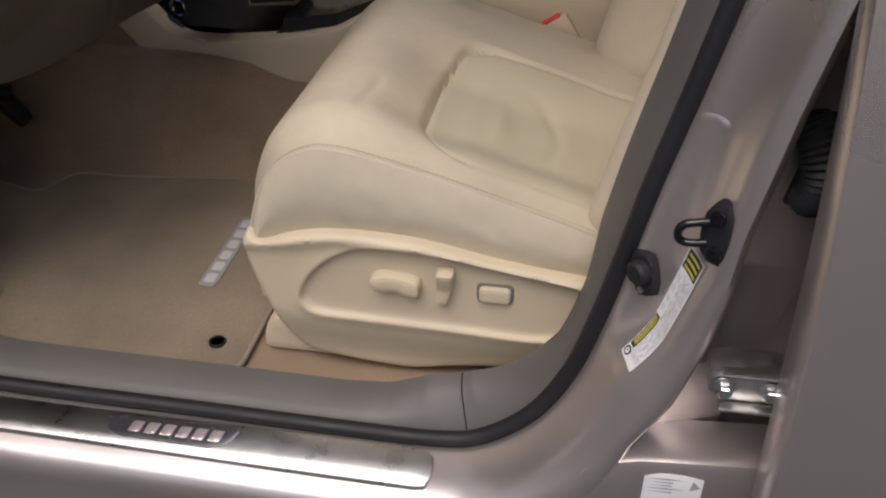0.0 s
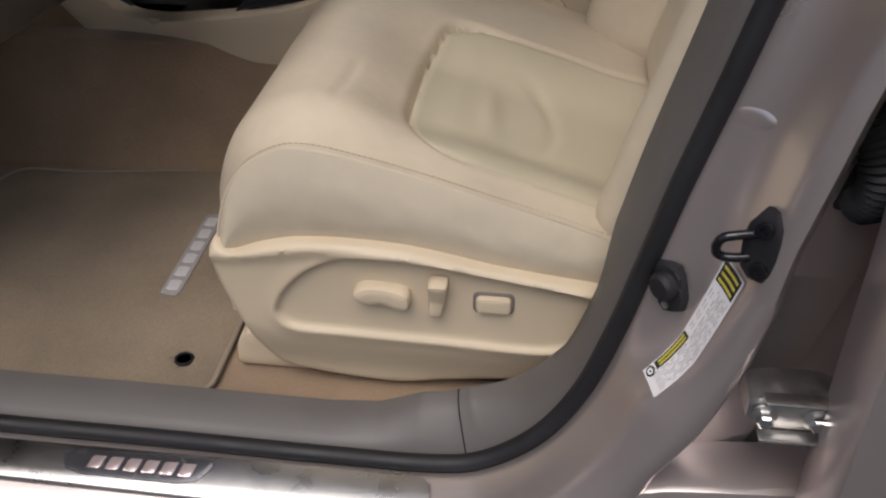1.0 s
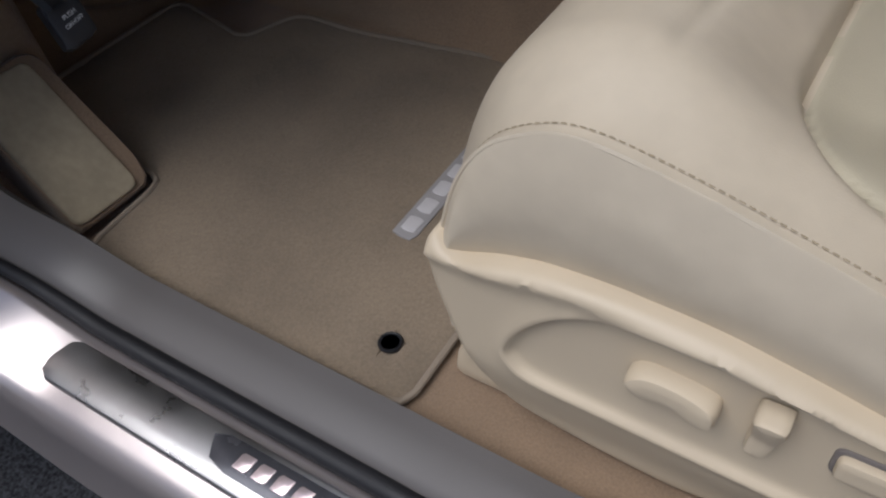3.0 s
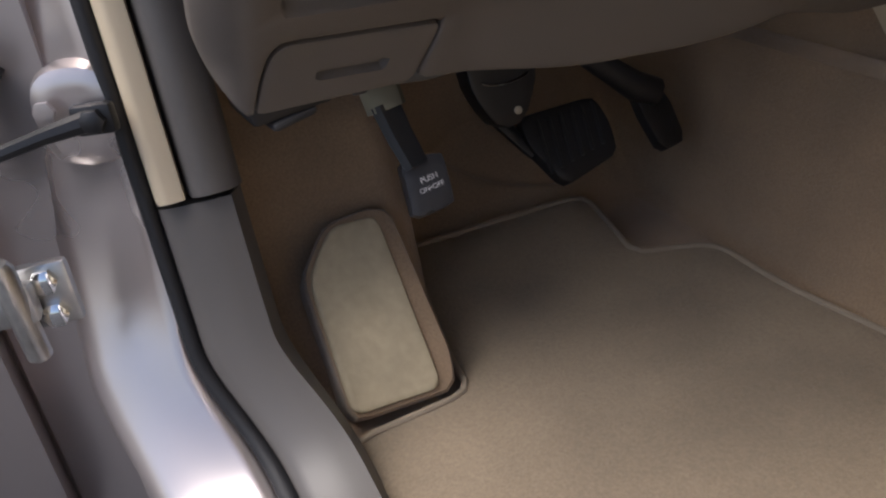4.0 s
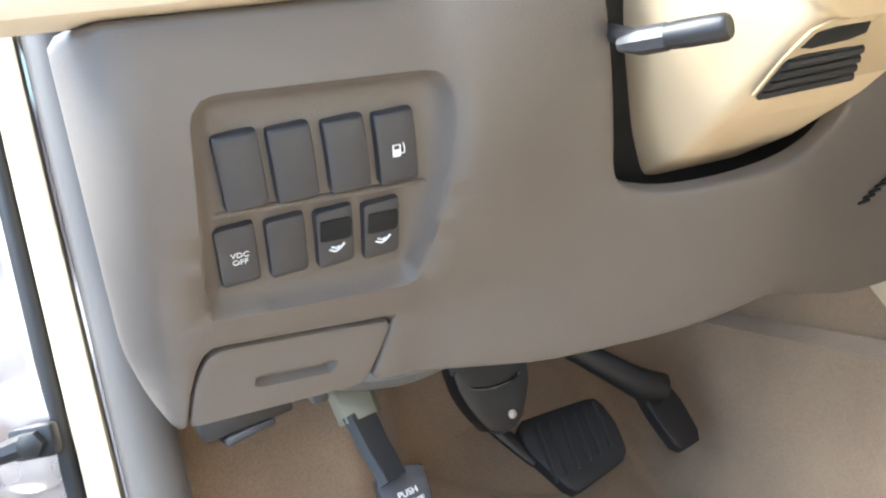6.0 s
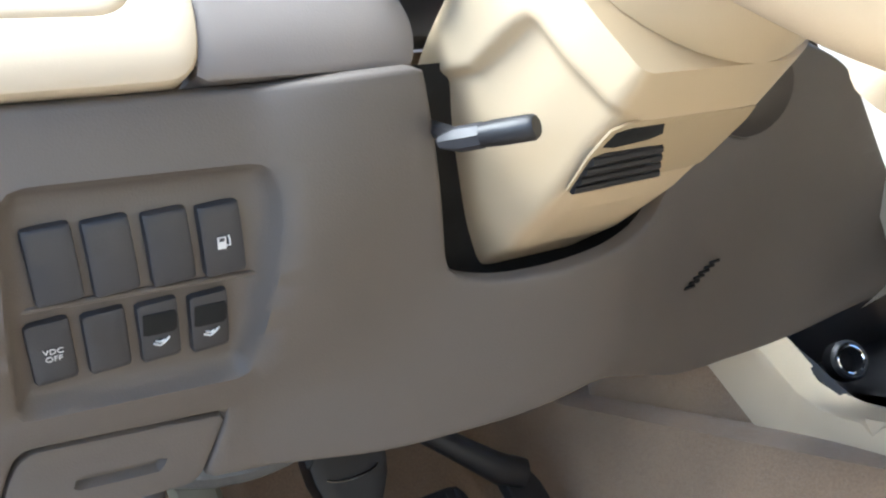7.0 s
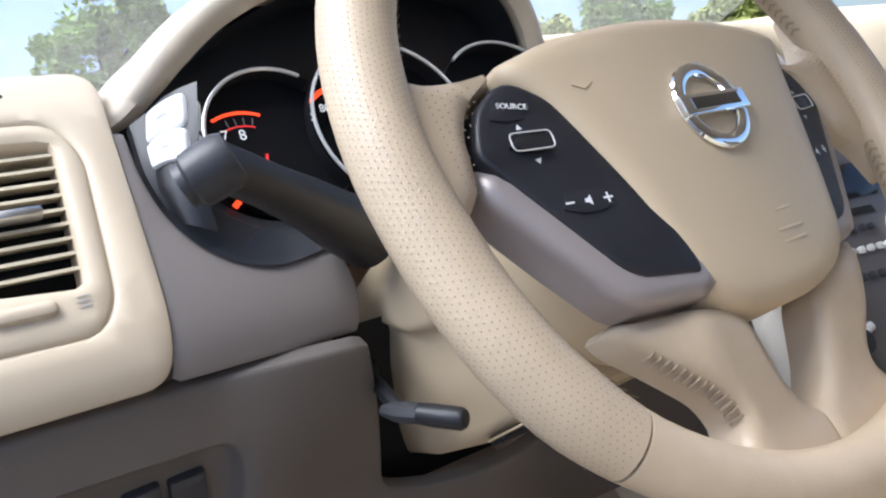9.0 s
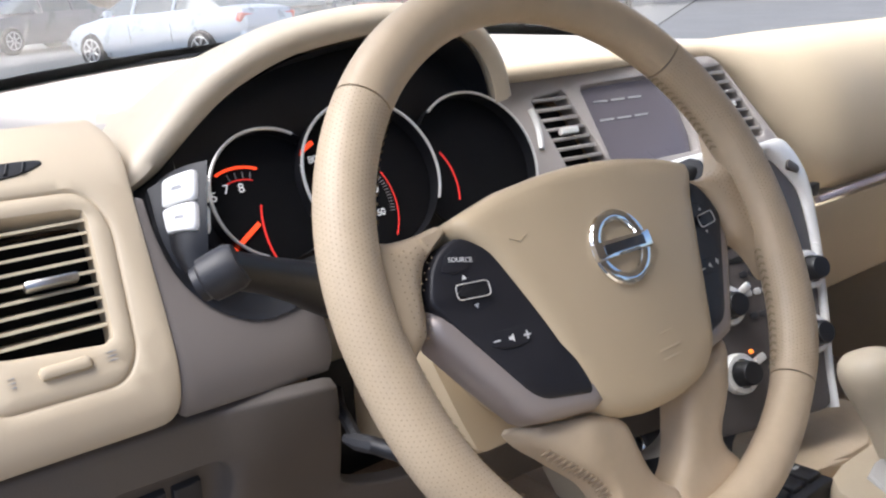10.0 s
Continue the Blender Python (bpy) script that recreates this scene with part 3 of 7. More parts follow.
def dimple(x, a, w):
    return math.exp(-((x - a) / w) ** 2)


def cushion_bump(x, z, y):
    c = abs(y - YC)
    h = 0.022 * (1 - ease(c, 0.20, 0.286)) * (1 - 0.62 * ease(x, 0.17, 0.28)) + 0.003
    h -= 0.030 * (1 - ease(abs(y - 0.385), 0.06, 0.17)) * ease(x, 0.12, 0.30)
    return h


ys = np.r_[np.linspace(0, 0.03, 6)[:-1], np.linspace(0.03, 2 * (YC - YL) - 0.03, 130), np.linspace(2 * (YC - YL) - 0.03, 2 * (YC - YL), 6)[1:]] + YL
rows = []
for (x, z), n in zip(prof, pn):
    row = []
    q = np.array([(x, y) for y in ys])
    di = away(INSERT, q)
    ins = inside(INSERT, q)
    for y, dd, inn in zip(ys, di, ins):
        h = cushion_bump(x, z, y)
        top = ease(z, 0.55, 0.60)
        k = 0.0
        if x > 0.15:
            k -= 0.0070 * math.exp(-(dd / 0.0045) ** 2) * (1 - 0.85 * ease(x, 0.27, 0.33) * (y < 0.30)) * (1 - 0.6 * ease(x, 0.30, 0.36))
            k += (-0.007 + 0.006 * min(1, dd / 0.05)) * (1 - 0.9 * ease(x, 0.27, 0.33) * (1 - ease(y, 0.29, 0.33) + ease(y, 0.46, 0.50))) if inn else 0.0
        # soft creases of sat-on leather
        k += 0.0016 * noise.noise((x * 11, y * 13, 0.3)) + 0.0022 * noise.noise((x * 4, y * 5, 2.1))
        if inn:
            rr = math.hypot((x - 0.352) * 1.0, (y - 0.395) * 0.62)
            k -= 0.0030 * math.exp(-((rr - 0.058) / 0.008) ** 2) * ease(x, 0.33, 0.40)
            k -= 0.006 * math.exp(-((x - 0.37) / 0.05) ** 2 - ((y - 0.40) / 0.08) ** 2) - 0.004 * math.exp(-((x - 0.335) / 0.012) ** 2 - ((y - 0.39) / 0.05) ** 2)
        k -= 0.0028 * math.exp(-((x - (0.178 + 0.06 * (y - 0.27))) / 0.004) ** 2) * ease(y, 0.22, 0.27) * (1 - ease(y, 0.33, 0.36))
        row.append((x + n[0] * (h + k) * top, y, z + n[1] * (h + k) * top))
    rows.append(row)
cushion = loft("cushion", rows, LEATHER, seat, "cream leather seat cushion with a duller perforated middle", sharp=60)
cushion.data.materials.append(PERF)
_c = np.array([(p.center.x, p.center.y) for p in cushion.data.polygons])
cushion.data.polygons.foreach_set("material_index", (inside(INSERT, _c) & (_c[:, 0] > 0.15)).astype(int))


def seat_side(y_seam, y_low, sgn):
    rows = []
    for i, (x, z) in enumerate(prof):
        s = i / (len(prof) - 1)
        j = int(round(s * (len(ridge) - 1)))
        d = np.abs(ridge[:, 0] - x) + 0.4 * np.abs(ridge[:, 1] - min(z, 0.60))
        j = int(d.argmin())
        b = ridge[j]
        row = []
        for k in np.linspace(0, 1, 14):
            bulge = 0.010 * math.sin(math.pi * k) ** 0.8 + 0.0004 * math.exp(-(k / 0.06) ** 2)
            wr = 0.0022 * noise.noise((x * 22 + k * 3, z * 9, 1.7)) * ease(x, 0.30, 0.45) + 0.0009 * noise.noise((x * 30, k * 5, 4.0))
            row.append((x * (1 - k) + b[0] * k, y_seam + sgn * (bulge + wr) + (y_low - y_seam) * k, z * (1 - k) + (b[1] - 0.006) * k + 0.0032 * math.exp(-(k / 0.10) ** 2) * (z > 0.56)))
        rows.append(row)
    return rows


loft("side_panel", seat_side(YL, YL - 0.002, -1), LEATHER, seat, "cream leather side of the cushion", sharp=60)
loft("side_panel", seat_side(YR, YR + 0.002, 1), LEATHER, seat, "cream leather side of the cushion", sharp=60)
seam = [(x + n[0] * 0.0020, YL + 0.0014, z + n[1] * 0.0020) for (x, z), n in zip(prof, pn) if z > 0.565]
tube("seam_piping", seam, 0.0022, LEATHER, seat, "folded seam along the cushion edge", seg=6)
# stitches beside the seam
_v, _f = [], []
st = even([(x + n[0] * 0.0026, YL + 0.0075, z + n[1] * 0.0050) for (x, z), n in zip(prof, pn) if z > 0.60 and x < 0.56], 0.0055, False)
for a, b in zip(st[:-1], st[1:]):
    m = a + (b - a) * 0.65
    o = len(_v)
    for p in (a, m):
        _v += [p + (0, -0.0005, 0), p + (0, 0.0005, 0), p + (0.0, 0.0, 0.0007)]
    _f += [(o, o + 1, o + 4, o + 3), (o + 1, o + 2, o + 5, o + 4), (o + 2, o, o + 3, o + 5)]
tagged(mesh_part("stitching", _v, _f, STITCH, seat, "row of cream stitches"), kind="stuff")

# shield
SH = [(0.064, 0.586), (0.085, 0.578), (0.12, 0.590), (0.17, 0.599), (0.263, 0.597), (0.35, 0.580), (0.46, 0.565), (0.56, 0.552), (0.56, 0.47), (0.50, 0.440), (0.408, 0.418), (0.345, 0.410), (0.295, 0.402), (0.250, 0.394), (0.20, 0.396),
      (0.150, 0.402), (0.116, 0.412), (0.097, 0.440), (0.078, 0.495), (0.066, 0.53), (0.060, 0.56)]
shield_line = cat(SH, 6)
REC = cat([(0.124, 0.510), (0.128, 0.496), (0.145, 0.486), (0.20, 0.484), (0.30, 0.481), (0.40, 0.477), (0.436, 0.492), (0.452, 0.53), (0.445, 0.555), (0.40, 0.566), (0.33, 0.578), (0.263, 0.585), (0.205, 0.583), (0.165, 0.566), (0.137, 0.538)], 6)


def shield_y(u, v):
    y = 0.150
    y += 0.05 * max(0, 0.115 - u) ** 1.0 * 2.2 * ease(0.20 - u, 0.0, 0.14)
    y += 0.020 * ease(0.49 - v, 0.0, 0.09)
    return y


def shield_map(u, v, d):
    return (u, shield_y(u, v) - d, v)


def shield_field(q):
    s = np.where(inside(REC, q), -1.0, 1.0) * away(REC, q)
    f = np.where(s < 0, -0.0055, 0.0) * (1 - np.exp(-np.abs(s) / 0.0025))
    f += 0.0025 * np.exp(-((s - 0.004) / 0.004) ** 2)
    up = np.interp(q[:, 0], [0.06, 0.12, 0.17, 0.263, 0.35, 0.46, 0.56], [0.578, 0.590, 0.599, 0.597, 0.580, 0.565, 0.552]) - q[:, 1]
    f += 0.0055 * np.exp(-((up - 0.006) / 0.007) ** 2)
    return f


shield = sheet("side_shield", shield_line, shield_map, CREAM, seat, "moulded cream plastic side shield", depth=0.02, rnd=0.005, step=0.008, edge=0.005, field=shield_field, loops=[(REC, (-0.006, -0.003, -0.001, 0.0015, 0.004, 0.008))], sharp=60)


def switch_map(u, v, d):
    return (u, shield_y(u, v) + 0.0055 - d, v)


def knob(name, line, high, label, rnd=0.004, field=None):
    return sheet(name, line, lambda u, v, d: switch_map(u, v, d + high), CREAM, shield, label, depth=high + 0.002, rnd=rnd, step=0.004, edge=0.003, field=field)


knob("slide_switch", cat([(0.209, 0.543), (0.214, 0.533), (0.225, 0.529), (0.238, 0.531), (0.252, 0.526), (0.264, 0.528), (0.267, 0.539), (0.262, 0.549), (0.235, 0.553), (0.218, 0.552)], 5), 0.014, "long cream seat slide switch", 0.006,
     lambda q: 0.004 * ((q[:, 0] - 0.238) / 0.03) ** 2)
knob("recline_switch", rounded([(0.285, 0.566), (0.306, 0.567), (0.305, 0.548), (0.298, 0.518), (0.284, 0.519), (0.286, 0.548)][::-1], 0.006), 0.013, "upright cream recline switch", 0.005, lambda q: 0.35 * (q[:, 1] - 0.54).clip(0, 1))
sheet("switch_bezel", rect(0.351, 0.535, 0.042, 0.027, 0.007), lambda u, v, d: switch_map(u, v, d + 0.002), TAUPE_S, shield, depth=0.004, rnd=0.002, step=0.006, edge=0.003)
knob("lumbar_switch", rect(0.351, 0.535, 0.036, 0.021, 0.006), 0.008, "cream lumbar rocker switch", 0.004)
# rail cover under the seat
sheet("rail_cover", rounded([(0.066, 0.440), (0.082, 0.440), (0.10, 0.420), (0.15, 0.412), (0.19, 0.408), (0.19, 0.388), (0.052, 0.388), (0.056, 0.420)], 0.009), lambda u, v, d: (u, 0.184 - d, v), CREAM, seat, "cream seat rail end cover", depth=0.03, rnd=0.006, step=0.01)
block("seat_rail", pose(0.33, 0.21, 0.402), (0.44, 0.05, 0.022), BLACK, seat, "dark steel seat rail", 0.004)
block("seat_rail", pose(0.33, 0.66, 0.402), (0.44, 0.05, 0.022), BLACK, seat, "dark steel seat rail", 0.004)
sheet("front_valance", rect(YC, 0.475, 0.54, 0.10, 0.02), lambda u, v, d: (0.072 + 0.10 * (0.50 - v) - d, u, v), CREAM, seat, "cream plastic front valance", depth=0.01, rnd=0.008, step=0.03)
loft("seat_pan", thick([[(0.09, 0.18, 0.47), (0.09, 0.72, 0.47)], [(0.60, 0.18, 0.47), (0.60, 0.72, 0.47)]], (0, 0, -0.04)), BLACK, seat, closed=True, caps=True)

# backrest: a padded middle between two rounded bolsters
lean = 0.25
HALF = cat([(0.0, 0.0), (0.08, 0.001), (0.135, 0.003), (0.158, 0.008), (0.172, -0.010), (0.196, -0.046), (0.224, -0.070), (0.250, -0.078), (0.274, -0.068), (0.290, -0.038), (0.295, 0.005), (0.292, 0.055), (0.276, 0.090)], 6, False)
PROF = np.vstack([np.stack([-HALF[::-1, 0], HALF[::-1, 1]], 1), HALF[1:]])


def back_point(o, dx, v):
    """A point of the backrest: o across, dx out of its plane, v up it."""
    z = 0.565 + v * 0.64
    k = 1 - 0.17 * ease(v, 0.55, 1.0)
    b = (1 - 0.65 * ease(v, 0.55, 0.95)) if dx < 0 else 1.0
    tuck = 0.050 * (1 - ease(v, 0.0, 0.12)) ** 2
    return (0.515 + lean * (z - 0.60) + dx * b + tuck, YC + o * k, z)


rows = []
for v in np.linspace(0, 1, 48):
    row = []
    for o, dx in PROF:
        x, y, z = back_point(o, dx, v)
        row.append((x + 0.0035 * noise.noise((z * 7, y * 7, 5.0)), y, z))
    rows.append(row + [(row[-1][0] + 0.02, row[-1][1] - 0.04, row[-1][2]), (row[0][0] + 0.02, row[0][1] + 0.04, row[0][2])])
loft("backrest", rows, LEATHER, seat, "cream leather backrest with round side bolsters", closed=True, caps=True, sharp=60)
_v, _f = [], []
for o, dx in ((-0.214, -0.0640), (-0.208, -0.0590)):
    for a, b in zip(*(lambda p: (p[:-1], p[1:]))(even([back_point(o, dx - 0.0016, v) for v in np.linspace(0.06, 0.9, 60)], 0.0075, False))):
        m = a + (b - a) * 0.6
        i0 = len(_v)
        for p in (a, m):
            _v += [p + (0, -0.0007, 0), p + (0, 0.0007, 0), p + (-0.0010, 0.0, 0.0)]
        _f += [(i0, i0 + 1, i0 + 4, i0 + 3), (i0 + 1, i0 + 2, i0 + 5, i0 + 4), (i0 + 2, i0, i0 + 3, i0 + 5)]
tagged(mesh_part("stitching", _v, _f, STITCH, seat, "double row of stitches on the bolster"), kind="stuff")

# buckle between seat and console
buckle = thing("seat_belt_buckle", (0.44, 0.75, 0.56), "cream seat belt buckle with a red release button", "seat belt buckle")
mb = basis((0.397, 0.767, 0.605), (0, 1, 0), (-0.55, -0.05, 0.85))
block("housing", mb, (0.022, 0.05, 0.09), CREAM, buckle, "", 0.006)
block("release_button", mb @ pose(0, 0.004, 0.045), (0.014, 0.036, 0.008), REDPLASTIC, buckle, "red release button", 0.002)
tube("stalk", [(0.46, 0.767, 0.48), (0.445, 0.767, 0.52), (0.415, 0.767, 0.575)], 0.011, BLACK, buckle, seg=8)

# ---- trim of the door opening ----
def trim_top(x, z):
    """How far the trim rises inside the opening: a ledge that swells into the corner of the pillar."""
    if x < 0.36:
        return float(np.interp(x, [0.18, 0.234, 0.283, 0.336], [0.019, 0.024, 0.043, 0.047]))
    return float(np.interp(z, [0.405, 0.446, 0.51, 0.585, 0.66, 0.8], [0.046, 0.028, 0.013, 0.012, 0.020, 0.021]))


def trim_section(i, x, z):
    o = trim_top(x, z)
    return [(0.004, 0.073), (-0.006, 0.076), (-0.005 - 0.3 * o, 0.086), (-0.003 - 0.7 * o, 0.100), (-0.95 * o, 0.113), (-o, 0.126), (0.02 - 0.5 * o, 0.138), (0.025, 0.09)]


_n = len(OPEN)
_i0 = min(i for i in range(_n) if OPEN[i][1] < 0.610)
_i1 = max(i for i in range(_n) if OPEN[i][0] < 0.335)
trim = thing("sill_trim", (0, 0.1, 0.40), "grey-brown plastic kick trim along the door sill", "trim")
around(trim_section, _i0, _i1 + 1, "front_trim", SILL, trim)
pillar_trim = thing("pillar_trim", (0.4, 0.1, 0.45), "grey-brown plastic trim of the centre pillar", "trim")
around(trim_section, _i1, _n, "lower_trim", SILL, pillar_trim)
tube("trim_joint", [(OPEN[_i1][0] + o * OUT[_i1][0], y, OPEN[_i1][1] + o * OUT[_i1][1]) for o, y in trim_section(_i1, *OPEN[_i1])[:6]], 0.0009, HOLE, pillar_trim, "thin joint between the trims", seg=6)

# cream end strip and upper trim of the front pillar
end_strip = thing("dash_end_strip", (-0.42, 0.05, 0.62), "narrow cream plastic strip beside the front door seal", "trim")
around(lambda i, x, z: [(-0.001, 0.074), (-0.015, 0.076), (-0.018, 0.083), (-0.017, 0.094), (-0.004, 0.096)], 0, _i0, "strip", CREAM, end_strip)
front_trim = thing("front_pillar_trim", (-0.40, 0.08, 0.62), "taupe plastic trim at the foot of the windscreen pillar", "trim")
around(lambda i, x, z: [(0.0, 0.098), (-0.016, 0.099), (-0.022, 0.104), (-0.024, 0.115), (-0.022, 0.129), (-0.012, 0.137), (0.06, 0.140), (0.06, 0.10)], 0, _i0, "upper_trim", SILL, front_trim)

# door check strap, cable and hinge on the front pillar
check = thing("door_check", (-0.42, 0.02, 0.68), "black door check strap bolted to the front pillar", "door check")
cm = basis((-0.432, 0.014, 0.682), (0, 1, 0), (0.9, -0.42, 0.05))
sheet("boss", rect(-0.006, -0.002, 0.070, 0.078, 0.034), flat_map(cm @ pose(0, 0, -0.006)), BODY, check, "raised painted boss", depth=0.02, rnd=0.012, step=0.008)
block("bracket", cm @ pose(0.012, 0, 0.006), (0.03, 0.022, 0.012), BLACK, check, "", 0.004)
lathe("bolt", [(0.009, 0), (0.009, 0.006), (0.006, 0.008), (0.0, 0.008)], cm @ pose(0.014, 0.0, 0.012), BLACK, check, "black hexagon bolt", seg=6)
tube("strap", [(cm @ Vector(p))[:] for p in ((0.010, 0, 0.010), (-0.02, -0.004, 0.020), (-0.06, -0.012, 0.032), (-0.11, -0.022, 0.042))], [0.008, 0.006, 0.005, 0.005], BLACK, check, seg=8)
lathe("small_bolt", [(0.008, 0), (0.008, 0.004), (0.0, 0.005)], cm @ pose(-0.022, 0.008, 0.002), BODY, check, seg=6)
fboot = thing("front_cable_boot", (-0.45, -0.05, 0.62), "black ribbed cable boot between pillar and open door", "cable boot")
fb = cat([(-0.48, -0.05, 0.72), (-0.465, -0.078, 0.69), (-0.45, -0.10, 0.65), (-0.44, -0.12, 0.60)], 9, False)
tube("bellows", fb, [0.013 + 0.003 * (i % 2) for i in range(len(fb))], RUBBER, fboot, seg=12)
lathe("collar", [(0.0, 0.0), (0.024, 0.0), (0.024, 0.006), (0.017, 0.010), (0.0, 0.010)], basis((-0.484, -0.044, 0.727), (1, 0, 0), (0.3, -0.55, -0.75)), RUBBER, fboot, "black rubber collar", seg=18)
fh = thing("front_door_hinge", (-0.44, -0.05, 0.56), "zinc-plated front door hinge with pin and bolts", "hinge")
for zz in (0.565,):
    fm = basis((-0.425, -0.052, zz), (0, 1, 0), (1, -0.2, 0.1))
    block("leaf", fm, (0.05, 0.05, 0.012), ZINC, fh, "", 0.004)
    lathe("pin", [(0.009, -0.04), (0.009, 0.04), (0.006, 0.045)], basis((-0.405, -0.066, zz), (1, 0, 0), (0.15, 0, 1)), ZINC, fh, "hinge pin", seg=14)
    block("arm", fm @ pose(-0.02, 0.004, 0.018), (0.045, 0.03, 0.018), ZINC, fh, "", 0.005)
    lathe("bolt", [(0.010, 0), (0.010, 0.006), (0.007, 0.008), (0, 0.008)], fm @ pose(0.008, 0.012, 0.006), CHROME, fh, seg=6)
    lathe("bolt", [(0.010, 0), (0.010, 0.006), (0.007, 0.008), (0, 0.008)], fm @ pose(0.008, -0.014, 0.006), CHROME, fh, seg=6)
# outer fender behind the hinge, and the open front door standing off it
rows = []
for z in np.linspace(0.2, 1.02, 16):
    rows.append([(-0.47, 0.0, z), (-0.50, -0.05, z), (-0.52, -0.10, z), (-0.60, -0.125 - 0.02 * math.sin(3 * z), z), (-1.5, -0.12, z), (-1.5, 0.05, z), (-0.6, 0.05, z)])
loft("front_fender", rows, BODY, body, "painted front wing", closed=True, caps=True)
front_door = thing("front_door", (-0.55, -0.6, 0.3), "open bronze-grey front door seen at its hinged edge", "car door")
rows = []
for k in np.linspace(0, 1, 14):
    y = -0.105 - 1.0 * k
    x = -0.50 - 0.20 * k
    rows.append([(x, y, 0.27), (x + 0.015, y, 0.30), (x + 0.02, y, 0.92), (x, y, 0.98), (x - 0.09, y, 0.98), (x - 0.10, y, 0.60), (x - 0.07, y, 0.27)])
loft("skin", rows, BODY, front_door, closed=True, caps=True)

# sill plate
plate = thing("sill_plate", (0, 0.03, 0.385), "brushed metal scuff plate with a dark name badge on the sill", "sill plate")


def sill_map(u, v, d):
    return (u, v, 0.3805 + d + (0.12 + 0.14 * ease(u, -0.15, 0.12)) * (v - 0.03) + 0.004 * ease(0.012 - v, 0, 0.012) * -1)


PLATE = rounded([(-0.276, 0.006), (0.296, 0.004), (0.302, 0.022), (0.298, 0.048), (-0.27, 0.050), (-0.282, 0.03)], [0.006, 0.004, 0.008, 0.006, 0.006, 0.01])
sheet("plate", PLATE, lambda u, v, d: sill_map(u, v, d + 0.004), STEEL, plate, depth=0.006, rnd=0.002, step=0.03, edge=0.012)
nb = sheet("name_badge", rounded([(-0.078, 0.016), (0.058, 0.016), (0.082, 0.044), (-0.092, 0.044)], 0.005), lambda u, v, d: sill_map(u, v, d + 0.0052), paint("dark_badge", (0.10, 0.10, 0.11), 0.25, metal=0.6, vary=(60, 0.1)), plate, "dark anodised name badge", depth=0.001, rnd=0.0006, step=0.02)
LETTER = paint("polished_letters", (0.80, 0.66, 0.64), 0.2, metal=0.7, vary=(60, 0.05))
for k in range(6):
    x = -0.050 + k * 0.0195
    sheet("letter_bar", [(x - 0.0075, 0.023), (x + 0.0065, 0.023), (x + 0.0090, 0.037), (x - 0.0050, 0.037)], lambda u, v, d: sill_map(u, v, d + 0.0062), LETTER, nb, depth=0.001, rnd=0.0003, step=0.02, edge=0.004)

# ---- dashboard ----
dash = thing("dashboard", (-0.3, 0.85, 0.66), "two-tone taupe and cream dashboard with gauges, vents and centre stack", "dashboard")


KNEE_F = cat([(0.25, 0), (0.35, 0.028), (0.43, 0.050), (0.475, 0.052), (0.53, 0.036), (0.585, 0.026), (0.64, 0.034), (0.70, 0.064), (0.76, 0.10)], 8, False)


def knee_x(y, z):
    """The panel bulges under the column, falls into a valley and flares out again towards the centre stack."""
    swell = 0.026 * math.sin(math.pi * (z - 0.732) / 0.168) * (1 - ease(y, 0.25, 0.36)) if 0.732 < z < 0.90 else 0.0
    return -0.282 + 0.45 * (z - 0.732) + float(np.interp(y, KNEE_F[:, 0], KNEE_F[:, 1])) - 0.05 * ease(0.106 - y, 0, 0.034) + swell


KN = Vector((0.91, 0, -0.41))


def knee_map(u, v, d):
    return (knee_x(u, v) + d * KN.x, u, v + d * KN.z)


KNEE = rounded([(0.084, 0.894), (0.085, 0.745), (0.092, 0.718), (0.102, 0.698), (0.1070, 0.695), (0.1145, 0.7225), (0.1245, 0.7415), (0.229, 0.732), (0.212, 0.694), (0.266, 0.687), (0.32, 0.678), (0.397, 0.680), (0.435, 0.6855), (0.462, 0.692), (0.5015, 0.681), (0.5795, 0.658), (0.66, 0.663), (0.742, 0.696),
                (0.750, 0.716), (0.7435, 0.734), (0.705, 0.802), (0.668, 0.870), (0.62, 0.895), (0.580, 0.893), (0.556, 0.846), (0.520, 0.8275), (0.509, 0.811), (0.491, 0.789), (0.4586, 0.7765), (0.4186, 0.7715), (0.383, 0.7725), (0.3515, 0.7825), (0.3450, 0.835), (0.333, 0.893)],
               [0.004, 0.02, 0.015, 0.005, 0.002, 0.012, 0.006, 0.006, 0.006, 0.03, 0.03, 0.03, 0.02, 0.02, 0.02, 0.03, 0.03, 0.012, 0.012, 0.01, 0.03, 0.02, 0.01, 0.01, 0.02, 0.02, 0.02, 0.02, 0.02, 0.02, 0.02, 0.012, 0.03, 0.003])
RECESS = rounded([(0.134, 0.860), (0.252, 0.857), (0.2575, 0.834), (0.239, 0.752), (0.126, 0.759), (0.129, 0.803)], [0.012, 0.012, 0.02, 0.008, 0.006, 0.03])


def knee_field(q):
    s = np.where(inside(RECESS, q), -1.0, 1.0) * away(RECESS, q)
    f = np.where(s < 0, -0.0125 * (1 - np.exp(-np.abs(s) / 0.0036)), 0.0)
    # the shelf between the two rows of switches
    mid = np.interp(q[:, 0], [0.13, 0.25], [0.8045, 0.8015])
    step = np.where(s < -0.001, -0.004 * (1 / (1 + np.exp((q[:, 1] - mid) / 0.0012))), 0)
    return f + step * 0.6


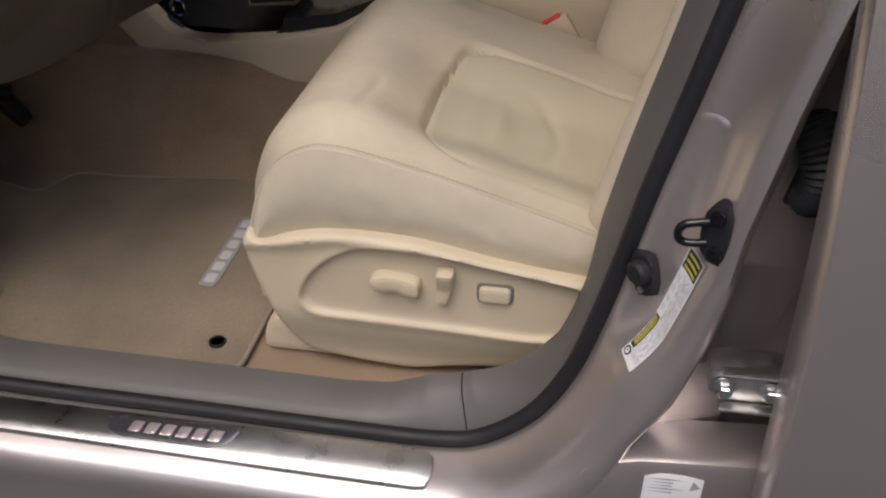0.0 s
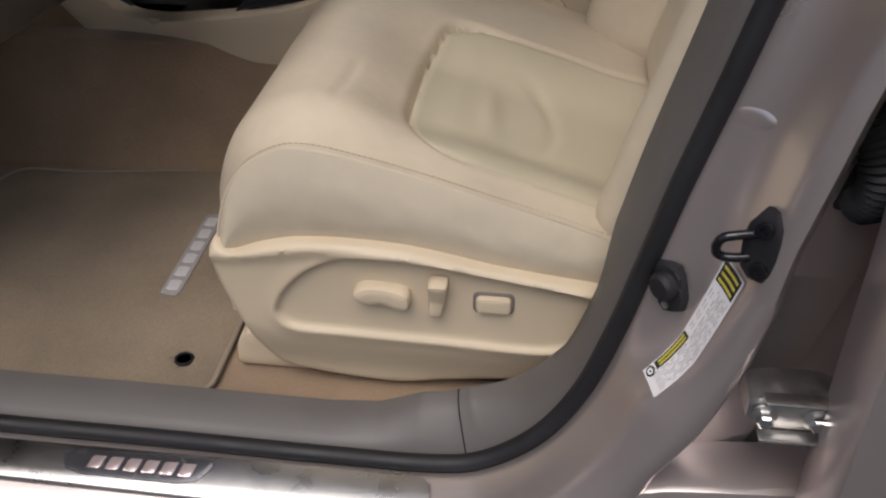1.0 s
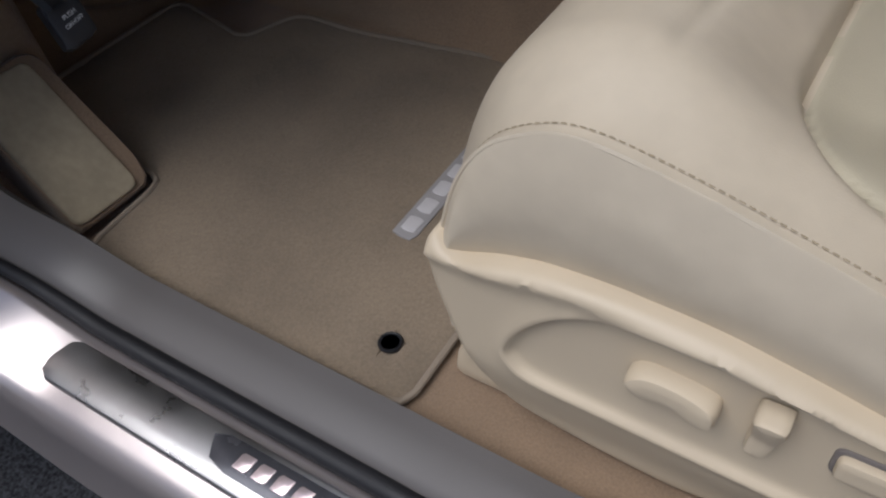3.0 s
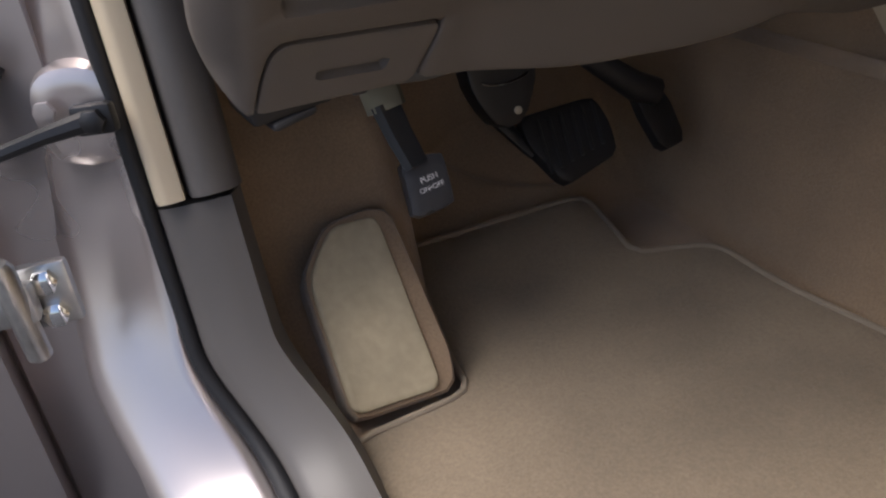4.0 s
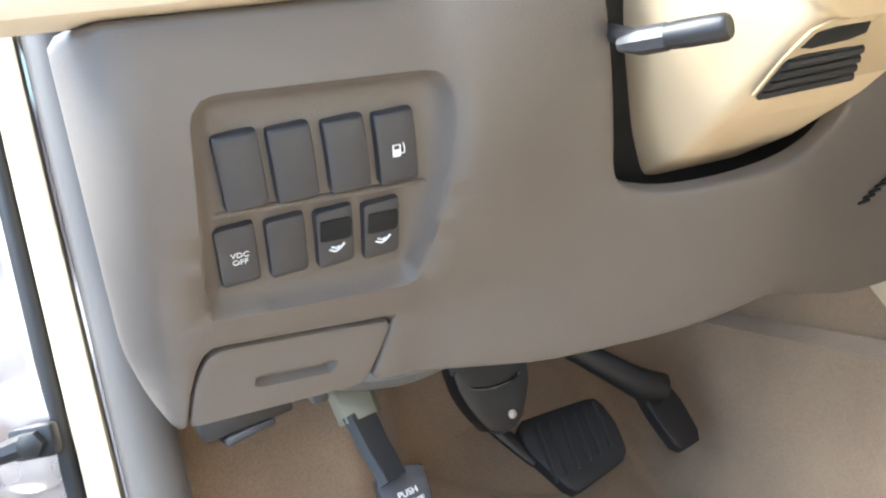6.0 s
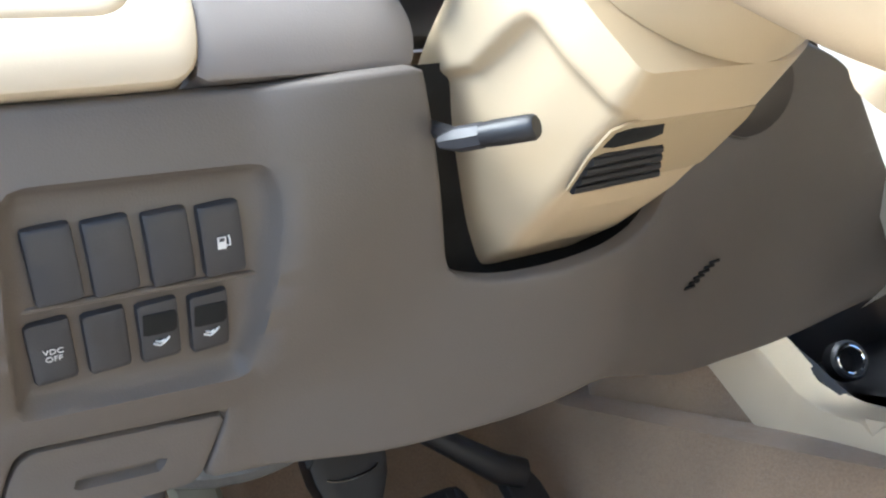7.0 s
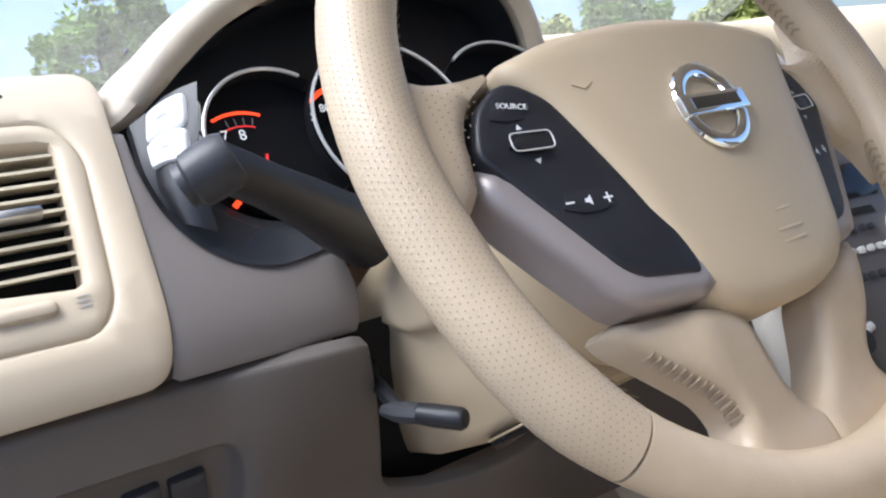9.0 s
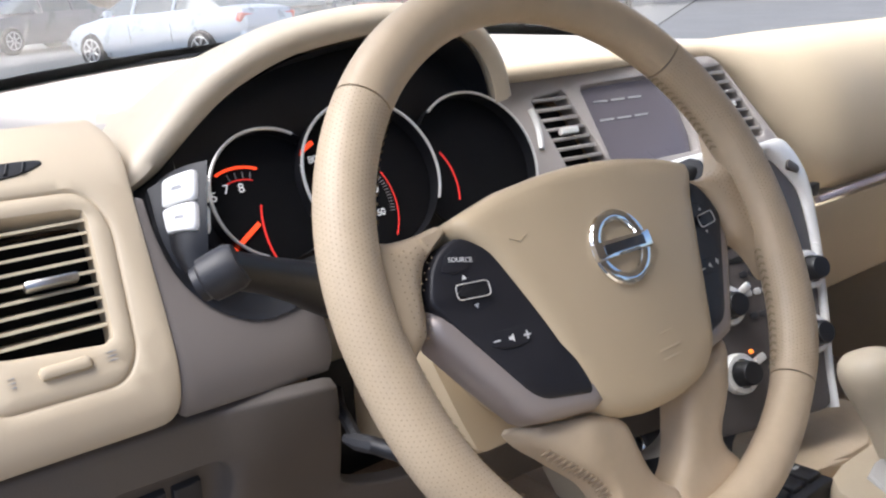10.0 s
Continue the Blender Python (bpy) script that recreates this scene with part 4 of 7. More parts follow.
IGN = (0.592, 0.861)
IGN_HOLE = [(IGN[0] + 0.034 * math.cos(a), IGN[1] + 0.029 * math.sin(a)) for a in np.linspace(0, 2 * math.pi, 32, endpoint=False)]
knee = sheet("knee_panel", KNEE, knee_map, TAUPE, dash, "taupe grained lower panel", depth=0.009, rnd=0.0025, step=0.010, edge=0.006, field=knee_field, holes=[IGN_HOLE[::-1]], loops=[(RECESS, (0.0015, -0.001, -0.004, -0.009))], sharp=50)

DRAWER = rounded([(0.1258, 0.7392), (0.228, 0.7295), (0.2095, 0.693), (0.1085, 0.6965), (0.1156, 0.7222)], [0.012, 0.006, 0.008, 0.004, 0.02])


def drawer_field(q):
    lp = rounded([(0.148, 0.718), (0.194, 0.714), (0.190, 0.7075), (0.146, 0.711)], 0.002)
    s = np.where(inside(lp, q), -1.0, 1.0) * away(lp, q)
    return np.where(s < 0, -0.006 * (1 - np.exp(-np.abs(s) / 0.001)), 0.0)


drawer = sheet("coin_box_lid", DRAWER[::-1], lambda u, v, d: knee_map(u, v, d - 0.0008), TAUPE, dash, "taupe coin box lid with a finger slot", depth=0.016, rnd=0.002, step=0.006, edge=0.004, field=drawer_field,
               loops=[(rounded([(0.148, 0.718), (0.194, 0.714), (0.190, 0.7075), (0.146, 0.711)], 0.002), (0.0004, -0.0008, -0.002))])

tube("shelf_edge", [knee_map(y, z, -0.0125) for y, z in zip(np.linspace(0.1335, 0.2480, 12), np.linspace(0.8047, 0.8013, 12))], 0.0018, TAUPE, knee, "ridge between the rows of switches", seg=8)

# switches: two rows of four
row_a = [(0.151, 0.8235), (0.1755, 0.823), (0.2015, 0.8225), (0.2265, 0.822)]
row_b = [(0.1455, 0.783), (0.170, 0.7825), (0.1945, 0.782), (0.2195, 0.781)]


def sw_map(u, v, d):
    return knee_map(u, v, d - 0.0125 - (0.0028 if v < 0.8025 else 0))


for k, (y, z) in enumerate(row_a + row_b):
    low = k >= 4
    w, h = (0.0195, 0.030) if low else (0.0205, 0.034)
    b = sheet("switch", rounded([(y - w / 2 + 0.001, z - h / 2), (y + w / 2 + 0.001, z - h / 2 + 0.001), (y + w / 2 - 0.001, z + h / 2 + 0.001), (y - w / 2 - 0.001, z + h / 2)], 0.0018), lambda u, v, d: sw_map(u, v, d + 0.006), BUTTON, dash,
              "charcoal blank switch" if k not in (3, 4, 6, 7) else "charcoal switch with a white symbol", depth=0.008, rnd=0.0016, step=0.008, edge=0.0025)
    across, upward = (Vector(sw_map(y + a, z + b, 0)) - Vector(sw_map(y - a, z - b, 0)) for a, b in ((0.004, 0), (0, 0.004)))
    m = basis(sw_map(y, z, 0.0066), across, across.cross(upward))
    if k == 3:
        block("pump_symbol", m @ pose(-0.001, -0.0005, 0), (0.0042, 0.0062, 0.0003), PRINT, b, "white fuel pump symbol", 0)
        block("pump_window", m @ pose(-0.001, 0.0012, 0.0002), (0.0026, 0.0018, 0.0003), BUTTON, b, "", 0)
        tube("pump_hose", [(m @ Vector(p))[:] for p in ((0.0012, -0.002, 0), (0.003, -0.002, 0), (0.003, 0.001, 0), (0.0024, 0.003, 0))], 0.0004, PRINT, b, seg=5)
    if k == 4:
        writing("VDC", m @ pose(0.0005, 0.0022, 0), 0.0044, PRINT, b)
        writing("OFF", m @ pose(0.0005, -0.0022, 0), 0.0044, PRINT, b)
    if k in (6, 7):
        sheet("rocker_dip", rect(0, 0.0060, w * 0.84, h * 0.44, 0.0008), flat_map(m @ pose(0, 0, -0.0002)), HOLE, b, "", depth=0.001, rnd=0.0002, step=0.006, edge=0.003)
        tube("seat_symbol", [(m @ Vector(p))[:] for p in ((-0.0036, -0.0058, 0.0002), (-0.0005, -0.0074, 0.0002), (0.0016, -0.0062, 0.0002), (0.0042, -0.0030, 0.0002))], 0.0006, PRINT, b, "white heated seat symbol", seg=5)
        tube("seat_symbol", [(m @ Vector(p))[:] for p in ((-0.0026, -0.0042, 0.0002), (0.0, -0.0052, 0.0002), (0.0018, -0.0044, 0.0002))], 0.0006, PRINT, b, seg=5)

# upper face: s runs up the profile of the dash
UP_P = even(cat([(-0.2050, 0.8975), (-0.2060, 0.912), (-0.214, 0.932), (-0.2330, 0.962), (-0.258, 0.996), (-0.288, 1.034), (-0.312, 1.056), (-0.345, 1.070), (-0.40, 1.078)], 10, False), 0.002, False)
_s = np.r_[0, np.cumsum(np.linalg.norm(np.diff(UP_P, axis=0), axis=1))]


def up_point(s):
    i = np.interp(s, _s, np.arange(len(_s)))
    p = np.array([np.interp(s, _s, UP_P[:, 0]), np.interp(s, _s, UP_P[:, 1])])
    a = np.array([np.interp(s - 0.002, _s, UP_P[:, 0]), np.interp(s - 0.002, _s, UP_P[:, 1])])
    b = np.array([np.interp(s + 0.002, _s, UP_P[:, 0]), np.interp(s + 0.002, _s, UP_P[:, 1])])
    t = (b - a) / (np.linalg.norm(b - a) + 1e-9)
    return p, np.array([t[1], -t[0]])


def up_map(u, v, d):
    p, n = up_point(v)
    return (p[0] + n[0] * d, u, p[1] + n[1] * d)


def s_of(z):
    return float(np.interp(z, UP_P[:, 1], _s))


VENT_O = rounded([(0.128, s_of(0.961)), (0.196, s_of(0.955)), (0.205, s_of(1.031)), (0.150, s_of(1.033))], 0.006)
POD = rounded([(0.06, s_of(0.898)), (0.224, s_of(0.898)), (0.232, s_of(0.93)), (0.240, s_of(1.03)), (0.246, s_of(1.06)), (0.246, s_of(1.077)), (0.06, s_of(1.077))], [0.004, 0.016, 0.03, 0.03, 0.01, 0.004, 0.004])
FRAME = rounded([(0.118, s_of(0.932)), (0.196, s_of(0.931)), (0.208, s_of(0.945)), (0.219, s_of(1.022)), (0.208, s_of(1.042)), (0.135, s_of(1.044))], 0.012)


def pod_field(q):
    s = np.where(inside(FRAME, q), -1.0, 1.0) * away(FRAME, q)
    return -0.0022 * np.exp(-(s / 0.0012) ** 2)


sheet("vent_pod", POD, lambda u, v, d: up_map(u, v, d + 0.004), CREAM, dash, "cream side vent housing", depth=0.02, rnd=0.005, step=0.010, edge=0.006, field=pod_field, holes=[VENT_O], loops=[(FRAME, (-0.0025, -0.0010, 0, 0.0010, 0.0025))])
SLAT = paint("cream_slat", (0.52, 0.45, 0.32), 0.45, vary=(20, 0.04))


def louvre(name, y0, y1, mapper, s0, s1, n, parent, label, skew=0.0, mat=None):
    """An air outlet: dark duct, slats, a sliding tab and the frame's inner wall."""
    rows = [[mapper(y0 - 0.004, s0 - 0.004, -0.03), mapper(y1 + 0.004, s0 - 0.004, -0.03)], [mapper(y0 - 0.004 + skew, s1 + 0.004, -0.03), mapper(y1 + 0.004 + skew, s1 + 0.004, -0.03)]]
    v = loft(name, rows, HOLE, parent, label)
    for k in range(n):
        f = (k + 0.5) / n
        s = s0 + (s1 - s0) * f
        a, b = y0 + skew * f, y1 + skew * f
        p = [mapper(a, s - 0.0011, -0.001), mapper(b, s - 0.0011, -0.001), mapper(b, s + 0.0010, -0.001), mapper(a, s + 0.0010, -0.001)]
        q = [mapper(a, s + 0.0058, -0.016), mapper(b, s + 0.0058, -0.016), mapper(b, s + 0.0074, -0.016), mapper(a, s + 0.0074, -0.016)]
        mesh_part("slat", p + q, [(0, 1, 2, 3), (0, 1, 5, 4), (1, 2, 6, 5), (2, 3, 7, 6), (3, 0, 4, 7)], mat or SLAT, v)
    return v


side_vent = louvre("side_vent", 0.130, 0.199, up_map, s_of(0.962), s_of(1.030), 9, dash, "side air outlet with cream slats", 0.006)
mt = basis(up_map(0.172, s_of(0.994), 0.003), (0, 1, 0), (0.8, 0, 0.6))
block("tab", mt, (0.033, 0.0060, 0.009), STEEL, side_vent, "silver sliding tab", 0.002)
wheel_w = sheet("vent_thumbwheel", rect(0.1645, s_of(0.9475), 0.031, 0.0085, 0.003), lambda u, v, d: up_map(u, v, d + 0.008), CREAM, dash, "cream vent thumbwheel", depth=0.006, rnd=0.003, step=0.006, edge=0.003)

for du in (-0.030, 0.028):
    for k in range(3):
        sheet("vent_mark", rect(0.1645 + du, s_of(0.9475) + 0.0028 * (k - 1), 0.008 if du > 0 else 0.006, 0.0009, 0.0003), lambda u, v, d: up_map(u, v, d + 0.0046), GREYINK, dash, "", depth=0.0003, rnd=0, step=0.02, edge=0.004)
# taupe panel between the pod and the column
GREY = rounded([(0.224, s_of(0.8985)), (0.338, s_of(0.8975)), (0.344, s_of(0.920)), (0.342, s_of(0.9475)), (0.330, s_of(0.9490)), (0.2975, s_of(0.9455)), (0.268, s_of(0.958)), (0.2505, s_of(0.980)), (0.245, s_of(1.005)), (0.247, s_of(1.034)), (0.238, s_of(1.034)), (0.232, s_of(0.94))],
               [0.003, 0.003, 0.01, 0.004, 0.006, 0.02, 0.02, 0.02, 0.02, 0.004, 0.003, 0.02])
sheet("upper_panel", GREY, lambda u, v, d: up_map(u, v, d + 0.0005), TAUPE_S, dash, "smooth taupe upper panel", depth=0.04, rnd=0.0014, step=0.010, edge=0.006)

# hood over the gauges: an arch of cream leather
arch = cat([(0.236, 1.035), (0.262, 1.048), (0.305, 1.078), (0.349, 1.104), (0.403, 1.127), (0.46, 1.138), (0.515, 1.143), (0.570, 1.140), (0.610, 1.127), (0.632, 1.104), (0.643, 1.080), (0.648, 1.056)], 8, False)
rows = []
for i, (y, z) in enumerate(arch):
    k = i / (len(arch) - 1)
    x0 = -0.310 + 0.005 * ease(k, 0.3, 1.0)
    f = 1 - 0.07 * ease(k, 0.0, 0.30)
    y, z = 0.07 + f * (y - 0.07), 1.157 + f * (z - 1.157)
    c = np.array([0.44, 1.0])
    d = np.array([y, z]) - c
    d /= np.linalg.norm(d)
    row = []
    for a, (dx, dn) in enumerate([(-0.018, -0.010), (-0.002, -0.012), (0.004, -0.003), (0.001, 0.006), (-0.010, 0.012), (-0.022, 0.0125), (-0.04, 0.012), (-0.12, 0.006), (-0.24, -0.02), (-0.42, -0.05)]):
        row.append((x0 + dx, y + d[0] * dn, z + d[1] * dn - (0.0 if a < 7 else 0.02 * (a - 6) * (0.4 if z > 1.08 else 0.1))))
    rows.append(row)
loft("gauge_hood", rows, LEATHER, dash, "cream padded gauge hood", sharp=60)

# gauges
gm = basis((-0.2905, 0.4327, 1.0226), (0, 1, 0), (0.9, 0, 0.43)) @ Matrix.Scale(0.93, 4)
cl = sheet("instrument_face", rounded([(-0.225, -0.10), (0.20, -0.10), (0.20, 0.05), (0.13, 0.13), (-0.10, 0.125), (-0.19, 0.05), (-0.225, 0.0)], 0.02), flat_map(gm @ pose(0, 0, -0.026)), BLACK, dash, "black gauge cluster with three ringed dials", depth=0.01, rnd=0.004, step=0.03)
# wall of the binnacle, from the hood down to the dials
rows = []
for (y, z) in arch:
    f = 1 - 0.07 * ease((y - 0.236) / 0.42, 0.0, 0.20)
    y, z = 0.07 + f * (y - 0.07), 1.157 + f * (z - 1.157)
    c = np.array([0.43, 1.0])
    dd = np.array([y, z]) - c
    dd /= np.linalg.norm(dd)
    rows.append([(-0.314, y - dd[0] * 0.0145, z - dd[1] * 0.0145), (-0.345, y - dd[0] * 0.021, z - dd[1] * 0.023), (-0.40, y - dd[0] * 0.026, z - dd[1] * 0.034)])
loft("binnacle_wall", rows, BLACK, dash, "black binnacle wall")
BL = cat([(0.248, 1.034), (0.245, 1.005), (0.2505, 0.980), (0.268, 0.958), (0.2975, 0.9455), (0.335, 0.9485)], 8, False)
rows = []
for y, z in BL:
    xf = np.interp(z, UP_P[:, 1], UP_P[:, 0])
    rows.append([(xf + 0.003, y, z), (xf - 0.003, y + 0.004, z + 0.003), (-0.274 - 0.478 * (z - 1.024), y + 0.022, z + 0.015), (-0.300 - 0.478 * (z - 1.024), y + 0.030, z + 0.02)])
loft("binnacle_rim", rows, BLACK, dash, "black lower rim of the binnacle")
GAUGES = [(-0.089, -0.0055, 0.0570), (0.008, -0.005, 0.0700), (0.133, -0.012, 0.0715)]


def tick(g, a, r0, r1, w, mat_, parent, name="tick"):
    u, v, r = g
    c, s = math.cos(radians(a)), math.sin(radians(a))
    n = (-s * w / 2, c * w / 2)
    q = [(u + r0 * c + n[0], v + r0 * s + n[1]), (u + r1 * c + n[0], v + r1 * s + n[1]), (u + r1 * c - n[0], v + r1 * s - n[1]), (u + r0 * c - n[0], v + r0 * s - n[1])]
    return mesh_part(name, [(gm @ Vector((x, y, -0.0128)))[:] for x, y in q], [(0, 1, 2, 3)], mat_, parent, smooth=False)


def arc(g, a0, a1, r0, r1, mat_, parent, name):
    u, v, r = g
    rows = [[(gm @ Vector((u + q * math.cos(radians(a)), v + q * math.sin(radians(a)), -0.0130)))[:] for q in (r0, r1)] for a in np.linspace(a0, a1, 20)]
    return loft(name, rows, mat_, parent)


for k, g in enumerate(GAUGES):
    u, v, r = g
    dl_ = lathe("dial", [(0, -0.0145), (r, -0.0145), (r, -0.018)], gm @ pose(u, v, (0, 0, -0.0012)[k]), DIAL, cl, "black dial face", seg=40)
    a0, a1 = ((58, 246), (36, 200), (-40, 128))[k]
    ring = [(gm @ Vector((u + r * math.cos(radians(a)), v + r * math.sin(radians(a)), 0.0)))[:] for a in np.linspace(a0, a1, 44)] if k != 1 else [(gm @ Vector((u + r * math.cos(radians(a)), v + r * math.sin(radians(a)), 0.003)))[:] for a in np.linspace(-30, 225, 60)]
    tube("bezel_ring", ring, 0.0014, SILVER, dl_, "silver dial ring", seg=8)
    loft("bezel_wall", [[(gm @ Vector((u + q * math.cos(radians(a)), v + q * math.sin(radians(a)), h)))[:] for q, h in ((r, -0.016), (r + 0.0008, -0.001))] for a in np.linspace(*((50, 310), (0, 360), (-130, 140))[k], 49)], BLACK, dl_)
    if k == 0:
        arc((-0.112, -0.020, 0), 66, 116, 0.0434, 0.0458, NEEDLE, dl_, "red_zone")
        for ch, uu, vv in (("5", -0.1378, 0.0025), ("7", -0.1258, 0.0072), ("8", -0.1126, 0.0062)):
            writing(ch, gm @ pose(uu, vv, -0.0126), 0.0115, WHITELIT, dl_)
        arc((-0.112, -0.020, 0), 70, 112, 0.0330, 0.0342, REDLIT, dl_, "red_line")
        for a in (74, 84, 94, 104):
            tick((-0.112, -0.020, 0), a, 0.0345, 0.0405, 0.0008, GREYINK, dl_)
        arc((-0.02, -0.035, 0), 163, 204, 0.0822, 0.0842, REDLIT, dl_, "lit_arc")
        tick((-0.1060, -0.0260, 0), 213.5, 0.0, 0.0375, 0.0042, NEEDLE, dl_, "needle")
    if k == 1:
        arc((-0.012, -0.02, 0), 112, 130, 0.0585, 0.0625, NEEDLE, dl_, "red_zone")
        arc((-0.03, -0.03, 0), -33, 27, 0.0608, 0.0622, REDLIT, dl_, "lit_arc")
        for j in range(12):
            tick((-0.03, -0.03, 0), -10 + j * 3.0, 0.0535, 0.0585, 0.0007, GREYINK, dl_)
        for ch, uu, vv in (("0", -0.0544, 0.0138), ("80", -0.040, 0.020), ("40", 0.0120, -0.0175), ("160", 0.0095, -0.0395)):
            writing(ch, gm @ pose(uu, vv, -0.0126), 0.0095, WHITELIT, dl_)
        tick((0.002, -0.032, 0), 246, 0.0, 0.045, 0.0062, NEEDLE, dl_, "needle")
    if k == 2:
        arc((0.05, -0.025, 0), -20, 33, 0.0555, 0.0575, REDLIT, dl_, "lit_arc")
# two silver keys beside the dials
KEYM = paint("bright_silver_key", (0.86, 0.86, 0.85), 0.35, metal=0.1, vary=(20, 0.03))
K_TL, K_TR, K_BR, K_BL = (Vector(p) for p in ((-0.2966, 0.2590, 1.0371), (-0.2603, 0.2768, 1.0527), (-0.2419, 0.2659, 1.0137), (-0.2632, 0.2512, 1.0090)))
K_N = (K_TR - K_BL).cross(K_BR - K_TL).normalized()
K_N = K_N if K_N.x > 0 else -K_N


def key_map(u, v, d):
    """u across, v up, both from 0 to 1 over the pair of keys, swelling a little."""
    return (K_BL.lerp(K_BR, u).lerp(K_TL.lerp(K_TR, u), v) + K_N * (0.03 * d + 0.004 * (1 - (2 * u - 1) ** 2)))[:]


for k in range(2):
    v0, v1 = ((0.50, 1.0), (0.0, 0.47))[k]
    ky = sheet("silver_key", rounded([(0.0 + 0.06 * k, v0), (1.0, v0), (1.0, v1), (0.03, v1)], 0.08), key_map, KEYM, cl, "silver key with a small symbol", depth=0.4, rnd=0.06, step=0.15, edge=0.08)
    sheet("key_symbol", rect(0.62, (v0 + v1) / 2, 0.28, 0.06, 0.01), lambda u, v, d: key_map(u, v, d + 0.012), GREYINK, ky, "", depth=0.01, rnd=0, step=0.2, edge=0.1)
# dark cheek under the keys
loft("key_cheek", [[key_map(u, v, h) for u in np.linspace(-0.15, 1.15, 6)] for v, h in ((-0.9, -0.5), (-0.3, -0.12), (0.2, -0.10), (0.7, -0.10), (1.12, -0.12))], BLACK, cl, "black cheek around the silver keys")

# ---- steering wheel ----
WC = Vector((-0.047, 0.455, 1.0))
WM = basis(WC, (0, 1, 0), (0.875, 0, 0.483))
wheel = thing("steering_wheel", WC, "cream leather four-spoke steering wheel with silver trim", "steering wheel")


def rim_r(a):
    """Radius of the rim at an angle from the top: it widens towards the bottom."""
    d = abs((math.degrees(a) + 180) % 360 - 180)
    return 0.178 + 0.008 * ease(d, 95, 135)


def rim_piece(a0, a1, mat, label):
    rows = []
    for a in np.linspace(radians(a0), radians(a1), max(4, int(abs(a1 - a0) / 3))):
        c, s = math.sin(a), math.cos(a)
        row = []
        for t in np.linspace(0, 2 * math.pi, 20, endpoint=False):
            thin = 1 - 0.12 * (1 - ease(abs(math.degrees(a) % 360 - 180), 40, 56))
            rr, h = 0.0172 * thin * math.cos(t), 0.0165 * thin * math.sin(t)
            row.append((WM @ Vector(((rim_r(a) + rr) * c, (rim_r(a) + rr) * s, h)))[:])
        rows.append(row)
    return loft("rim_section", rows, mat, wheel, label, closed=True, caps=True, sharp=60)


for a0, a1, mt_, lb in ((-49, 47, WLEATHER, "smooth cream leather rim"), (47.4, 134.6, WPERF, "perforated cream leather grip"), (135, 225, WLEATHER, "smooth cream leather rim"), (225.4, 310.6, WPERF, "perforated cream leather grip")):
    rim_piece(a0, a1, mt_, lb)


# stitches on the inner side of the grips
for s0 in (-1, 1):
    _v, _f = [], []
    for a in np.arange(48, 134, 1.9):
        if 74 < a < 102:
            continue
        for k in (0, 1):
            t = radians((160 if s0 > 0 else 182) + 13 * k)
            pts = []
            for da, tt in ((-0.55, t - 0.12), (0.10, t - 0.12), (0.75, t + 0.10), (0.10, t + 0.10)) if k else ((0.10, t - 0.12), (0.75, t - 0.12), (0.10, t + 0.10), (-0.55, t + 0.10)):
                aa = radians(a + da) * s0
                rr, h = 0.0182 * math.cos(tt), 0.0175 * math.sin(tt + math.pi)
                pts.append((WM @ Vector(((rim_r(aa) + rr) * math.sin(aa), (rim_r(aa) + rr) * math.cos(aa), h)))[:])
            o = len(_v)
            _v += pts
            _f.append((o, o + 1, o + 2, o + 3))
    tagged(mesh_part("stitching", _v, _f, STITCH, wheel, "row of cream stitches"), kind="stuff")
# pin holes of the perforated grips
PIN = paint("pin_hole", (0.31, 0.24, 0.16), 0.9)
for s0 in (-1, 1):
    _v, _f = [], []
    for ia, a in enumerate(np.arange(49, 133.5, 0.92)):
        for it, t in enumerate(np.arange(-30, 215, 8.6)):
            if 66 < a < 106 and t > 140:
                continue
            aa, tt = radians(a + (0.46 if it % 2 else 0)) * s0, radians(t)
            rr, h = 0.01725 * math.cos(tt), 0.01655 * math.sin(tt)
            c = WM @ Vector(((rim_r(aa) + rr) * math.sin(aa), (rim_r(aa) + rr) * math.cos(aa), h))
            n = (WM.to_3x3() @ Vector((math.cos(tt) * math.sin(aa), math.cos(tt) * math.cos(aa), math.sin(tt)))).normalized()
            e1 = n.orthogonal().normalized()
            e2 = n.cross(e1)
            o = len(_v)
            for k in range(5):
                w = 2 * math.pi * k / 5
                _v.append((c + n * 0.00012 + (e1 * math.cos(w) + e2 * math.sin(w)) * 0.00036)[:])
            _f.append((o, o + 1, o + 2, o + 3, o + 4))
    tagged(mesh_part("perforation", _v, _f, PIN, wheel, "rows of fine pin holes", smooth=False), kind="stuff")

_half = [(0.03, 0.054), (0.072, 0.049), (0.108, 0.039), (0.105, 0.030), (0.093, 0.014), (0.084, -0.008), (0.075, -0.032), (0.067, -0.060), (0.061, -0.084), (0.044, -0.100), (0.018, -0.106)]
PADL = rounded([(0.0, 0.055)] + _half + [(-u, v) for u, v in _half[::-1]], [0.02, 0.02, 0.02, 0.003, 0.01, 0.02, 0.02, 0.02, 0.02, 0.01, 0.012, 0.02] + [0.02, 0.012, 0.01, 0.02, 0.02, 0.02, 0.02, 0.02, 0.01, 0.003, 0.02, 0.02])


def pad_field(q):
    return 0.0035 + 0.0135 * (1 - ((q[:, 0] / 0.150) ** 2 + ((q[:, 1] + 0.015) / 0.125) ** 2)).clip(0, 1)


def pad_h(u, v):
    return float(pad_field(np.array([[u, v]]))[0])


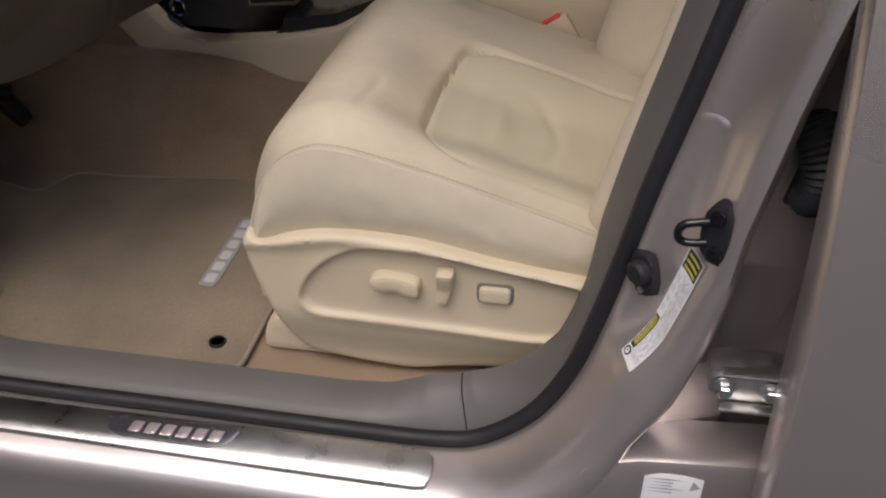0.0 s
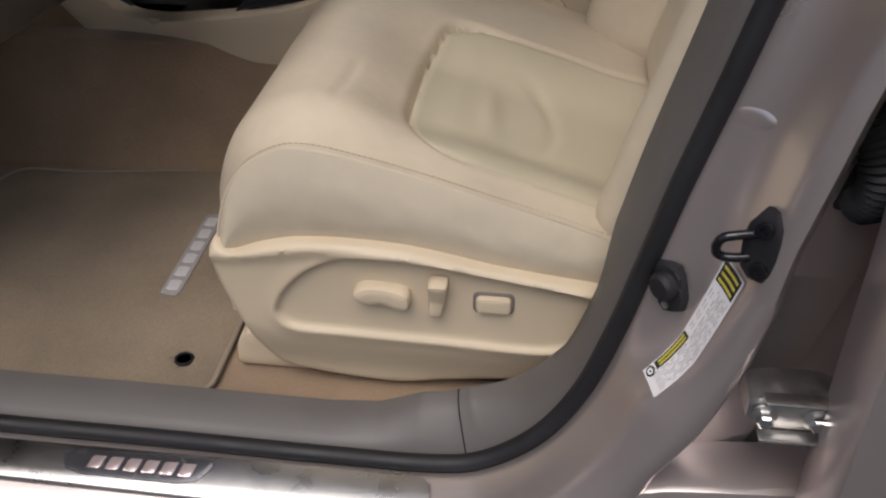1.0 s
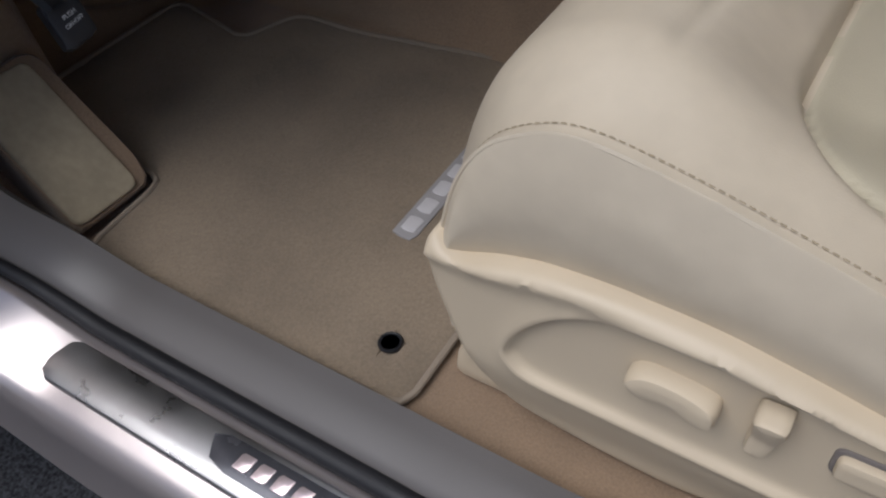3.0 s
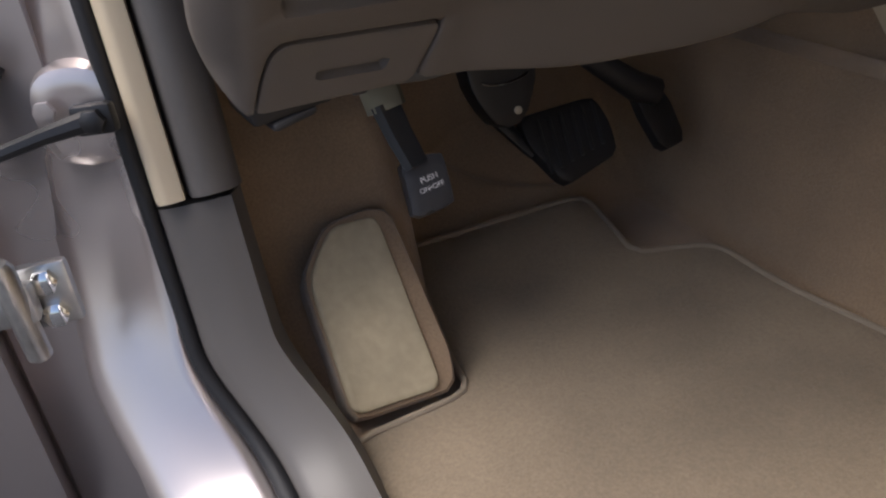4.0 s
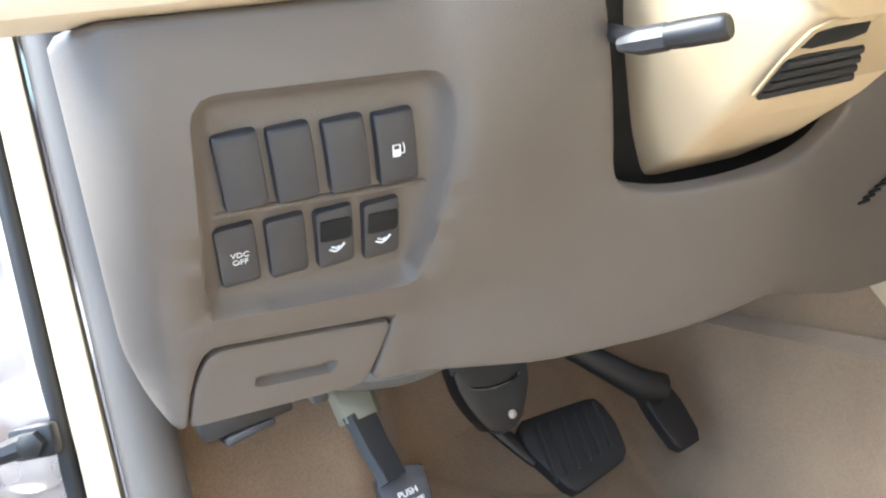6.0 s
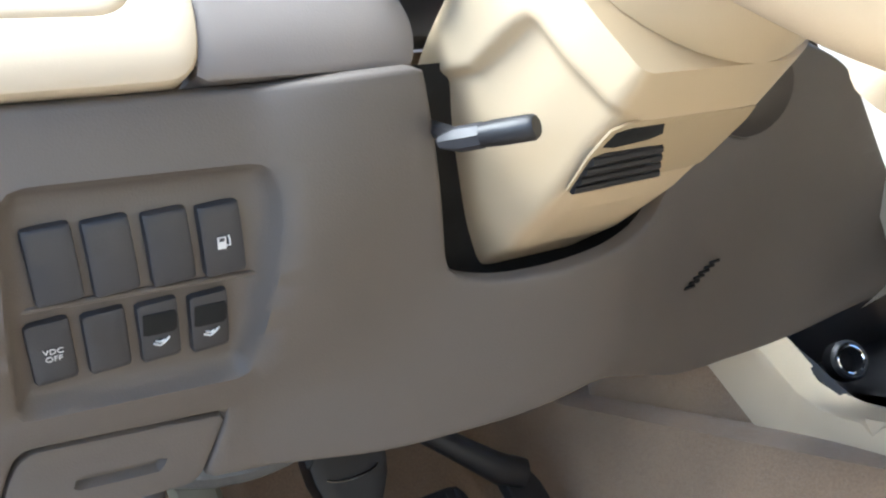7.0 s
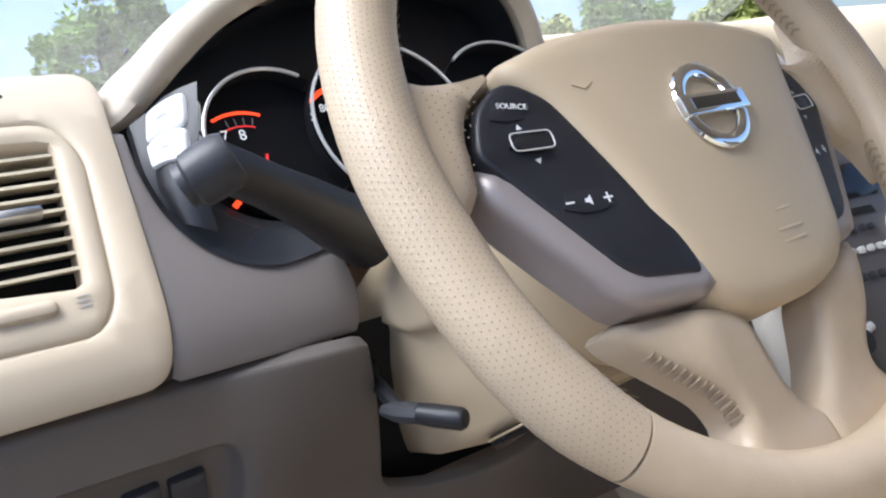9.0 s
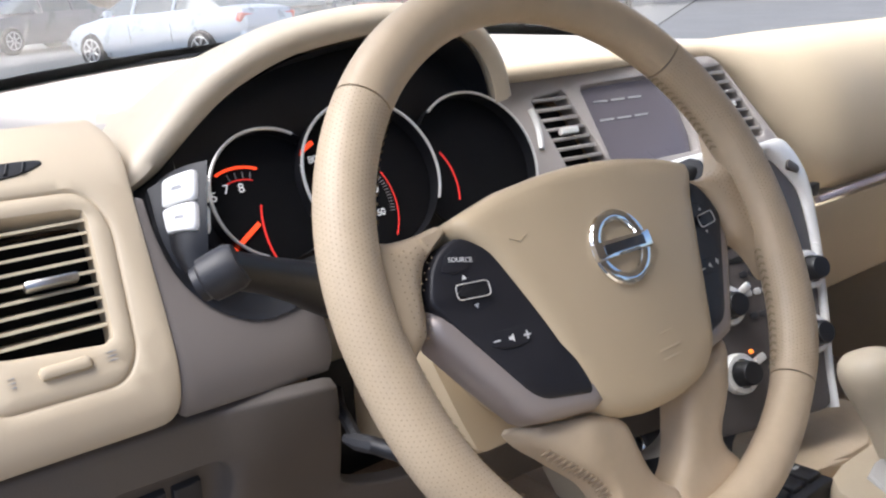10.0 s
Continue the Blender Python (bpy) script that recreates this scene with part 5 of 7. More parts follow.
pad = sheet("airbag_cover", PADL[::-1], flat_map(WM), WCREAM, wheel, "smooth cream airbag cover", depth=0.030, rnd=0.008, step=0.009, edge=0.006, field=pad_field, sharp=55)
loft("hub", [[(WM @ Vector((r * math.cos(a), r * math.sin(a) * (1.10 if math.sin(a) < 0 else 0.55) - 0.012, h)))[:] for a in np.linspace(0, 2 * math.pi, 40, endpoint=False)] for r, h in ((0.070, -0.028), (0.080, -0.036), (0.084, -0.055), (0.083, -0.085), (0.082, -0.0975))], WCREAM, wheel, "cream plastic hub shroud", closed=True, caps=True)


def wheel_piece(name, line, mat_, label, parent=wheel, low=-0.010, high=0.010, rnd=0.008, bend=0.0, step=0.008, edge=0.005, rise=None):
    """A padded piece in the plane of the wheel; bend lowers it towards the rim."""
    def fm(u, v, d):
        return (WM @ Vector((u, v, d - bend * max(0, math.hypot(u, v) - 0.11))))[:]
    return sheet(name, line, fm, mat_, parent, label, depth=high - low, rnd=rnd, step=step, edge=edge, field=lambda q: np.full(len(q), high) + (rise(q) if rise else 0), sharp=60)


def panel_rise(q):
    return 0.13 * (0.118 - np.abs(q[:, 0]))


def spoke_rise(q):
    return 0.016 * ((0.097 - np.abs(q[:, 0])) / 0.035).clip(0, 1) * ((q[:, 1] + 0.155) / 0.06).clip(0, 1)


for s0 in (-1, 1):
    f = lambda pts: [(s0 * u, v) for u, v in pts][::(1 if s0 > 0 else -1)]
    dr = 0.0075 if s0 > 0 else 0.0
    wheel_piece("side_spoke", cat(f([(0.170, 0.062), (0.162, 0.047 - 0.5 * dr), (0.154, 0.039 - dr), (0.145, 0.0365 - dr), (0.128, 0.037 - 1.2 * dr), (0.110, 0.0395 - dr), (0.107, 0.034 - dr), (0.118, 0.027 - 0.8 * dr), (0.129, 0.019 - 0.4 * dr), (0.1365, 0.006), (0.139, -0.005), (0.143, -0.019), (0.148, -0.024), (0.155, -0.030), (0.161, -0.040), (0.170, -0.054)][::-1]), 5), WLEATHER, "cream leather side spoke",
                low=-0.020 if s0 < 0 else -0.013, high=0.0035 - (0.007 if s0 > 0 else 0), rnd=0.010, bend=-0.02)
    wheel_piece("lower_spoke", rounded(f([(0.098, -0.0835), (0.094, -0.095), (0.075, -0.117), (0.061, -0.131), (0.053, -0.146), (0.068, -0.166), (0.060, -0.180), (0.02, -0.192), (-0.003, -0.188), (-0.003, -0.157), (0.010, -0.150), (0.018, -0.138), (0.023, -0.122), (0.028, -0.104), (0.046, -0.0945), (0.08, -0.0885)][::1]), 0.009), WLEATHER, "cream leather lower spoke",
                low=-0.030, high=-0.0125, rnd=0.008, bend=-0.06, rise=spoke_rise)
    wheel_piece("silver_trim", rounded(f([(0.139, -0.004), (0.1415, -0.020), (0.122, -0.051), (0.099, -0.0845), (0.084, -0.0868), (0.050, -0.0915), (0.048, -0.070), (0.09, -0.03)]), 0.005), GREYSILVER, "taupe-silver spoke trim", low=-0.013, high=0.0032 - (0.010 if s0 > 0 else 0), rnd=0.007, edge=0.008, rise=panel_rise)
    sp = wheel_piece("switch_panel", rounded(f([(0.108, 0.031), (0.1285, 0.019), (0.138, -0.003), (0.132, -0.012), (0.0965, -0.068), (0.089, -0.074), (0.056, -0.081), (0.060, -0.058), (0.078, -0.010), (0.089, 0.015)]), [0.005, 0.010, 0.006, 0.004, 0.004, 0.005, 0.004, 0.01, 0.01, 0.01]), PANELB,
                     "black switch panel of the wheel", low=-0.03, high=0.0046 - (0.010 if s0 > 0 else 0), rnd=0.002, edge=0.004, rise=panel_rise)
    def mk(u, v, rot=0.0, h=0.0048):
        return WM @ pose(s0 * u, v, h - (0.010 if s0 > 0 else 0) + 0.13 * (0.118 - u), 0, s0 * 7.4, s0 * rot)
    sheet("upper_key", rounded([(-0.011, -0.006), (0.010, -0.006), (0.009, 0.003), (0.002, 0.009), (-0.007, 0.004)][::1], 0.003), flat_map(mk(0.115, 0.015)), PANELB, sp, "black key", depth=0.001, rnd=0.0005, step=0.01, field=lambda q: np.full(len(q), 0.0008))
    if s0 < 0:
        writing("SOURCE", mk(0.112, 0.0155, 14, 0.0058), 0.0040, PRINT, sp)
    rk = sheet("toggle", rect(0, 0, 0.021, 0.0085, 0.003), flat_map(mk(0.1115, -0.003, 6)), BLACK, sp, "black toggle with a silver rim", depth=0.003, rnd=0.001, step=0.01, field=lambda q: np.full(len(q), 0.003))
    tube("rim_line", [(mk(0.1115, -0.003, 6) @ Vector((u, v, 0.003)))[:] for u, v in rect(0, 0, 0.0212, 0.0087, 0.003)], 0.00042, SILVER, rk, seg=6, closed=True)
    for dv, fl in ((0.0085, 1), (-0.0085, -1)):
        m_ = mk(0.113 if fl > 0 else 0.111, -0.003 + dv)
        mesh_part("arrow", [(m_ @ Vector(p))[:] for p in ((-0.0018, -0.0010 * fl, 0), (0.0018, -0.0010 * fl, 0), (0, 0.0018 * fl, 0))], [(0, 1, 2)], PRINT, sp, smooth=False)
    sheet("lower_key", rect(0, 0, 0.027, 0.0105, 0.003), flat_map(mk(0.0975, -0.035, 6)), PANELB, sp, "black volume key", depth=0.001, rnd=0.0005, step=0.01, field=lambda q: np.full(len(q), 0.0008))
    m_ = mk(0.0975, -0.035, 6, 0.0057)
    block("minus", m_ @ pose(-0.010 , 0, 0), (0.0042, 0.0009, 0.0003), PRINT, sp, "", 0)
    block("plus", m_ @ pose(0.010, 0, 0), (0.0048, 0.0009, 0.0003), PRINT, sp, "", 0)
    block("plus", m_ @ pose(0.010, 0, 0), (0.0009, 0.0048, 0.0003), PRINT, sp, "", 0)
    mesh_part("speaker_mark", [(m_ @ Vector(p))[:] for p in ((-0.0022, -0.001, 0), (-0.0006, -0.001, 0), (0.0012, -0.0026, 0), (0.0012, 0.0026, 0), (-0.0006, 0.001, 0), (-0.0022, 0.001, 0))], [(0, 1, 2, 3, 4, 5)], PRINT, sp, smooth=False)

LACE = paint("worn_tan_thread", (0.33, 0.25, 0.165), 0.8, grain=(2000, 0.3))
# lacing along the outer edge of the lower spokes
for s0 in (-1, 1):
    _v, _f = [], []
    for u, v in even([(0.086, -0.104), (0.075, -0.117), (0.061, -0.131), (0.055, -0.143)], 0.0038, False):
        o = len(_v)
        for du, dv, h in ((-0.0016, 0.0006, -0.0020), (-0.0012, 0.0018, -0.0020), (0.0026, -0.0004, -0.0090), (0.0022, -0.0018, -0.0090), (0.0012, 0.0, -0.0030)):
            _v.append((WM @ Vector((s0 * (u + du), v + dv, h - 0.0138 + float(spoke_rise(np.array([[u, v]]))[0]) + 0.06 * max(0, math.hypot(u, v) - 0.11))))[:])
        _f += [(o, o + 1, o + 4), (o + 1, o + 2, o + 4), (o + 2, o + 3, o + 4), (o + 3, o, o + 4)]
    tagged(mesh_part("lacing", _v, _f, LACE, wheel, "row of worn tan lacing stitches", smooth=False), kind="stuff")
# pin holes of the side spokes
for s0 in (-1, 1):
    _v, _f = [], []
    for i in range(11):
        for j in range(16):
            u, v = 0.116 + 0.0040 * i, -0.020 + 0.0036 * j + (0.0018 if i % 2 else 0)
            if v < 0.030 and u > 0.143 - 1.3 * max(0, v) * 0.62 + 0.1 * max(0, -v - 0.01) and u < 0.156 and v > -0.5 * (0.156 - u) - 0.018:
                h = 0.0035 + 0.02 * max(0, math.hypot(u, v) - 0.11) + 0.0003
                o = len(_v)
                _v += [(WM @ Vector((s0 * u + 0.0005 * math.cos(w), v + 0.0005 * math.sin(w), h)))[:] for w in (0.0, 1.26, 2.51, 3.77, 5.03)]
                _f.append((o, o + 1, o + 2, o + 3, o + 4))
    tagged(mesh_part("perforation", _v, _f, PIN, wheel, "rows of fine pin holes", smooth=False), kind="stuff")

# emblem: a ring with a plain bar
EM = WM @ pose(-0.001, -0.005, pad_h(-0.001, -0.005) + 0.0005)
emb = tube("emblem_ring", [(EM @ Vector((0.0205 * math.cos(a), 0.0205 * math.sin(a), 0.001)))[:] for a in np.linspace(0, 2 * math.pi, 40, endpoint=False)], 0.0042, CHROME, wheel, "chrome ring emblem", seg=10, closed=True, flat=0.6)
block("emblem_bar", EM @ pose(0, 0, 0.003), (0.050, 0.0115, 0.004), CHROME, emb, "chrome bar", 0.0012)
block("bar_panel", EM @ pose(0, 0, 0.0052), (0.036, 0.0062, 0.0004), paint("dark_chrome", (0.25, 0.26, 0.28), 0.15, metal=1.0), emb, "", 0)
# moulded airbag mark
for k, (du, dv, w, h) in enumerate([(0, 0.010, 0.012, 0.0016), (0, 0.0, 0.020, 0.0016), (0, -0.006, 0.018, 0.0016)]):
    u, v = 0.013 + du, -0.074 + dv
    block("moulded_mark", WM @ pose(u, v, pad_h(u, v) + 0.0001), (w, h, 0.0003), WCREAM, pad, "", 0.0001)
u, v = -0.072, 0.016
tube("moulded_mark", [(WM @ Vector((u + a, v + b, pad_h(u + a, v + b) + 0.0002)))[:] for a, b in ((-0.006, 0.003), (0, 0.0), (0.006, 0.003))], 0.0004, WCREAM, pad, seg=5)

# ---- steering column ----
column = thing("steering_column", (-0.2, 0.455, 0.9), "cream plastic steering column shroud with black stalks", "steering column")


def wheel_pt(u, v, d):
    return (WM @ Vector((u, v, -d)))[:]


def shroud_low(d):
    return float(np.interp(d, [0.098, 0.14, 0.21, 0.26, 0.31], [-0.1015, -0.104, -0.1035, -0.097, -0.083]))


def shroud_section(d):
    t = 1 - 0.15 * ease(d, 0.20, 0.31)
    low = shroud_low(d)
    k = 0.92 + 0.08 * ease(d, 0.09, 0.14)
    line = rounded([(-0.074 * t, 0.040), (-0.096 * t * k, 0.000), (-0.094 * t * k, -0.030), (-0.088 * t * k, -0.070), (-0.075 * t, low), (0.036 * t, low), (0.080 * t * k, -0.064), (0.096 * t * k, -0.020), (0.074 * t, 0.040)], [0.02, 0.015, 0.01, 0.010, 0.007, 0.02, 0.02, 0.02, 0.02], 6)
    out = []
    for u, v in even(line, 0.0045)[:96]:
        out.append((u, v))
    return out


def pocket(u, v, d):
    """The hollow in the flank where the lock lever swings."""
    edge = float(np.interp(d, [0.11, 0.127, 0.1756, 0.20, 0.31], [-0.050, -0.041, -0.0290, -0.012, -0.004]))
    a = 1 / (1 + math.exp((v - edge) / 0.0016))
    b = 1 / (1 + math.exp((0.126 - d) / 0.0018))
    return 0.0075 * a * b * ease(-u, 0.045, 0.075)


rows = []
for d in np.linspace(0.098, 0.31, 110):
    line = np.array(shroud_section(d))
    q = np.linspace(0, len(line), 190, endpoint=False)
    line = np.stack([np.interp(q, np.arange(len(line) + 1), np.r_[line[:, c], line[:1, c]]) for c in (0, 1)], 1)
    rows.append([wheel_pt(u + pocket(u, v, d), v + 0.3 * pocket(u, v, d), d) for u, v in line])
loft("shroud", rows, WCREAM, column, "cream plastic column shroud with a hollow for the lever", closed=True, caps=True, sharp=50)
tube("shroud_joint", [wheel_pt(0.083 * math.cos(a), 0.083 * math.sin(a) * (0.97 if math.sin(a) < 0 else 0.7), 0.099) for a in np.linspace(0, 2 * math.pi, 40, endpoint=False)], 0.0022, HOLE, column, "dark joint under the hub", seg=6, closed=True)
# tilt handle on a flat sheet, tinted darker for the slot's shade
slot = sheet("handle_slot", rounded([(-0.070, 0.1310), (0.030, 0.1310), (0.030, 0.1835), (0.0, 0.1845), (-0.066, 0.1905), (-0.0725, 0.150)], 0.004), lambda u, v, d: wheel_pt(u, shroud_low(v) - 0.0006 - d, v), paint("painted_shade_tan", (0.40, 0.315, 0.20), 0.6, grain=(1100, 0.08), vary=(9, 0.04)), column, "flat seat of the tilt handle, tinted with a recess's shade", depth=0.001, rnd=0.0004, step=0.01)
# flat near-black patch painted for the deep shade in the slot
sheet("slot_gap", rounded([(-0.0665, 0.1345), (-0.034, 0.1345), (-0.031, 0.1450), (-0.0690, 0.1495)], 0.002), lambda u, v, d: wheel_pt(u, shroud_low(v) - 0.0012 - d, v), HOLE, slot, "dark slot behind the tilt handle", depth=0.001, rnd=0.0003, step=0.01)
sheet("handle_plate", rounded([(-0.0705, 0.1525), (-0.024, 0.1530), (-0.0025, 0.1830), (-0.0645, 0.1885)], 0.003), lambda u, v, d: wheel_pt(u, shroud_low(v) - 0.0014 - d, v), BLACK, slot, "black tilt handle", depth=0.002, rnd=0.001, step=0.01)
for k in range(4):
    f = 0.1565 + 0.0085 * k
    tube("handle_rib", [wheel_pt(-0.0690 + 0.0014 * k, shroud_low(f) - 0.0012, f + 0.0012), wheel_pt(-0.0230 + 0.0058 * k, shroud_low(f) - 0.0012, f - 0.0005)], 0.0027, BLACK, slot, seg=8)
# lock lever
tube("lock_lever", [(-0.131, 0.3545, 0.852), (-0.133, 0.3535, 0.852), (-0.150, 0.346, 0.853), (-0.159, 0.342, 0.8535)], [0.0052, 0.0066, 0.0068, 0.0062], BLACK, column, "black lock lever", seg=10)
tube("lever_tip", [(-0.158, 0.3425, 0.8535), (-0.170, 0.336, 0.854), (-0.180, 0.331, 0.8545)], [0.0066, 0.0066, 0.0032], BUTTON, column, "bevelled charcoal tip", seg=8)
tube("lever_arm", [(-0.172, 0.337, 0.855), (-0.21, 0.345, 0.865), (-0.26, 0.37, 0.87)], 0.005, BLACK, column, seg=8)
# stalks
def stalk(s):
    y = lambda v: 0.455 + s * (0.455 - v)
    back, up = (0.0, 0.0) if s > 0 else (0.027, 0.007)
    p = cat([(x - back, y(v), z + up) for x, v, z in ((-0.126, 0.243, 1.005), (-0.142, 0.276, 0.989), (-0.157, 0.307, 0.973), (-0.169, 0.331, 0.959), (-0.181, 0.356, 0.946))], 6, False)
    st = tube("stalk", p, np.interp(np.linspace(0, 1, len(p)), [0, 0.3, 0.62, 1], [0.0115, 0.0125, 0.0165, 0.0215]), BLACK, column, "black control stalk", seg=16)
    em = basis((-0.129 - back, y(0.2505), 1.0015 + up), (1, 0, 0), (0.40, -s * 0.85, 0.42))
    kn = lathe("stalk_knob", [(0.0112, -0.012), (0.0112, -0.008), (0.0142, -0.006), (0.0148, 0.002), (0.0148, 0.012), (0.0128, 0.0165), (0.0, 0.0175)], em @ pose(0, 0, -0.008), BUTTON, st, "charcoal end knob", seg=10)
    return st


stalk(1)
stalk(-1)
# near-black sheet between shroud and panel, its colour standing for the gap's shade
loft("column_gap_shade", [[(knee_x(0.42, z) - 0.055, y, z) for y in np.linspace(0.325, 0.61, 8)] for z in np.linspace(0.755, 0.90, 6)], HOLE, column, "near-black sheet painted for the shade around the column")

# ignition on the knee panel
ign = thing("ignition_switch", (-0.14, 0.54, 0.85), "dark ignition switch in a taupe dished surround", "ignition switch")
im = basis(knee_map(*IGN, 0.0), (0, 1, 0), (0.90, -0.16, -0.38))
bowl = []
for k, h in ((1.04, -0.0005), (1.0, 0.0015), (0.95, -0.001), (0.88, -0.007), (0.66, -0.013), (0.02, -0.014)):
    bowl.append([(im @ Vector((0.034 * k * math.cos(a), 0.031 * k * math.sin(a), h)))[:] for a in np.linspace(0, 2 * math.pi, 36, endpoint=False)])
loft("dish", bowl, TAUPE, ign, "taupe dished surround", closed=True)
lathe("barrel", [(0.0155, -0.016), (0.0155, -0.006), (0.0135, -0.003), (0.0, -0.003)], im @ pose(-0.006, -0.004, 0), GLOSS, ign, "black switch barrel", seg=24)
block("grip", im @ pose(-0.006, -0.004, 0.001), (0.007, 0.024, 0.010), BLACK, ign, "", 0.003)
# small louvre in the panel
for k in range(6):
    m = basis(knee_map(0.5595 + 0.0052 * k, 0.7335 + 0.0028 * k, 0.0006 - 0.008), (0, 1, 0.1), KN)
    block("louvre_slit", m @ pose(0, 0, 0.009), (0.010, 0.0016, 0.0016), HOLE, knee, "", 0)

# ---- pedals and footwell ----
brake = thing("brake_pedal", (-0.52, 0.455, 0.45), "black rubber brake pedal with slanting ribs", "pedal")
bmx = basis((-0.505, 0.453, 0.520), (0, 0.97, 0.06), (0.80, 0, 0.60))
bl = rounded([(-0.026, -0.043), (0.044, -0.030), (0.050, 0.004), (0.044, 0.036), (-0.046, 0.040), (-0.050, 0.010)], 0.010)
bpad = sheet("pad", bl, flat_map(bmx), RUBBER, brake, "black rubber pad", depth=0.012, rnd=0.004, step=0.01)
for k in range(6):
    u = -0.034 + 0.0135 * k
    tube("rib", [(bmx @ Vector(p))[:] for p in ((u - 0.004, -0.026 + 0.002 * k, 0.0012), (u + 0.004, 0.030, 0.0012))], 0.0022, RUBBER, bpad, seg=6)
tube("arm", [(-0.515, 0.412, 0.512), (-0.53, 0.395, 0.535), (-0.545, 0.370, 0.57), (-0.55, 0.355, 0.62), (-0.54, 0.35, 0.70)], [0.010, 0.011, 0.012, 0.012, 0.012], BLACK, brake, "black steel pedal arm", seg=10, flat=0.6)
accel = thing("accelerator_pedal", (-0.5, 0.56, 0.47), "black plastic accelerator pedal", "pedal")
am = basis((-0.50, 0.560, 0.520), (0, 1, 0.1), (0.86, 0.1, 0.5))
sheet("pad", rounded([(-0.014, -0.038), (0.020, -0.036), (0.020, 0.010), (0.010, 0.036), (-0.022, 0.042), (-0.022, 0.006)], 0.008), flat_map(am), BLACK, accel, depth=0.010, rnd=0.003, step=0.012)
tube("arm", [(-0.504, 0.556, 0.545), (-0.508, 0.532, 0.556), (-0.514, 0.508, 0.576), (-0.524, 0.480, 0.600), (-0.535, 0.455, 0.622)], [0.015, 0.016, 0.014, 0.0125, 0.013], BLACK, accel, seg=10)
block("bracket", pose(-0.53, 0.45, 0.625), (0.03, 0.05, 0.03), BLACK, accel, "", 0.005)
unit = thing("pedal_bracket", (-0.52, 0.385, 0.56), "black pedal bracket with a steel rivet under the dash", "bracket")
um = basis((-0.505, 0.383, 0.608), (0, 1, 0), (0.95, 0, 0.25))
sheet("plate", rounded([(-0.042, 0.06), (-0.040, -0.010), (-0.020, -0.052), (0.010, -0.054), (0.034, -0.01), (0.036, 0.06)], 0.014), flat_map(um), BLACK, unit, depth=0.02, rnd=0.005, step=0.015)
tube("gloss_edge", [(um @ Vector((0.026 * math.cos(a) - 0.004, -0.002 + 0.008 * math.sin(a), 0.003)))[:] for a in np.linspace(math.pi * 1.1, math.pi * 1.9, 10)], 0.0012, CHROME, unit, seg=6)
lathe("rivet", [(0.004, 0), (0.004, 0.002), (0, 0.003)], um @ pose(0.004, -0.038, 0), ZINC, unit, seg=10)
park = thing("parking_brake_pedal", (-0.4, 0.25, 0.55), "dark grey parking brake pedal with a printed rubber pad", "pedal")
pm = basis((-0.400, 0.249, 0.572), (0, 1, 0.0), (0.86, -0.05, 0.50))
ppd = sheet("pad", rounded([(-0.020, -0.026), (0.018, -0.022), (0.021, 0.022), (-0.017, 0.026)], 0.005), flat_map(pm), BUTTON, park, "grey rubber pad", depth=0.012, rnd=0.003, step=0.01)
writing("PUSH", pm @ pose(0.002, 0.004, 0.0004, 0, 0, 6), 0.0066, PRINT, ppd)
writing("ON•OFF", pm @ pose(0.002, -0.004, 0.0004, 0, 0, 6), 0.0060, PRINT, ppd)
tube("arm", [(-0.41, 0.245, 0.585), (-0.425, 0.239, 0.61), (-0.435, 0.234, 0.635)], [0.013, 0.014, 0.015], BLACK, park, "black lower arm", seg=8, flat=0.6)
tube("upper_arm", [(-0.433, 0.235, 0.630), (-0.445, 0.231, 0.665), (-0.445, 0.229, 0.73)], [0.017, 0.018, 0.018], paint("olive_steel", (0.12, 0.12, 0.095), 0.5, vary=(20, 0.1)), park, "olive-grey steel upper arm", seg=8, flat=0.6)
hook = thing("fuse_box", (-0.40, 0.15, 0.67), "dark fuse box edge with silver parts under the dash", "fuse box")
block("case", pose(-0.41, 0.147, 0.674, 4, 0, 4), (0.06, 0.062, 0.022), BLACK, hook, "", 0.004)
block("clip", pose(-0.388, 0.148, 0.6605, 8, 0, 8), (0.020, 0.036, 0.007), BUTTON, hook, "", 0.004)
block("clip", pose(-0.375, 0.195, 0.685, 0, 0, 0), (0.02, 0.012, 0.03), BUTTON, hook, "", 0.003)
harness = thing("wiring_loom", (-0.43, 0.3, 0.66), "grey taped wiring loom under the dash", "cable")
tube("loom", cat([(-0.43, 0.215, 0.668), (-0.425, 0.25, 0.659), (-0.43, 0.30, 0.657), (-0.45, 0.40, 0.672)], 6, False), 0.009, paint("grey_tape", (0.11, 0.11, 0.11), 0.6, grain=(300, 0.5), vary=(40, 0.3)), harness, seg=8)

# footrest
rest = thing("footrest", (-0.45, 0.19, 0.40), "ribbed cream footrest on a carpeted wedge", "footrest")


def rest_map(u, v, d):
    # u across, v up the slope from its foot
    c, s = 0.643, 0.766
    return (-0.360 - v * c + d * s, u, 0.405 + v * s + d * c)


RB = rounded([(0.137, -0.006), (0.232, -0.010), (0.240, 0.02), (0.234, 0.160), (0.218, 0.168), (0.172, 0.165), (0.138, 0.126)], 0.012)
loft("wedge", [[rest_map(u, v, h) for u, v in even(RB, 0.012)] for h in (-0.09, -0.012, -0.004)] + [[rest_map(0.182 + (u - 0.182) * 0.96, 0.08 + (v - 0.08) * 0.97, 0.0) for u, v in even(RB, 0.012)]], CARPET, rest, "carpeted wedge", closed=True, caps=True)
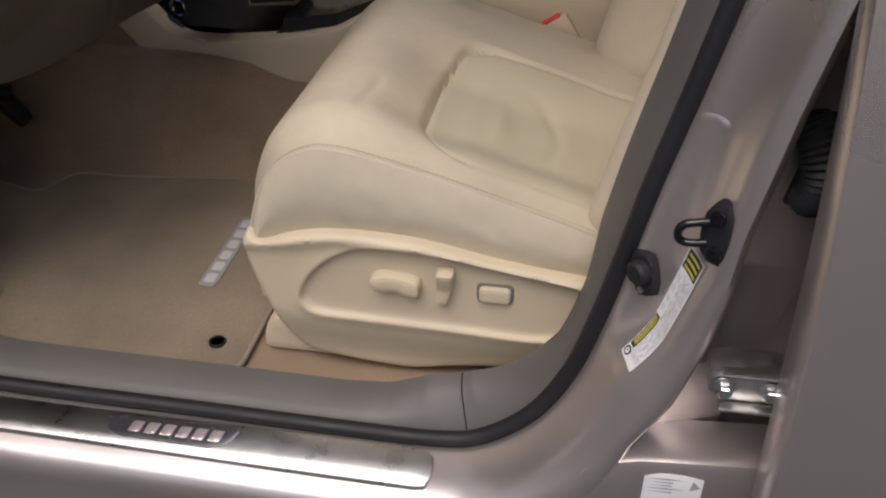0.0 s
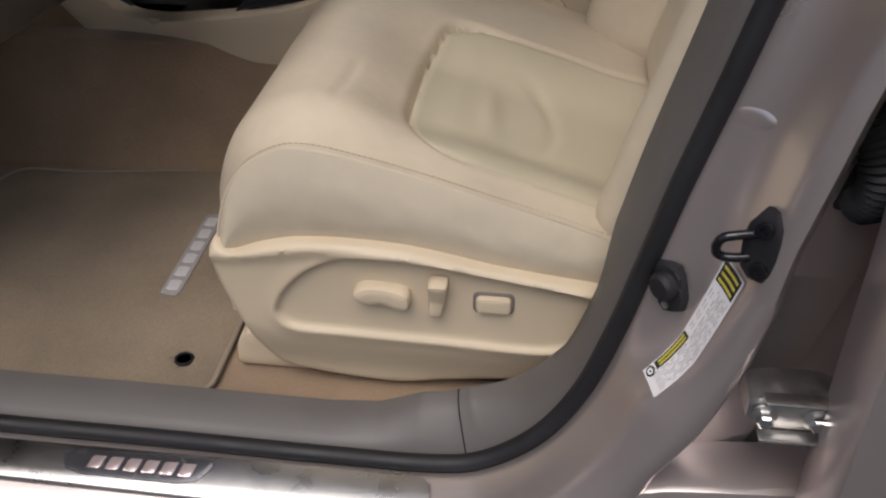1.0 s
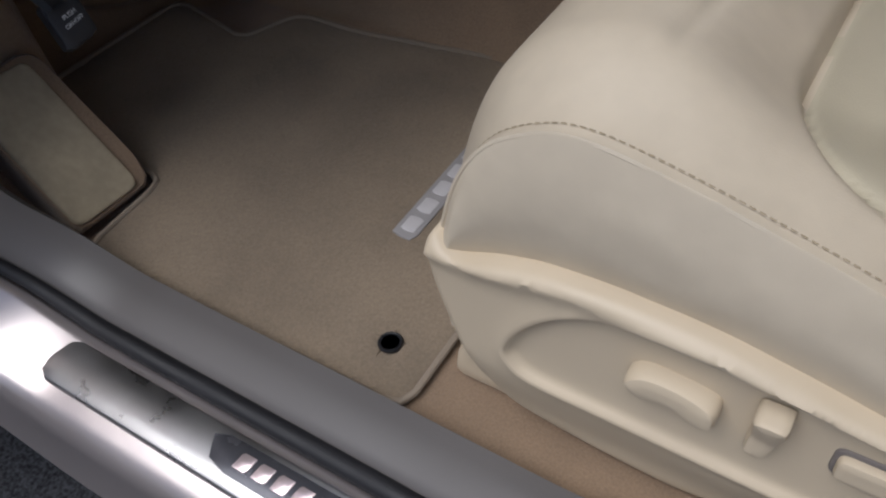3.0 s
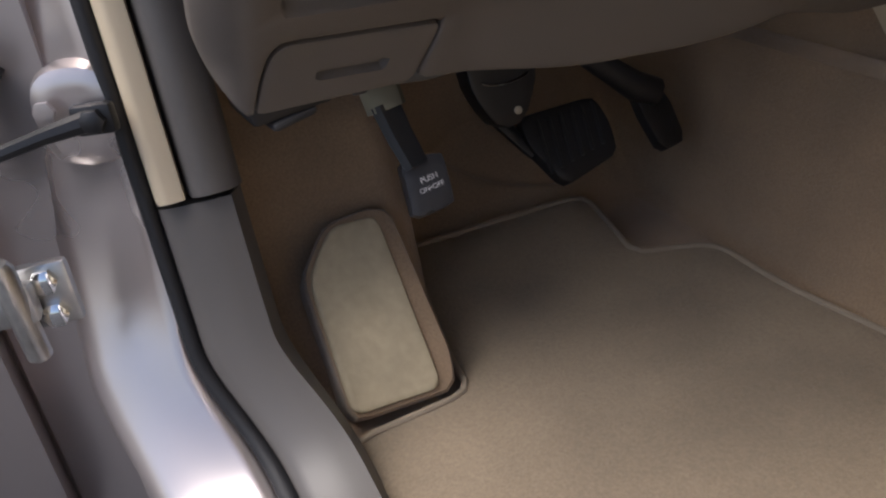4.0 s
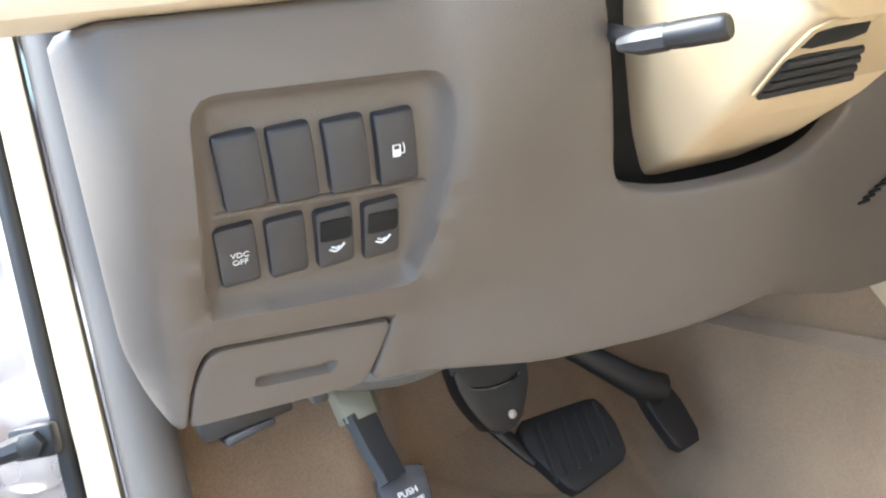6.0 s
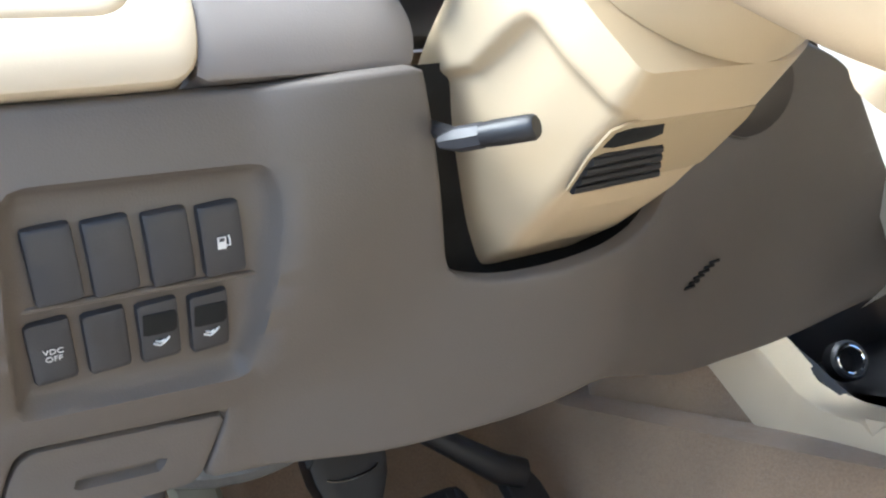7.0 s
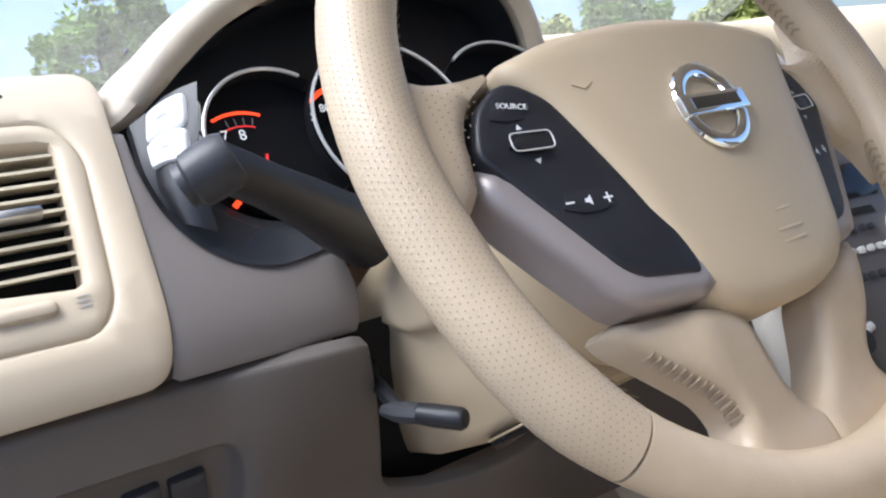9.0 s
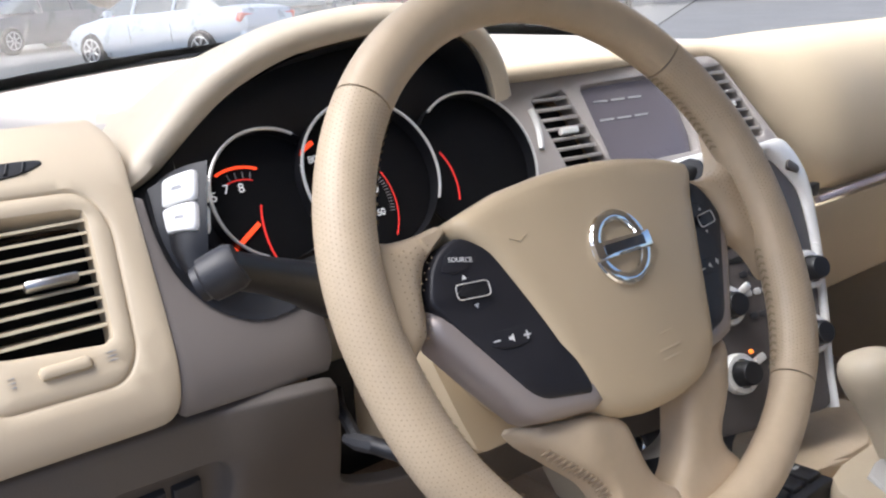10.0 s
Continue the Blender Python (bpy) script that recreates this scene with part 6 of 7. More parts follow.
RP = rounded([(0.139, 0.0), (0.220, -0.004), (0.219, 0.158), (0.176, 0.160), (0.142, 0.123)], [0.012, 0.012, 0.010, 0.010, 0.02])
sheet("pad", RP, lambda u, v, d: rest_map(u, v, d + 0.004), paint("worn_beige_rubber", (0.40, 0.335, 0.225), 0.75, grain=(900, 0.2), vary=(18, 0.12), fine=(120, 0.06)), rest, "cream ribbed rubber pad", depth=0.008, rnd=0.003, step=0.0045, edge=0.005, field=lambda q: 0.0004 * np.sin(q[:, 0] / 0.0095 * 2 * math.pi))
# carpet over the wheel arch, and the fold in the toe board
rows = []
for y in np.linspace(0.085, 0.42, 36):
    rows.append([(-0.478 - 0.10 * ease(z, 0.54, 0.75) - 0.20 * ease(y, 0.230 + 0.1 * (0.6 - z), 0.34) + 0.008 * noise.noise((y * 9, z * 7, 0)) + 0.07 * ease(0.50 - z, 0.0, 0.12) * (1 - ease(y, 0.18, 0.23)), y, z) for z in np.linspace(0.36, 0.84, 24)])
tagged(loft("arch_carpet", thick(rows, (-0.02, 0, 0)), CARPET, closed=True, caps=True), "beige carpet over the wheel arch of the footwell", "carpet", kind="structure")
rows = []
for y in np.linspace(0.10, 0.80, 30):
    rows.append([(-0.66, y, 0.44), (-0.72, y, 0.50 + 0.01 * noise.noise((y * 8, 1, 0))), (-0.76 + 0.02 * noise.noise((y * 6, 3, 1)), y, 0.60), (-0.78, y, 0.75), (-0.72, y, 0.92)])
tagged(loft("toe_board", thick(rows, (-0.02, 0, 0)), CARPET, closed=True, caps=True), "beige carpeted toe board", "carpet", kind="structure")

# ---- dash top, centre and passenger side ----
top = paint("grey_dash_top", (0.50, 0.46, 0.42), 0.5, grain=(900, 0.12), vary=(6, 0.05))


def screen_foot(y):
    """Height of the foot of the windscreen, which bows up in the middle."""
    return 1.048 + 0.050 * (1 - ((y - 0.88) / 0.75) ** 2)


def top_z(x, y):
    return 1.072 - 0.02 * ease(-x, 0.42, 0.60) + (screen_foot(y) - 1.057) * ease(-x, 0.55, 1.0)


rows = []
for y in np.linspace(0.03, 1.75, 44):
    row = []
    front = -0.345 if y < 0.24 else -0.47 if y < 0.66 else -0.43
    for k in (0.0, 0.03, 0.10, 0.2, 0.32, 0.46, 0.62, 0.8, 1.0):
        x = front + (-0.99 - 0.09 * (1 - ((y - 0.88) / 0.87) ** 2) - front) * k
        row.append((x, y, top_z(x, y) - (0.012 if k == 0 else 0.003 if k < 0.05 else 0)))
    rows.append(row)
loft("dash_top", thick(rows, (0, 0, -0.02)), top, dash, "pale grey-beige dash top under the windscreen", closed=True, caps=True)
sheet("demist_grille", cat([(0.118, s_of(1.0545)), (0.150, s_of(1.0530)), (0.178, s_of(1.0550)), (0.192, s_of(1.0600)), (0.165, s_of(1.0610)), (0.128, s_of(1.0600))], 5), lambda u, v, d: up_map(u, v, d + 0.0052), BLACK, dash, "black side demist grille", depth=0.002, rnd=0.0006, step=0.02, edge=0.004)
for k in range(6):
    tube("grille_slat", [up_map(0.124 + 0.0105 * k, s_of(1.0547), 0.0058), up_map(0.128 + 0.0105 * k, s_of(1.0598), 0.0058)], 0.0009, RUBBER, dash, seg=5)

# centre fascia: across y, down the slope v
FM = basis((-0.396, 0.80, 1.051), (0.1, 0.995, 0), (0.86, -0.086, 0.50))


def fascia_map(u, v, d):
    return (FM @ Vector((u, v, d)))[:]


def fuv(p):
    q = FM.inverted() @ Vector(p)
    return (q.x, q.y)


SCR = rounded([fuv((-0.396, 0.803, 1.050)), fuv((-0.385, 0.955, 1.052)), fuv((-0.328, 0.95, 0.962)), fuv((-0.341, 0.808, 0.960))], 0.004)
VL = rounded([fuv((-0.398, 0.728, 1.043)), fuv((-0.397, 0.778, 1.048)), fuv((-0.343, 0.802, 0.962)), fuv((-0.351, 0.742, 0.966))], 0.003)
VR = rounded([fuv((-0.380, 0.99, 1.052)), fuv((-0.374, 1.05, 1.054)), fuv((-0.318, 1.076, 0.966)), fuv((-0.32, 1.01, 0.958))], 0.003)
FAS = rounded([fuv((-0.412, 0.66, 1.066)), fuv((-0.382, 1.045, 1.070)), fuv((-0.303, 1.105, 0.944)), fuv((-0.32, 0.66, 0.93))], [0.005, 0.02, 0.02, 0.01])
FASC = paint("silver_taupe_fascia", (0.36, 0.33, 0.31), 0.42, metal=0.15, vary=(12, 0.04))
fas = sheet("centre_fascia", FAS, fascia_map, FASC, dash, "silver-taupe centre fascia", depth=0.02, rnd=0.004, step=0.02, edge=0.008, holes=[SCR[::-1], VL[::-1], VR[::-1]])
# faint grey glow stands in for the pale reflection on the display glass
SCREENM = glow("display_reflection_glow", (0.11, 0.10, 0.115), 0.25)
SCREENM.node_tree.nodes["Principled BSDF"].inputs["Roughness"].default_value = 0.16
tube("bright_edge", [fascia_map(u, v, 0.001) for u, v in cat([(-0.0795, -0.022), (-0.0775, -0.034), (-0.0780, -0.050), (-0.0825, -0.070)], 5, False)], 0.0036, SILVER, fas, "bright silver edge beside the gauges", seg=10)
scr = sheet("display", SCR, lambda u, v, d: fascia_map(u, v, d - 0.010), SCREENM, fas, "display screen with a faint glow for its reflection", depth=0.004, rnd=0.001, step=0.03)
for k in range(6):
    u, v = 0.035 + 0.028 * (k % 3), -0.02 - 0.024 * (k // 3)
    block("display_bar", FM @ pose(u, v, -0.0095), (0.022, 0.0025, 0.0006), GREYINK, scr, "", 0)


def vent_slats(poly, n, name):
    c = [np.array(fuv_) for fuv_ in poly]
    p = np.array(poly)
    v0, v1 = p[:, 1].min(), p[:, 1].max()
    v_ = sheet(name, poly, lambda u, v, d: fascia_map(u, v, d - 0.028), HOLE, fas, "air outlet with pale slats", depth=0.002, rnd=0.0005, step=0.03)
    for k in range(n):
        v = v0 + (v1 - v0) * (k + 0.5) / n
        xs = []
        for a, b in zip(p, np.roll(p, -1, 0)):
            if (a[1] - v) * (b[1] - v) <= 0 and abs(a[1] - b[1]) > 1e-9:
                xs.append(a[0] + (b[0] - a[0]) * (v - a[1]) / (b[1] - a[1]))
        if len(xs) > 1:
            block("slat", FM @ pose((min(xs) + max(xs)) / 2, v, -0.008, 18, 0, 0), (max(xs) - min(xs), 0.0042, 0.014), FASC, v_, "", 0.0008, 1)
    block("tab", FM @ pose(p[:, 0].mean(), (v0 + v1) / 2, -0.001), (0.026, 0.008, 0.008), SILVER, v_, "silver tab", 0.002)
    return v_


vent_slats(VL, 8, "centre_vent")
vent_slats(VR, 8, "centre_vent")
# padded cream roll above the fascia, running on to the passenger side
rows = []
for y in np.r_[np.linspace(0.645, 1.04, 16), np.linspace(1.07, 1.72, 18)]:
    k = ease(y, 1.03, 1.20)
    a = [(-0.44, 1.082), (-0.415, 1.085), (-0.398, 1.082), (-0.392, 1.074), (-0.396, 1.066), (-0.42, 1.06), (-0.44, 1.06)]
    b = [(-0.44, 1.086), (-0.38, 1.090), (-0.32, 1.070), (-0.285, 1.02), (-0.268, 0.95), (-0.268, 0.90), (-0.30, 0.868)]
    rows.append([(p[0] * (1 - k) + q[0] * k - 0.02 * (y - 0.85) * (y < 1.0) * 0, y, p[1] * (1 - k) + q[1] * k) for p, q in zip(a, b)])
rows = [list(map(tuple, cat(r, 5, False))) for r in rows]
loft("padded_roll", rows, CREAM, dash, "cream padded dash roll", sharp=60)
# lower passenger side with the glove box
sheet("glove_box", rounded([(1.02, 0.70), (1.70, 0.70), (1.70, 0.862), (1.08, 0.862)], 0.02), lambda u, v, d: (-0.272 - 0.25 * (0.86 - v) + d, u, v), CREAM, dash, "cream glove box lid", depth=0.04, rnd=0.006, step=0.04)
block("side_vent_knob", pose(-0.272, 1.118, 0.888, 0, 0, 0), (0.012, 0.026, 0.018), BLACK, dash, "black knob", 0.003)
tube("trim_line", [(-0.268, 1.13, 0.872), (-0.262, 1.4, 0.880), (-0.262, 1.7, 0.884)], 0.005, paint("lilac_silver_trim", (0.42, 0.38, 0.44), 0.3, metal=0.5), dash, "thin silver trim line", seg=8)

# centre stack
SM2 = basis((-0.150, 0.835, 0.835), (0.25, 0.97, 0), (0.86, -0.22, 0.42))


def suv(p):
    q = SM2.inverted() @ Vector(p)
    return (q.x, q.y)


def stack_map(u, v, d):
    return (SM2 @ Vector((u, v, d - 1.2 * u * u)))[:]


STK = paint("dark_taupe_panel", (0.085, 0.075, 0.072), 0.4, vary=(15, 0.06))
stack = sheet("control_panel", rounded([(-0.086, 0.152), (0.062, 0.152), (0.084, 0.118), (0.084, 0.070), (0.076, 0.010), (0.054, -0.080), (0.046, -0.122), (-0.112, -0.122), (-0.106, -0.092), (-0.086, -0.02), (-0.078, 0.080)], 0.012)[::-1], stack_map, STK, dash, "dark taupe centre stack with audio and climate controls", depth=0.05, rnd=0.004, step=0.02, edge=0.008)
BRIGHT = paint("bright_silver_trim", (0.80, 0.79, 0.77), 0.30, metal=0.25, vary=(20, 0.03))


def rail(inner, outer, material, label):
    """A moulded rail between two edges on the stack, rounded across and turned back at its rim."""
    a, b = cat(inner, 6, False), cat(outer, 6, False)
    rows = []
    for p, q in zip(a, b):
        rows.append([stack_map(p[0] + (q[0] - p[0]) * k, p[1] + (q[1] - p[1]) * k, h) for k, h in ((0, -0.006), (0.04, 0.002), (0.2, 0.006), (0.5, 0.0075), (0.8, 0.005), (0.97, -0.001), (1.0, -0.010), (0.9, -0.030))])
    return loft("stack_rail", rows, material, stack, label, sharp=50)


rail([(-0.074, 0.158), (-0.077, 0.07), (-0.086, -0.02), (-0.104, -0.0985), (-0.113, -0.114), (-0.140, -0.121)], [(-0.100, 0.165), (-0.115, 0.07), (-0.125, -0.016), (-0.138, -0.094), (-0.147, -0.112), (-0.172, -0.126)], paint("cream_silver_trim", (0.50, 0.475, 0.43), 0.42, metal=0.15, vary=(20, 0.03)), "cream-silver rail between stack and knee panel")
rail([(0.041, 0.160), (0.060, 0.138), (0.080, 0.1095), (0.082, 0.077), (0.079, 0.046), (0.072, 0.010), (0.062, -0.03), (0.050, -0.08), (0.043, -0.122)], [(0.042, 0.172), (0.0815, 0.174), (0.1015, 0.146), (0.1045, 0.115), (0.096, 0.056), (0.084, 0.010), (0.074, -0.03), (0.059, -0.08), (0.051, -0.122)], BRIGHT, "bright silver rail with a broad shoulder")
rail([(-0.082, 0.150), (-0.03, 0.152), (0.045, 0.158)], [(-0.088, 0.166), (-0.03, 0.170), (0.045, 0.172)], BRIGHT, "bright silver band over the stack")
oval = sheet("oval_key", rounded([(0.064, 0.138), (0.082, 0.130), (0.088, 0.138), (0.070, 0.150)], 0.006), lambda u, v, d: stack_map(u, v, d + 0.0085), STK, stack, "dark oval key", depth=0.004, rnd=0.002, step=0.01, edge=0.003)
sheet("clock_panel", rounded([(0.024, 0.106), (0.056, 0.108), (0.050, 0.134), (0.026, 0.136)], 0.004), lambda u, v, d: stack_map(u, v, d + 0.003), BRIGHT, stack, "silver framed key block", depth=0.006, rnd=0.002, step=0.02, holes=[rect(0.037, 0.121, 0.012, 0.012, 0.002)[::-1]])
lathe("warning_lamp", [(0.0022, 0), (0.0022, 0.0025), (0.0, 0.003)], SM2 @ pose(-0.042, -0.0447, -0.002), glow("lit_amber_lamp", (1.0, 0.25, 0.03), 1.2), stack, "small lit amber lamp", seg=10)
for u, v, tu, tv in ((-0.0575, 0.006, 1, 0.5), (-0.062, -0.064, 1, 0.35), (0.059, 0.0250, -1, -0.4), (0.040, -0.042, -1, -0.4)):
    m = SM2 @ pose(u, v, 0.0 - 1.2 * u * u)
    kb = lathe("knob_ring", [(0.0150, -0.002), (0.0212, 0.0), (0.0212, 0.006), (0.0195, 0.009), (0.0150, 0.0095), (0.0140, 0.004)], m, BRIGHT, stack, "bright silver knob ring", seg=28)
    lathe("knob", [(0.0132, 0.002), (0.0124, 0.022), (0.0110, 0.0242), (0.0, 0.0245)], m, BLACK, kb, "black rotary knob", seg=24)
    n = math.hypot(tu, tv)
    block("ring_arm", m @ pose(tu / n * 0.030, tv / n * 0.030, 0.004, 0, 0, math.degrees(math.atan2(tv, tu))), (0.016, 0.009, 0.006), BRIGHT, kb, "silver arm of the ring", 0.003)
sheet("disc_slot", rect(-0.006, 0.050, 0.10, 0.007, 0.002), lambda u, v, d: stack_map(u, v, d + 0.0012), HOLE, stack, "dark disc slot", depth=0.001, rnd=0.0004, step=0.03)
sheet("display_strip", rect(-0.004, 0.080, 0.13, 0.034, 0.004), lambda u, v, d: stack_map(u, v, d + 0.001), GLOSS, stack, "black display strip", depth=0.001, rnd=0.0004, step=0.03)
for r_ in range(3):
    for k in range(5):
        sheet("key", rect(-0.027 + 0.0115 * k, 0.034 - (0.0, 0.020, 0.044)[r_], 0.009, 0.007, 0.0015), lambda u, v, d: stack_map(u, v, d + 0.002), SILVER if r_ == 1 else BUTTON, stack, "", depth=0.003, rnd=0.0008, step=0.02, edge=0.004)

# ---- centre console ----
console = thing("centre_console", (0.1, 0.83, 0.42), "cream centre console with a black tray and gear gate", "console")
YS = 0.632


def console_y(u):
    return YS + 0.045 * ease(-u, 0.0, 0.30) + 0.135 * ease(u, 0.045, 0.14)


sheet("side_wall", rounded([(-0.40, 0.668), (-0.372, 0.645), (-0.318, 0.570), (-0.292, 0.545), (-0.20, 0.549), (0.75, 0.560), (0.75, 0.69), (0.12, 0.677), (0.03, 0.648), (-0.10, 0.622), (-0.19, 0.606), (-0.240, 0.606), (-0.268, 0.618), (-0.30, 0.66), (-0.36, 0.70)], [0.01, 0.02, 0.02, 0.02, 0.02, 0.01, 0.02, 0.05, 0.05, 0.03, 0.02, 0.015, 0.015, 0.01, 0.01]),
      lambda u, v, d: (u, console_y(u) - d - 0.10 * (v - 0.66), v), CREAM, console, "cream console side", depth=0.03, rnd=0.008, step=0.02)
sheet("carpet_side", rounded([(-0.55, 0.36), (0.75, 0.36), (0.75, 0.575), (-0.28, 0.570), (-0.36, 0.66), (-0.55, 0.70)], 0.01), lambda u, v, d: (u, console_y(u) + 0.006 - d - 0.08 * (v - 0.66), v), CARPET, console, "carpeted lower side", depth=0.02, rnd=0.004, step=0.03)
loft("tray", thick([[(-0.42, 0.70, 0.583), (-0.42, 1.02, 0.583)], [(-0.20, 0.69, 0.583), (-0.20, 1.02, 0.583)], [(-0.10, 0.665, 0.60), (-0.10, 1.02, 0.60)], [(-0.04, 0.665, 0.655), (-0.04, 1.02, 0.655)]], (0, 0, -0.03)), BLACK, console, "black storage tray", closed=True, caps=True)
sheet("tray_wall", rounded([(-0.32, 0.57), (-0.06, 0.57), (-0.03, 0.63), (-0.19, 0.600), (-0.24, 0.600), (-0.30, 0.65), (-0.32, 0.66)], 0.01), lambda u, v, d: (u, console_y(u) + 0.034 - d, v), BLACK, console, "black tray side", depth=0.01, rnd=0.003, step=0.03)
loft("tray_back", thick([[(-0.41, 0.70, 0.56), (-0.41, 1.02, 0.56)], [(-0.36, 0.70, 0.63), (-0.36, 1.02, 0.63)], [(-0.34, 0.70, 0.73), (-0.34, 1.02, 0.73)]], (-0.02, 0, 0)), BLACK, console, "black back of the tray", closed=True, caps=True)
sm = basis((-0.301, 0.797, 0.6145), (0, 1, 0), (0.9, -0.3, 0.3))
sk = lathe("power_socket", [(0.019, -0.01), (0.019, 0.003), (0.016, 0.006), (0.0125, 0.004), (0.0115, -0.02), (0.0, -0.02)], sm, BLACK, console, "round power socket", seg=28)
tube("socket_ring", [(sm @ Vector((0.0130 * math.cos(a), 0.0130 * math.sin(a), 0.005)))[:] for a in np.linspace(0, 2 * math.pi, 28, endpoint=False)], 0.0013, CHROME, sk, "chrome socket ring", seg=6, closed=True)
# gear gate
gt = loft("console_top", thick([[(-0.05, 0.655, 0.658), (-0.05, 1.0, 0.658)], [(0.04, 0.655, 0.671), (0.04, 1.0, 0.671)], [(0.14, 0.785, 0.683), (0.14, 1.0, 0.683)], [(0.75, 0.785, 0.69), (0.75, 1.0, 0.69)]], (0, 0, -0.02)), GLOSS, console, "gloss black console top", closed=True, caps=True)
sheet("tan_panel", rounded([(-0.175, 0.80), (-0.170, 0.97), (-0.055, 0.97), (-0.060, 0.80)], 0.012)[::-1], lambda u, v, d: (u, v, 0.686 + 0.06 * (u + 0.1) + d), WLEATHER, console, "tan leather panel ahead of the gear gate", depth=0.05, rnd=0.006, step=0.03)
sheet("gate_surround", rect(0.075, 0.875, 0.27, 0.215, 0.06), lambda u, v, d: (u, v, 0.694 + 0.05 * (u - 0.05) + d), CREAM, console, "cream rim round the gear gate", depth=0.03, rnd=0.012, step=0.03)
plate_ = sheet("gate_plate", rect(0.075, 0.875, 0.215, 0.155, 0.045), lambda u, v, d: (u, v, 0.698 + 0.05 * (u - 0.05) + d), SILVER, console, "silver gear gate", depth=0.02, rnd=0.004, step=0.03)
sheet("gate_slot", rect(0.06, 0.850, 0.12, 0.018, 0.006), lambda u, v, d: (u, v, 0.6995 + 0.05 * (u - 0.05) + d), BLACK, plate_, "dark gear slot", depth=0.002, rnd=0.0006, step=0.03)
block("key_panel", pose(-0.088, 0.757, 0.672, 0, -6, 0), (0.080, 0.084, 0.020), BLACK, console, "black seat heater panel", 0.003)
for k in range(3):
    block("heater_key", pose(-0.090, 0.730 + 0.027 * k, 0.682, 0, -6, 0), (0.060, 0.023, 0.010), BLACK, console, "black seat heater key", 0.003)
    block("key_mark", pose(-0.082, 0.730 + 0.027 * k, 0.6882, 0, -6, 0), (0.004, 0.008, 0.0006), GREYINK, console, "", 0)
gear = thing("gear_selector", (-0.035, 0.84, 0.69), "cream leather gear selector knob on a chrome stem", "gear selector")
lathe("stem", [(0.008, -0.03), (0.008, 0.08)], basis((-0.012, 0.845, 0.69), (1, 0, 0), (-0.28, 0, 1)), CHROME, gear, seg=14)
lathe("knob", [(0.010, 0.0), (0.013, 0.014), (0.0165, 0.032), (0.022, 0.050), (0.029, 0.066), (0.0325, 0.078), (0.0335, 0.087), (0.0315, 0.096), (0.026, 0.103), (0.015, 0.107), (0.001, 0.108)], basis((-0.020, 0.845, 0.705), (1, 0, 0), (-0.28, 0, 1)), LEATHER, gear, "cream leather knob", seg=28)

# ---- passenger seat and the shell of the cabin ----
pseat = copy_thing(seat, Matrix.Translation((0.30, 0.45 + 0.90, 0.385)))
pseat.name = "passenger_seat"
pseat["label"] = "cream leather passenger seat beside the console"
LINER = paint("beige_headliner", (0.55, 0.50, 0.43), 0.95, grain=(1200, 0.3), vary=(8, 0.03))
rows = []
for x in np.linspace(-0.19, 2.3, 14):
    rows.append([(x, y, 1.56 - 0.10 * ((y - 0.88) / 0.7) ** 2 - 0.06 * ease(-x, 0.0, 0.25) + 0.03 * ease(x, 0, 0.8)) for y in np.linspace(0.20, 1.56, 14)])
tagged(loft("ceiling", thick(rows, (0, 0, 0.05)), LINER, closed=True, caps=True), "beige cloth headliner of the roof", "ceiling", kind="structure")
rdoor = thing("passenger_door", (0.2, 1.72, 0.35), "cream passenger door panel below its window", "car door")
loft("panel", thick([[(x, 1.72, 0.30), (x, 1.70, 0.62), (x, 1.72, 1.02)] for x in np.linspace(-0.8, 2.2, 8)], (0, 0.12, 0)), CREAM, rdoor, closed=True, caps=True)
rear = thing("rear_bench", (1.9, 0.9, 0.4), "cream rear bench seat", "car seat")
block("bench_cushion", pose(1.55, 0.9, 0.60), (0.55, 1.4, 0.26), LEATHER, rear, "", 0.06, 4)
block("bench_back", pose(1.95, 0.9, 0.95, 0, -18, 0), (0.16, 1.4, 0.75), LEATHER, rear, "", 0.05, 4)
tagged(loft("rear_floor", thick([[(1.35, 0.08, 0.37), (1.35, 1.75, 0.37)], [(2.4, 0.08, 0.45), (2.4, 1.75, 0.45)]], (0, 0, -0.05)), CARPET, closed=True, caps=True), "beige rear carpet", "floor", kind="structure")
tagged(loft("passenger_floor", thick([[(-1.0, 0.81, 0.38), (-1.0, 1.75, 0.38)], [(1.36, 0.81, 0.38), (1.36, 1.75, 0.38)]], (0, 0, -0.05)), CARPET, closed=True, caps=True), "beige carpet of the passenger side", "floor", kind="structure")
tagged(loft("firewall", thick([[(-0.80, 0.06, 0.3), (-0.80, 1.75, 0.3)], [(-0.82, 0.06, 1.03), (-0.82, 1.75, 1.03)]], (-0.05, 0, 0)), CARPET, closed=True, caps=True), "carpeted bulkhead", "wall", kind="structure")
# windscreen with its pillars
GLASS = bpy.data.materials.new("windscreen_glass")
GLASS.use_nodes = True
_n = GLASS.node_tree
_b = _n.nodes["Principled BSDF"]
_b.inputs["Transmission Weight"].default_value, _b.inputs["Roughness"].default_value, _b.inputs["IOR"].default_value = 1.0, 0.0, 1.45
_b.inputs["Base Color"].default_value = (0.96, 0.98, 0.97, 1)
ws = thing("windscreen", (-0.98, 0.88, 1.05), "clear windscreen with a black printed border", "windscreen")
rows = [[(-0.98 + 0.86 * v - 0.10 * (1 - ((y - 0.88) / 0.75) ** 2) * (1 - 0.5 * v), y, screen_foot(y) + (1.505 - screen_foot(y)) * v) for y in np.linspace(0.14, 1.62, 16)] for v in np.linspace(0, 1, 10)]
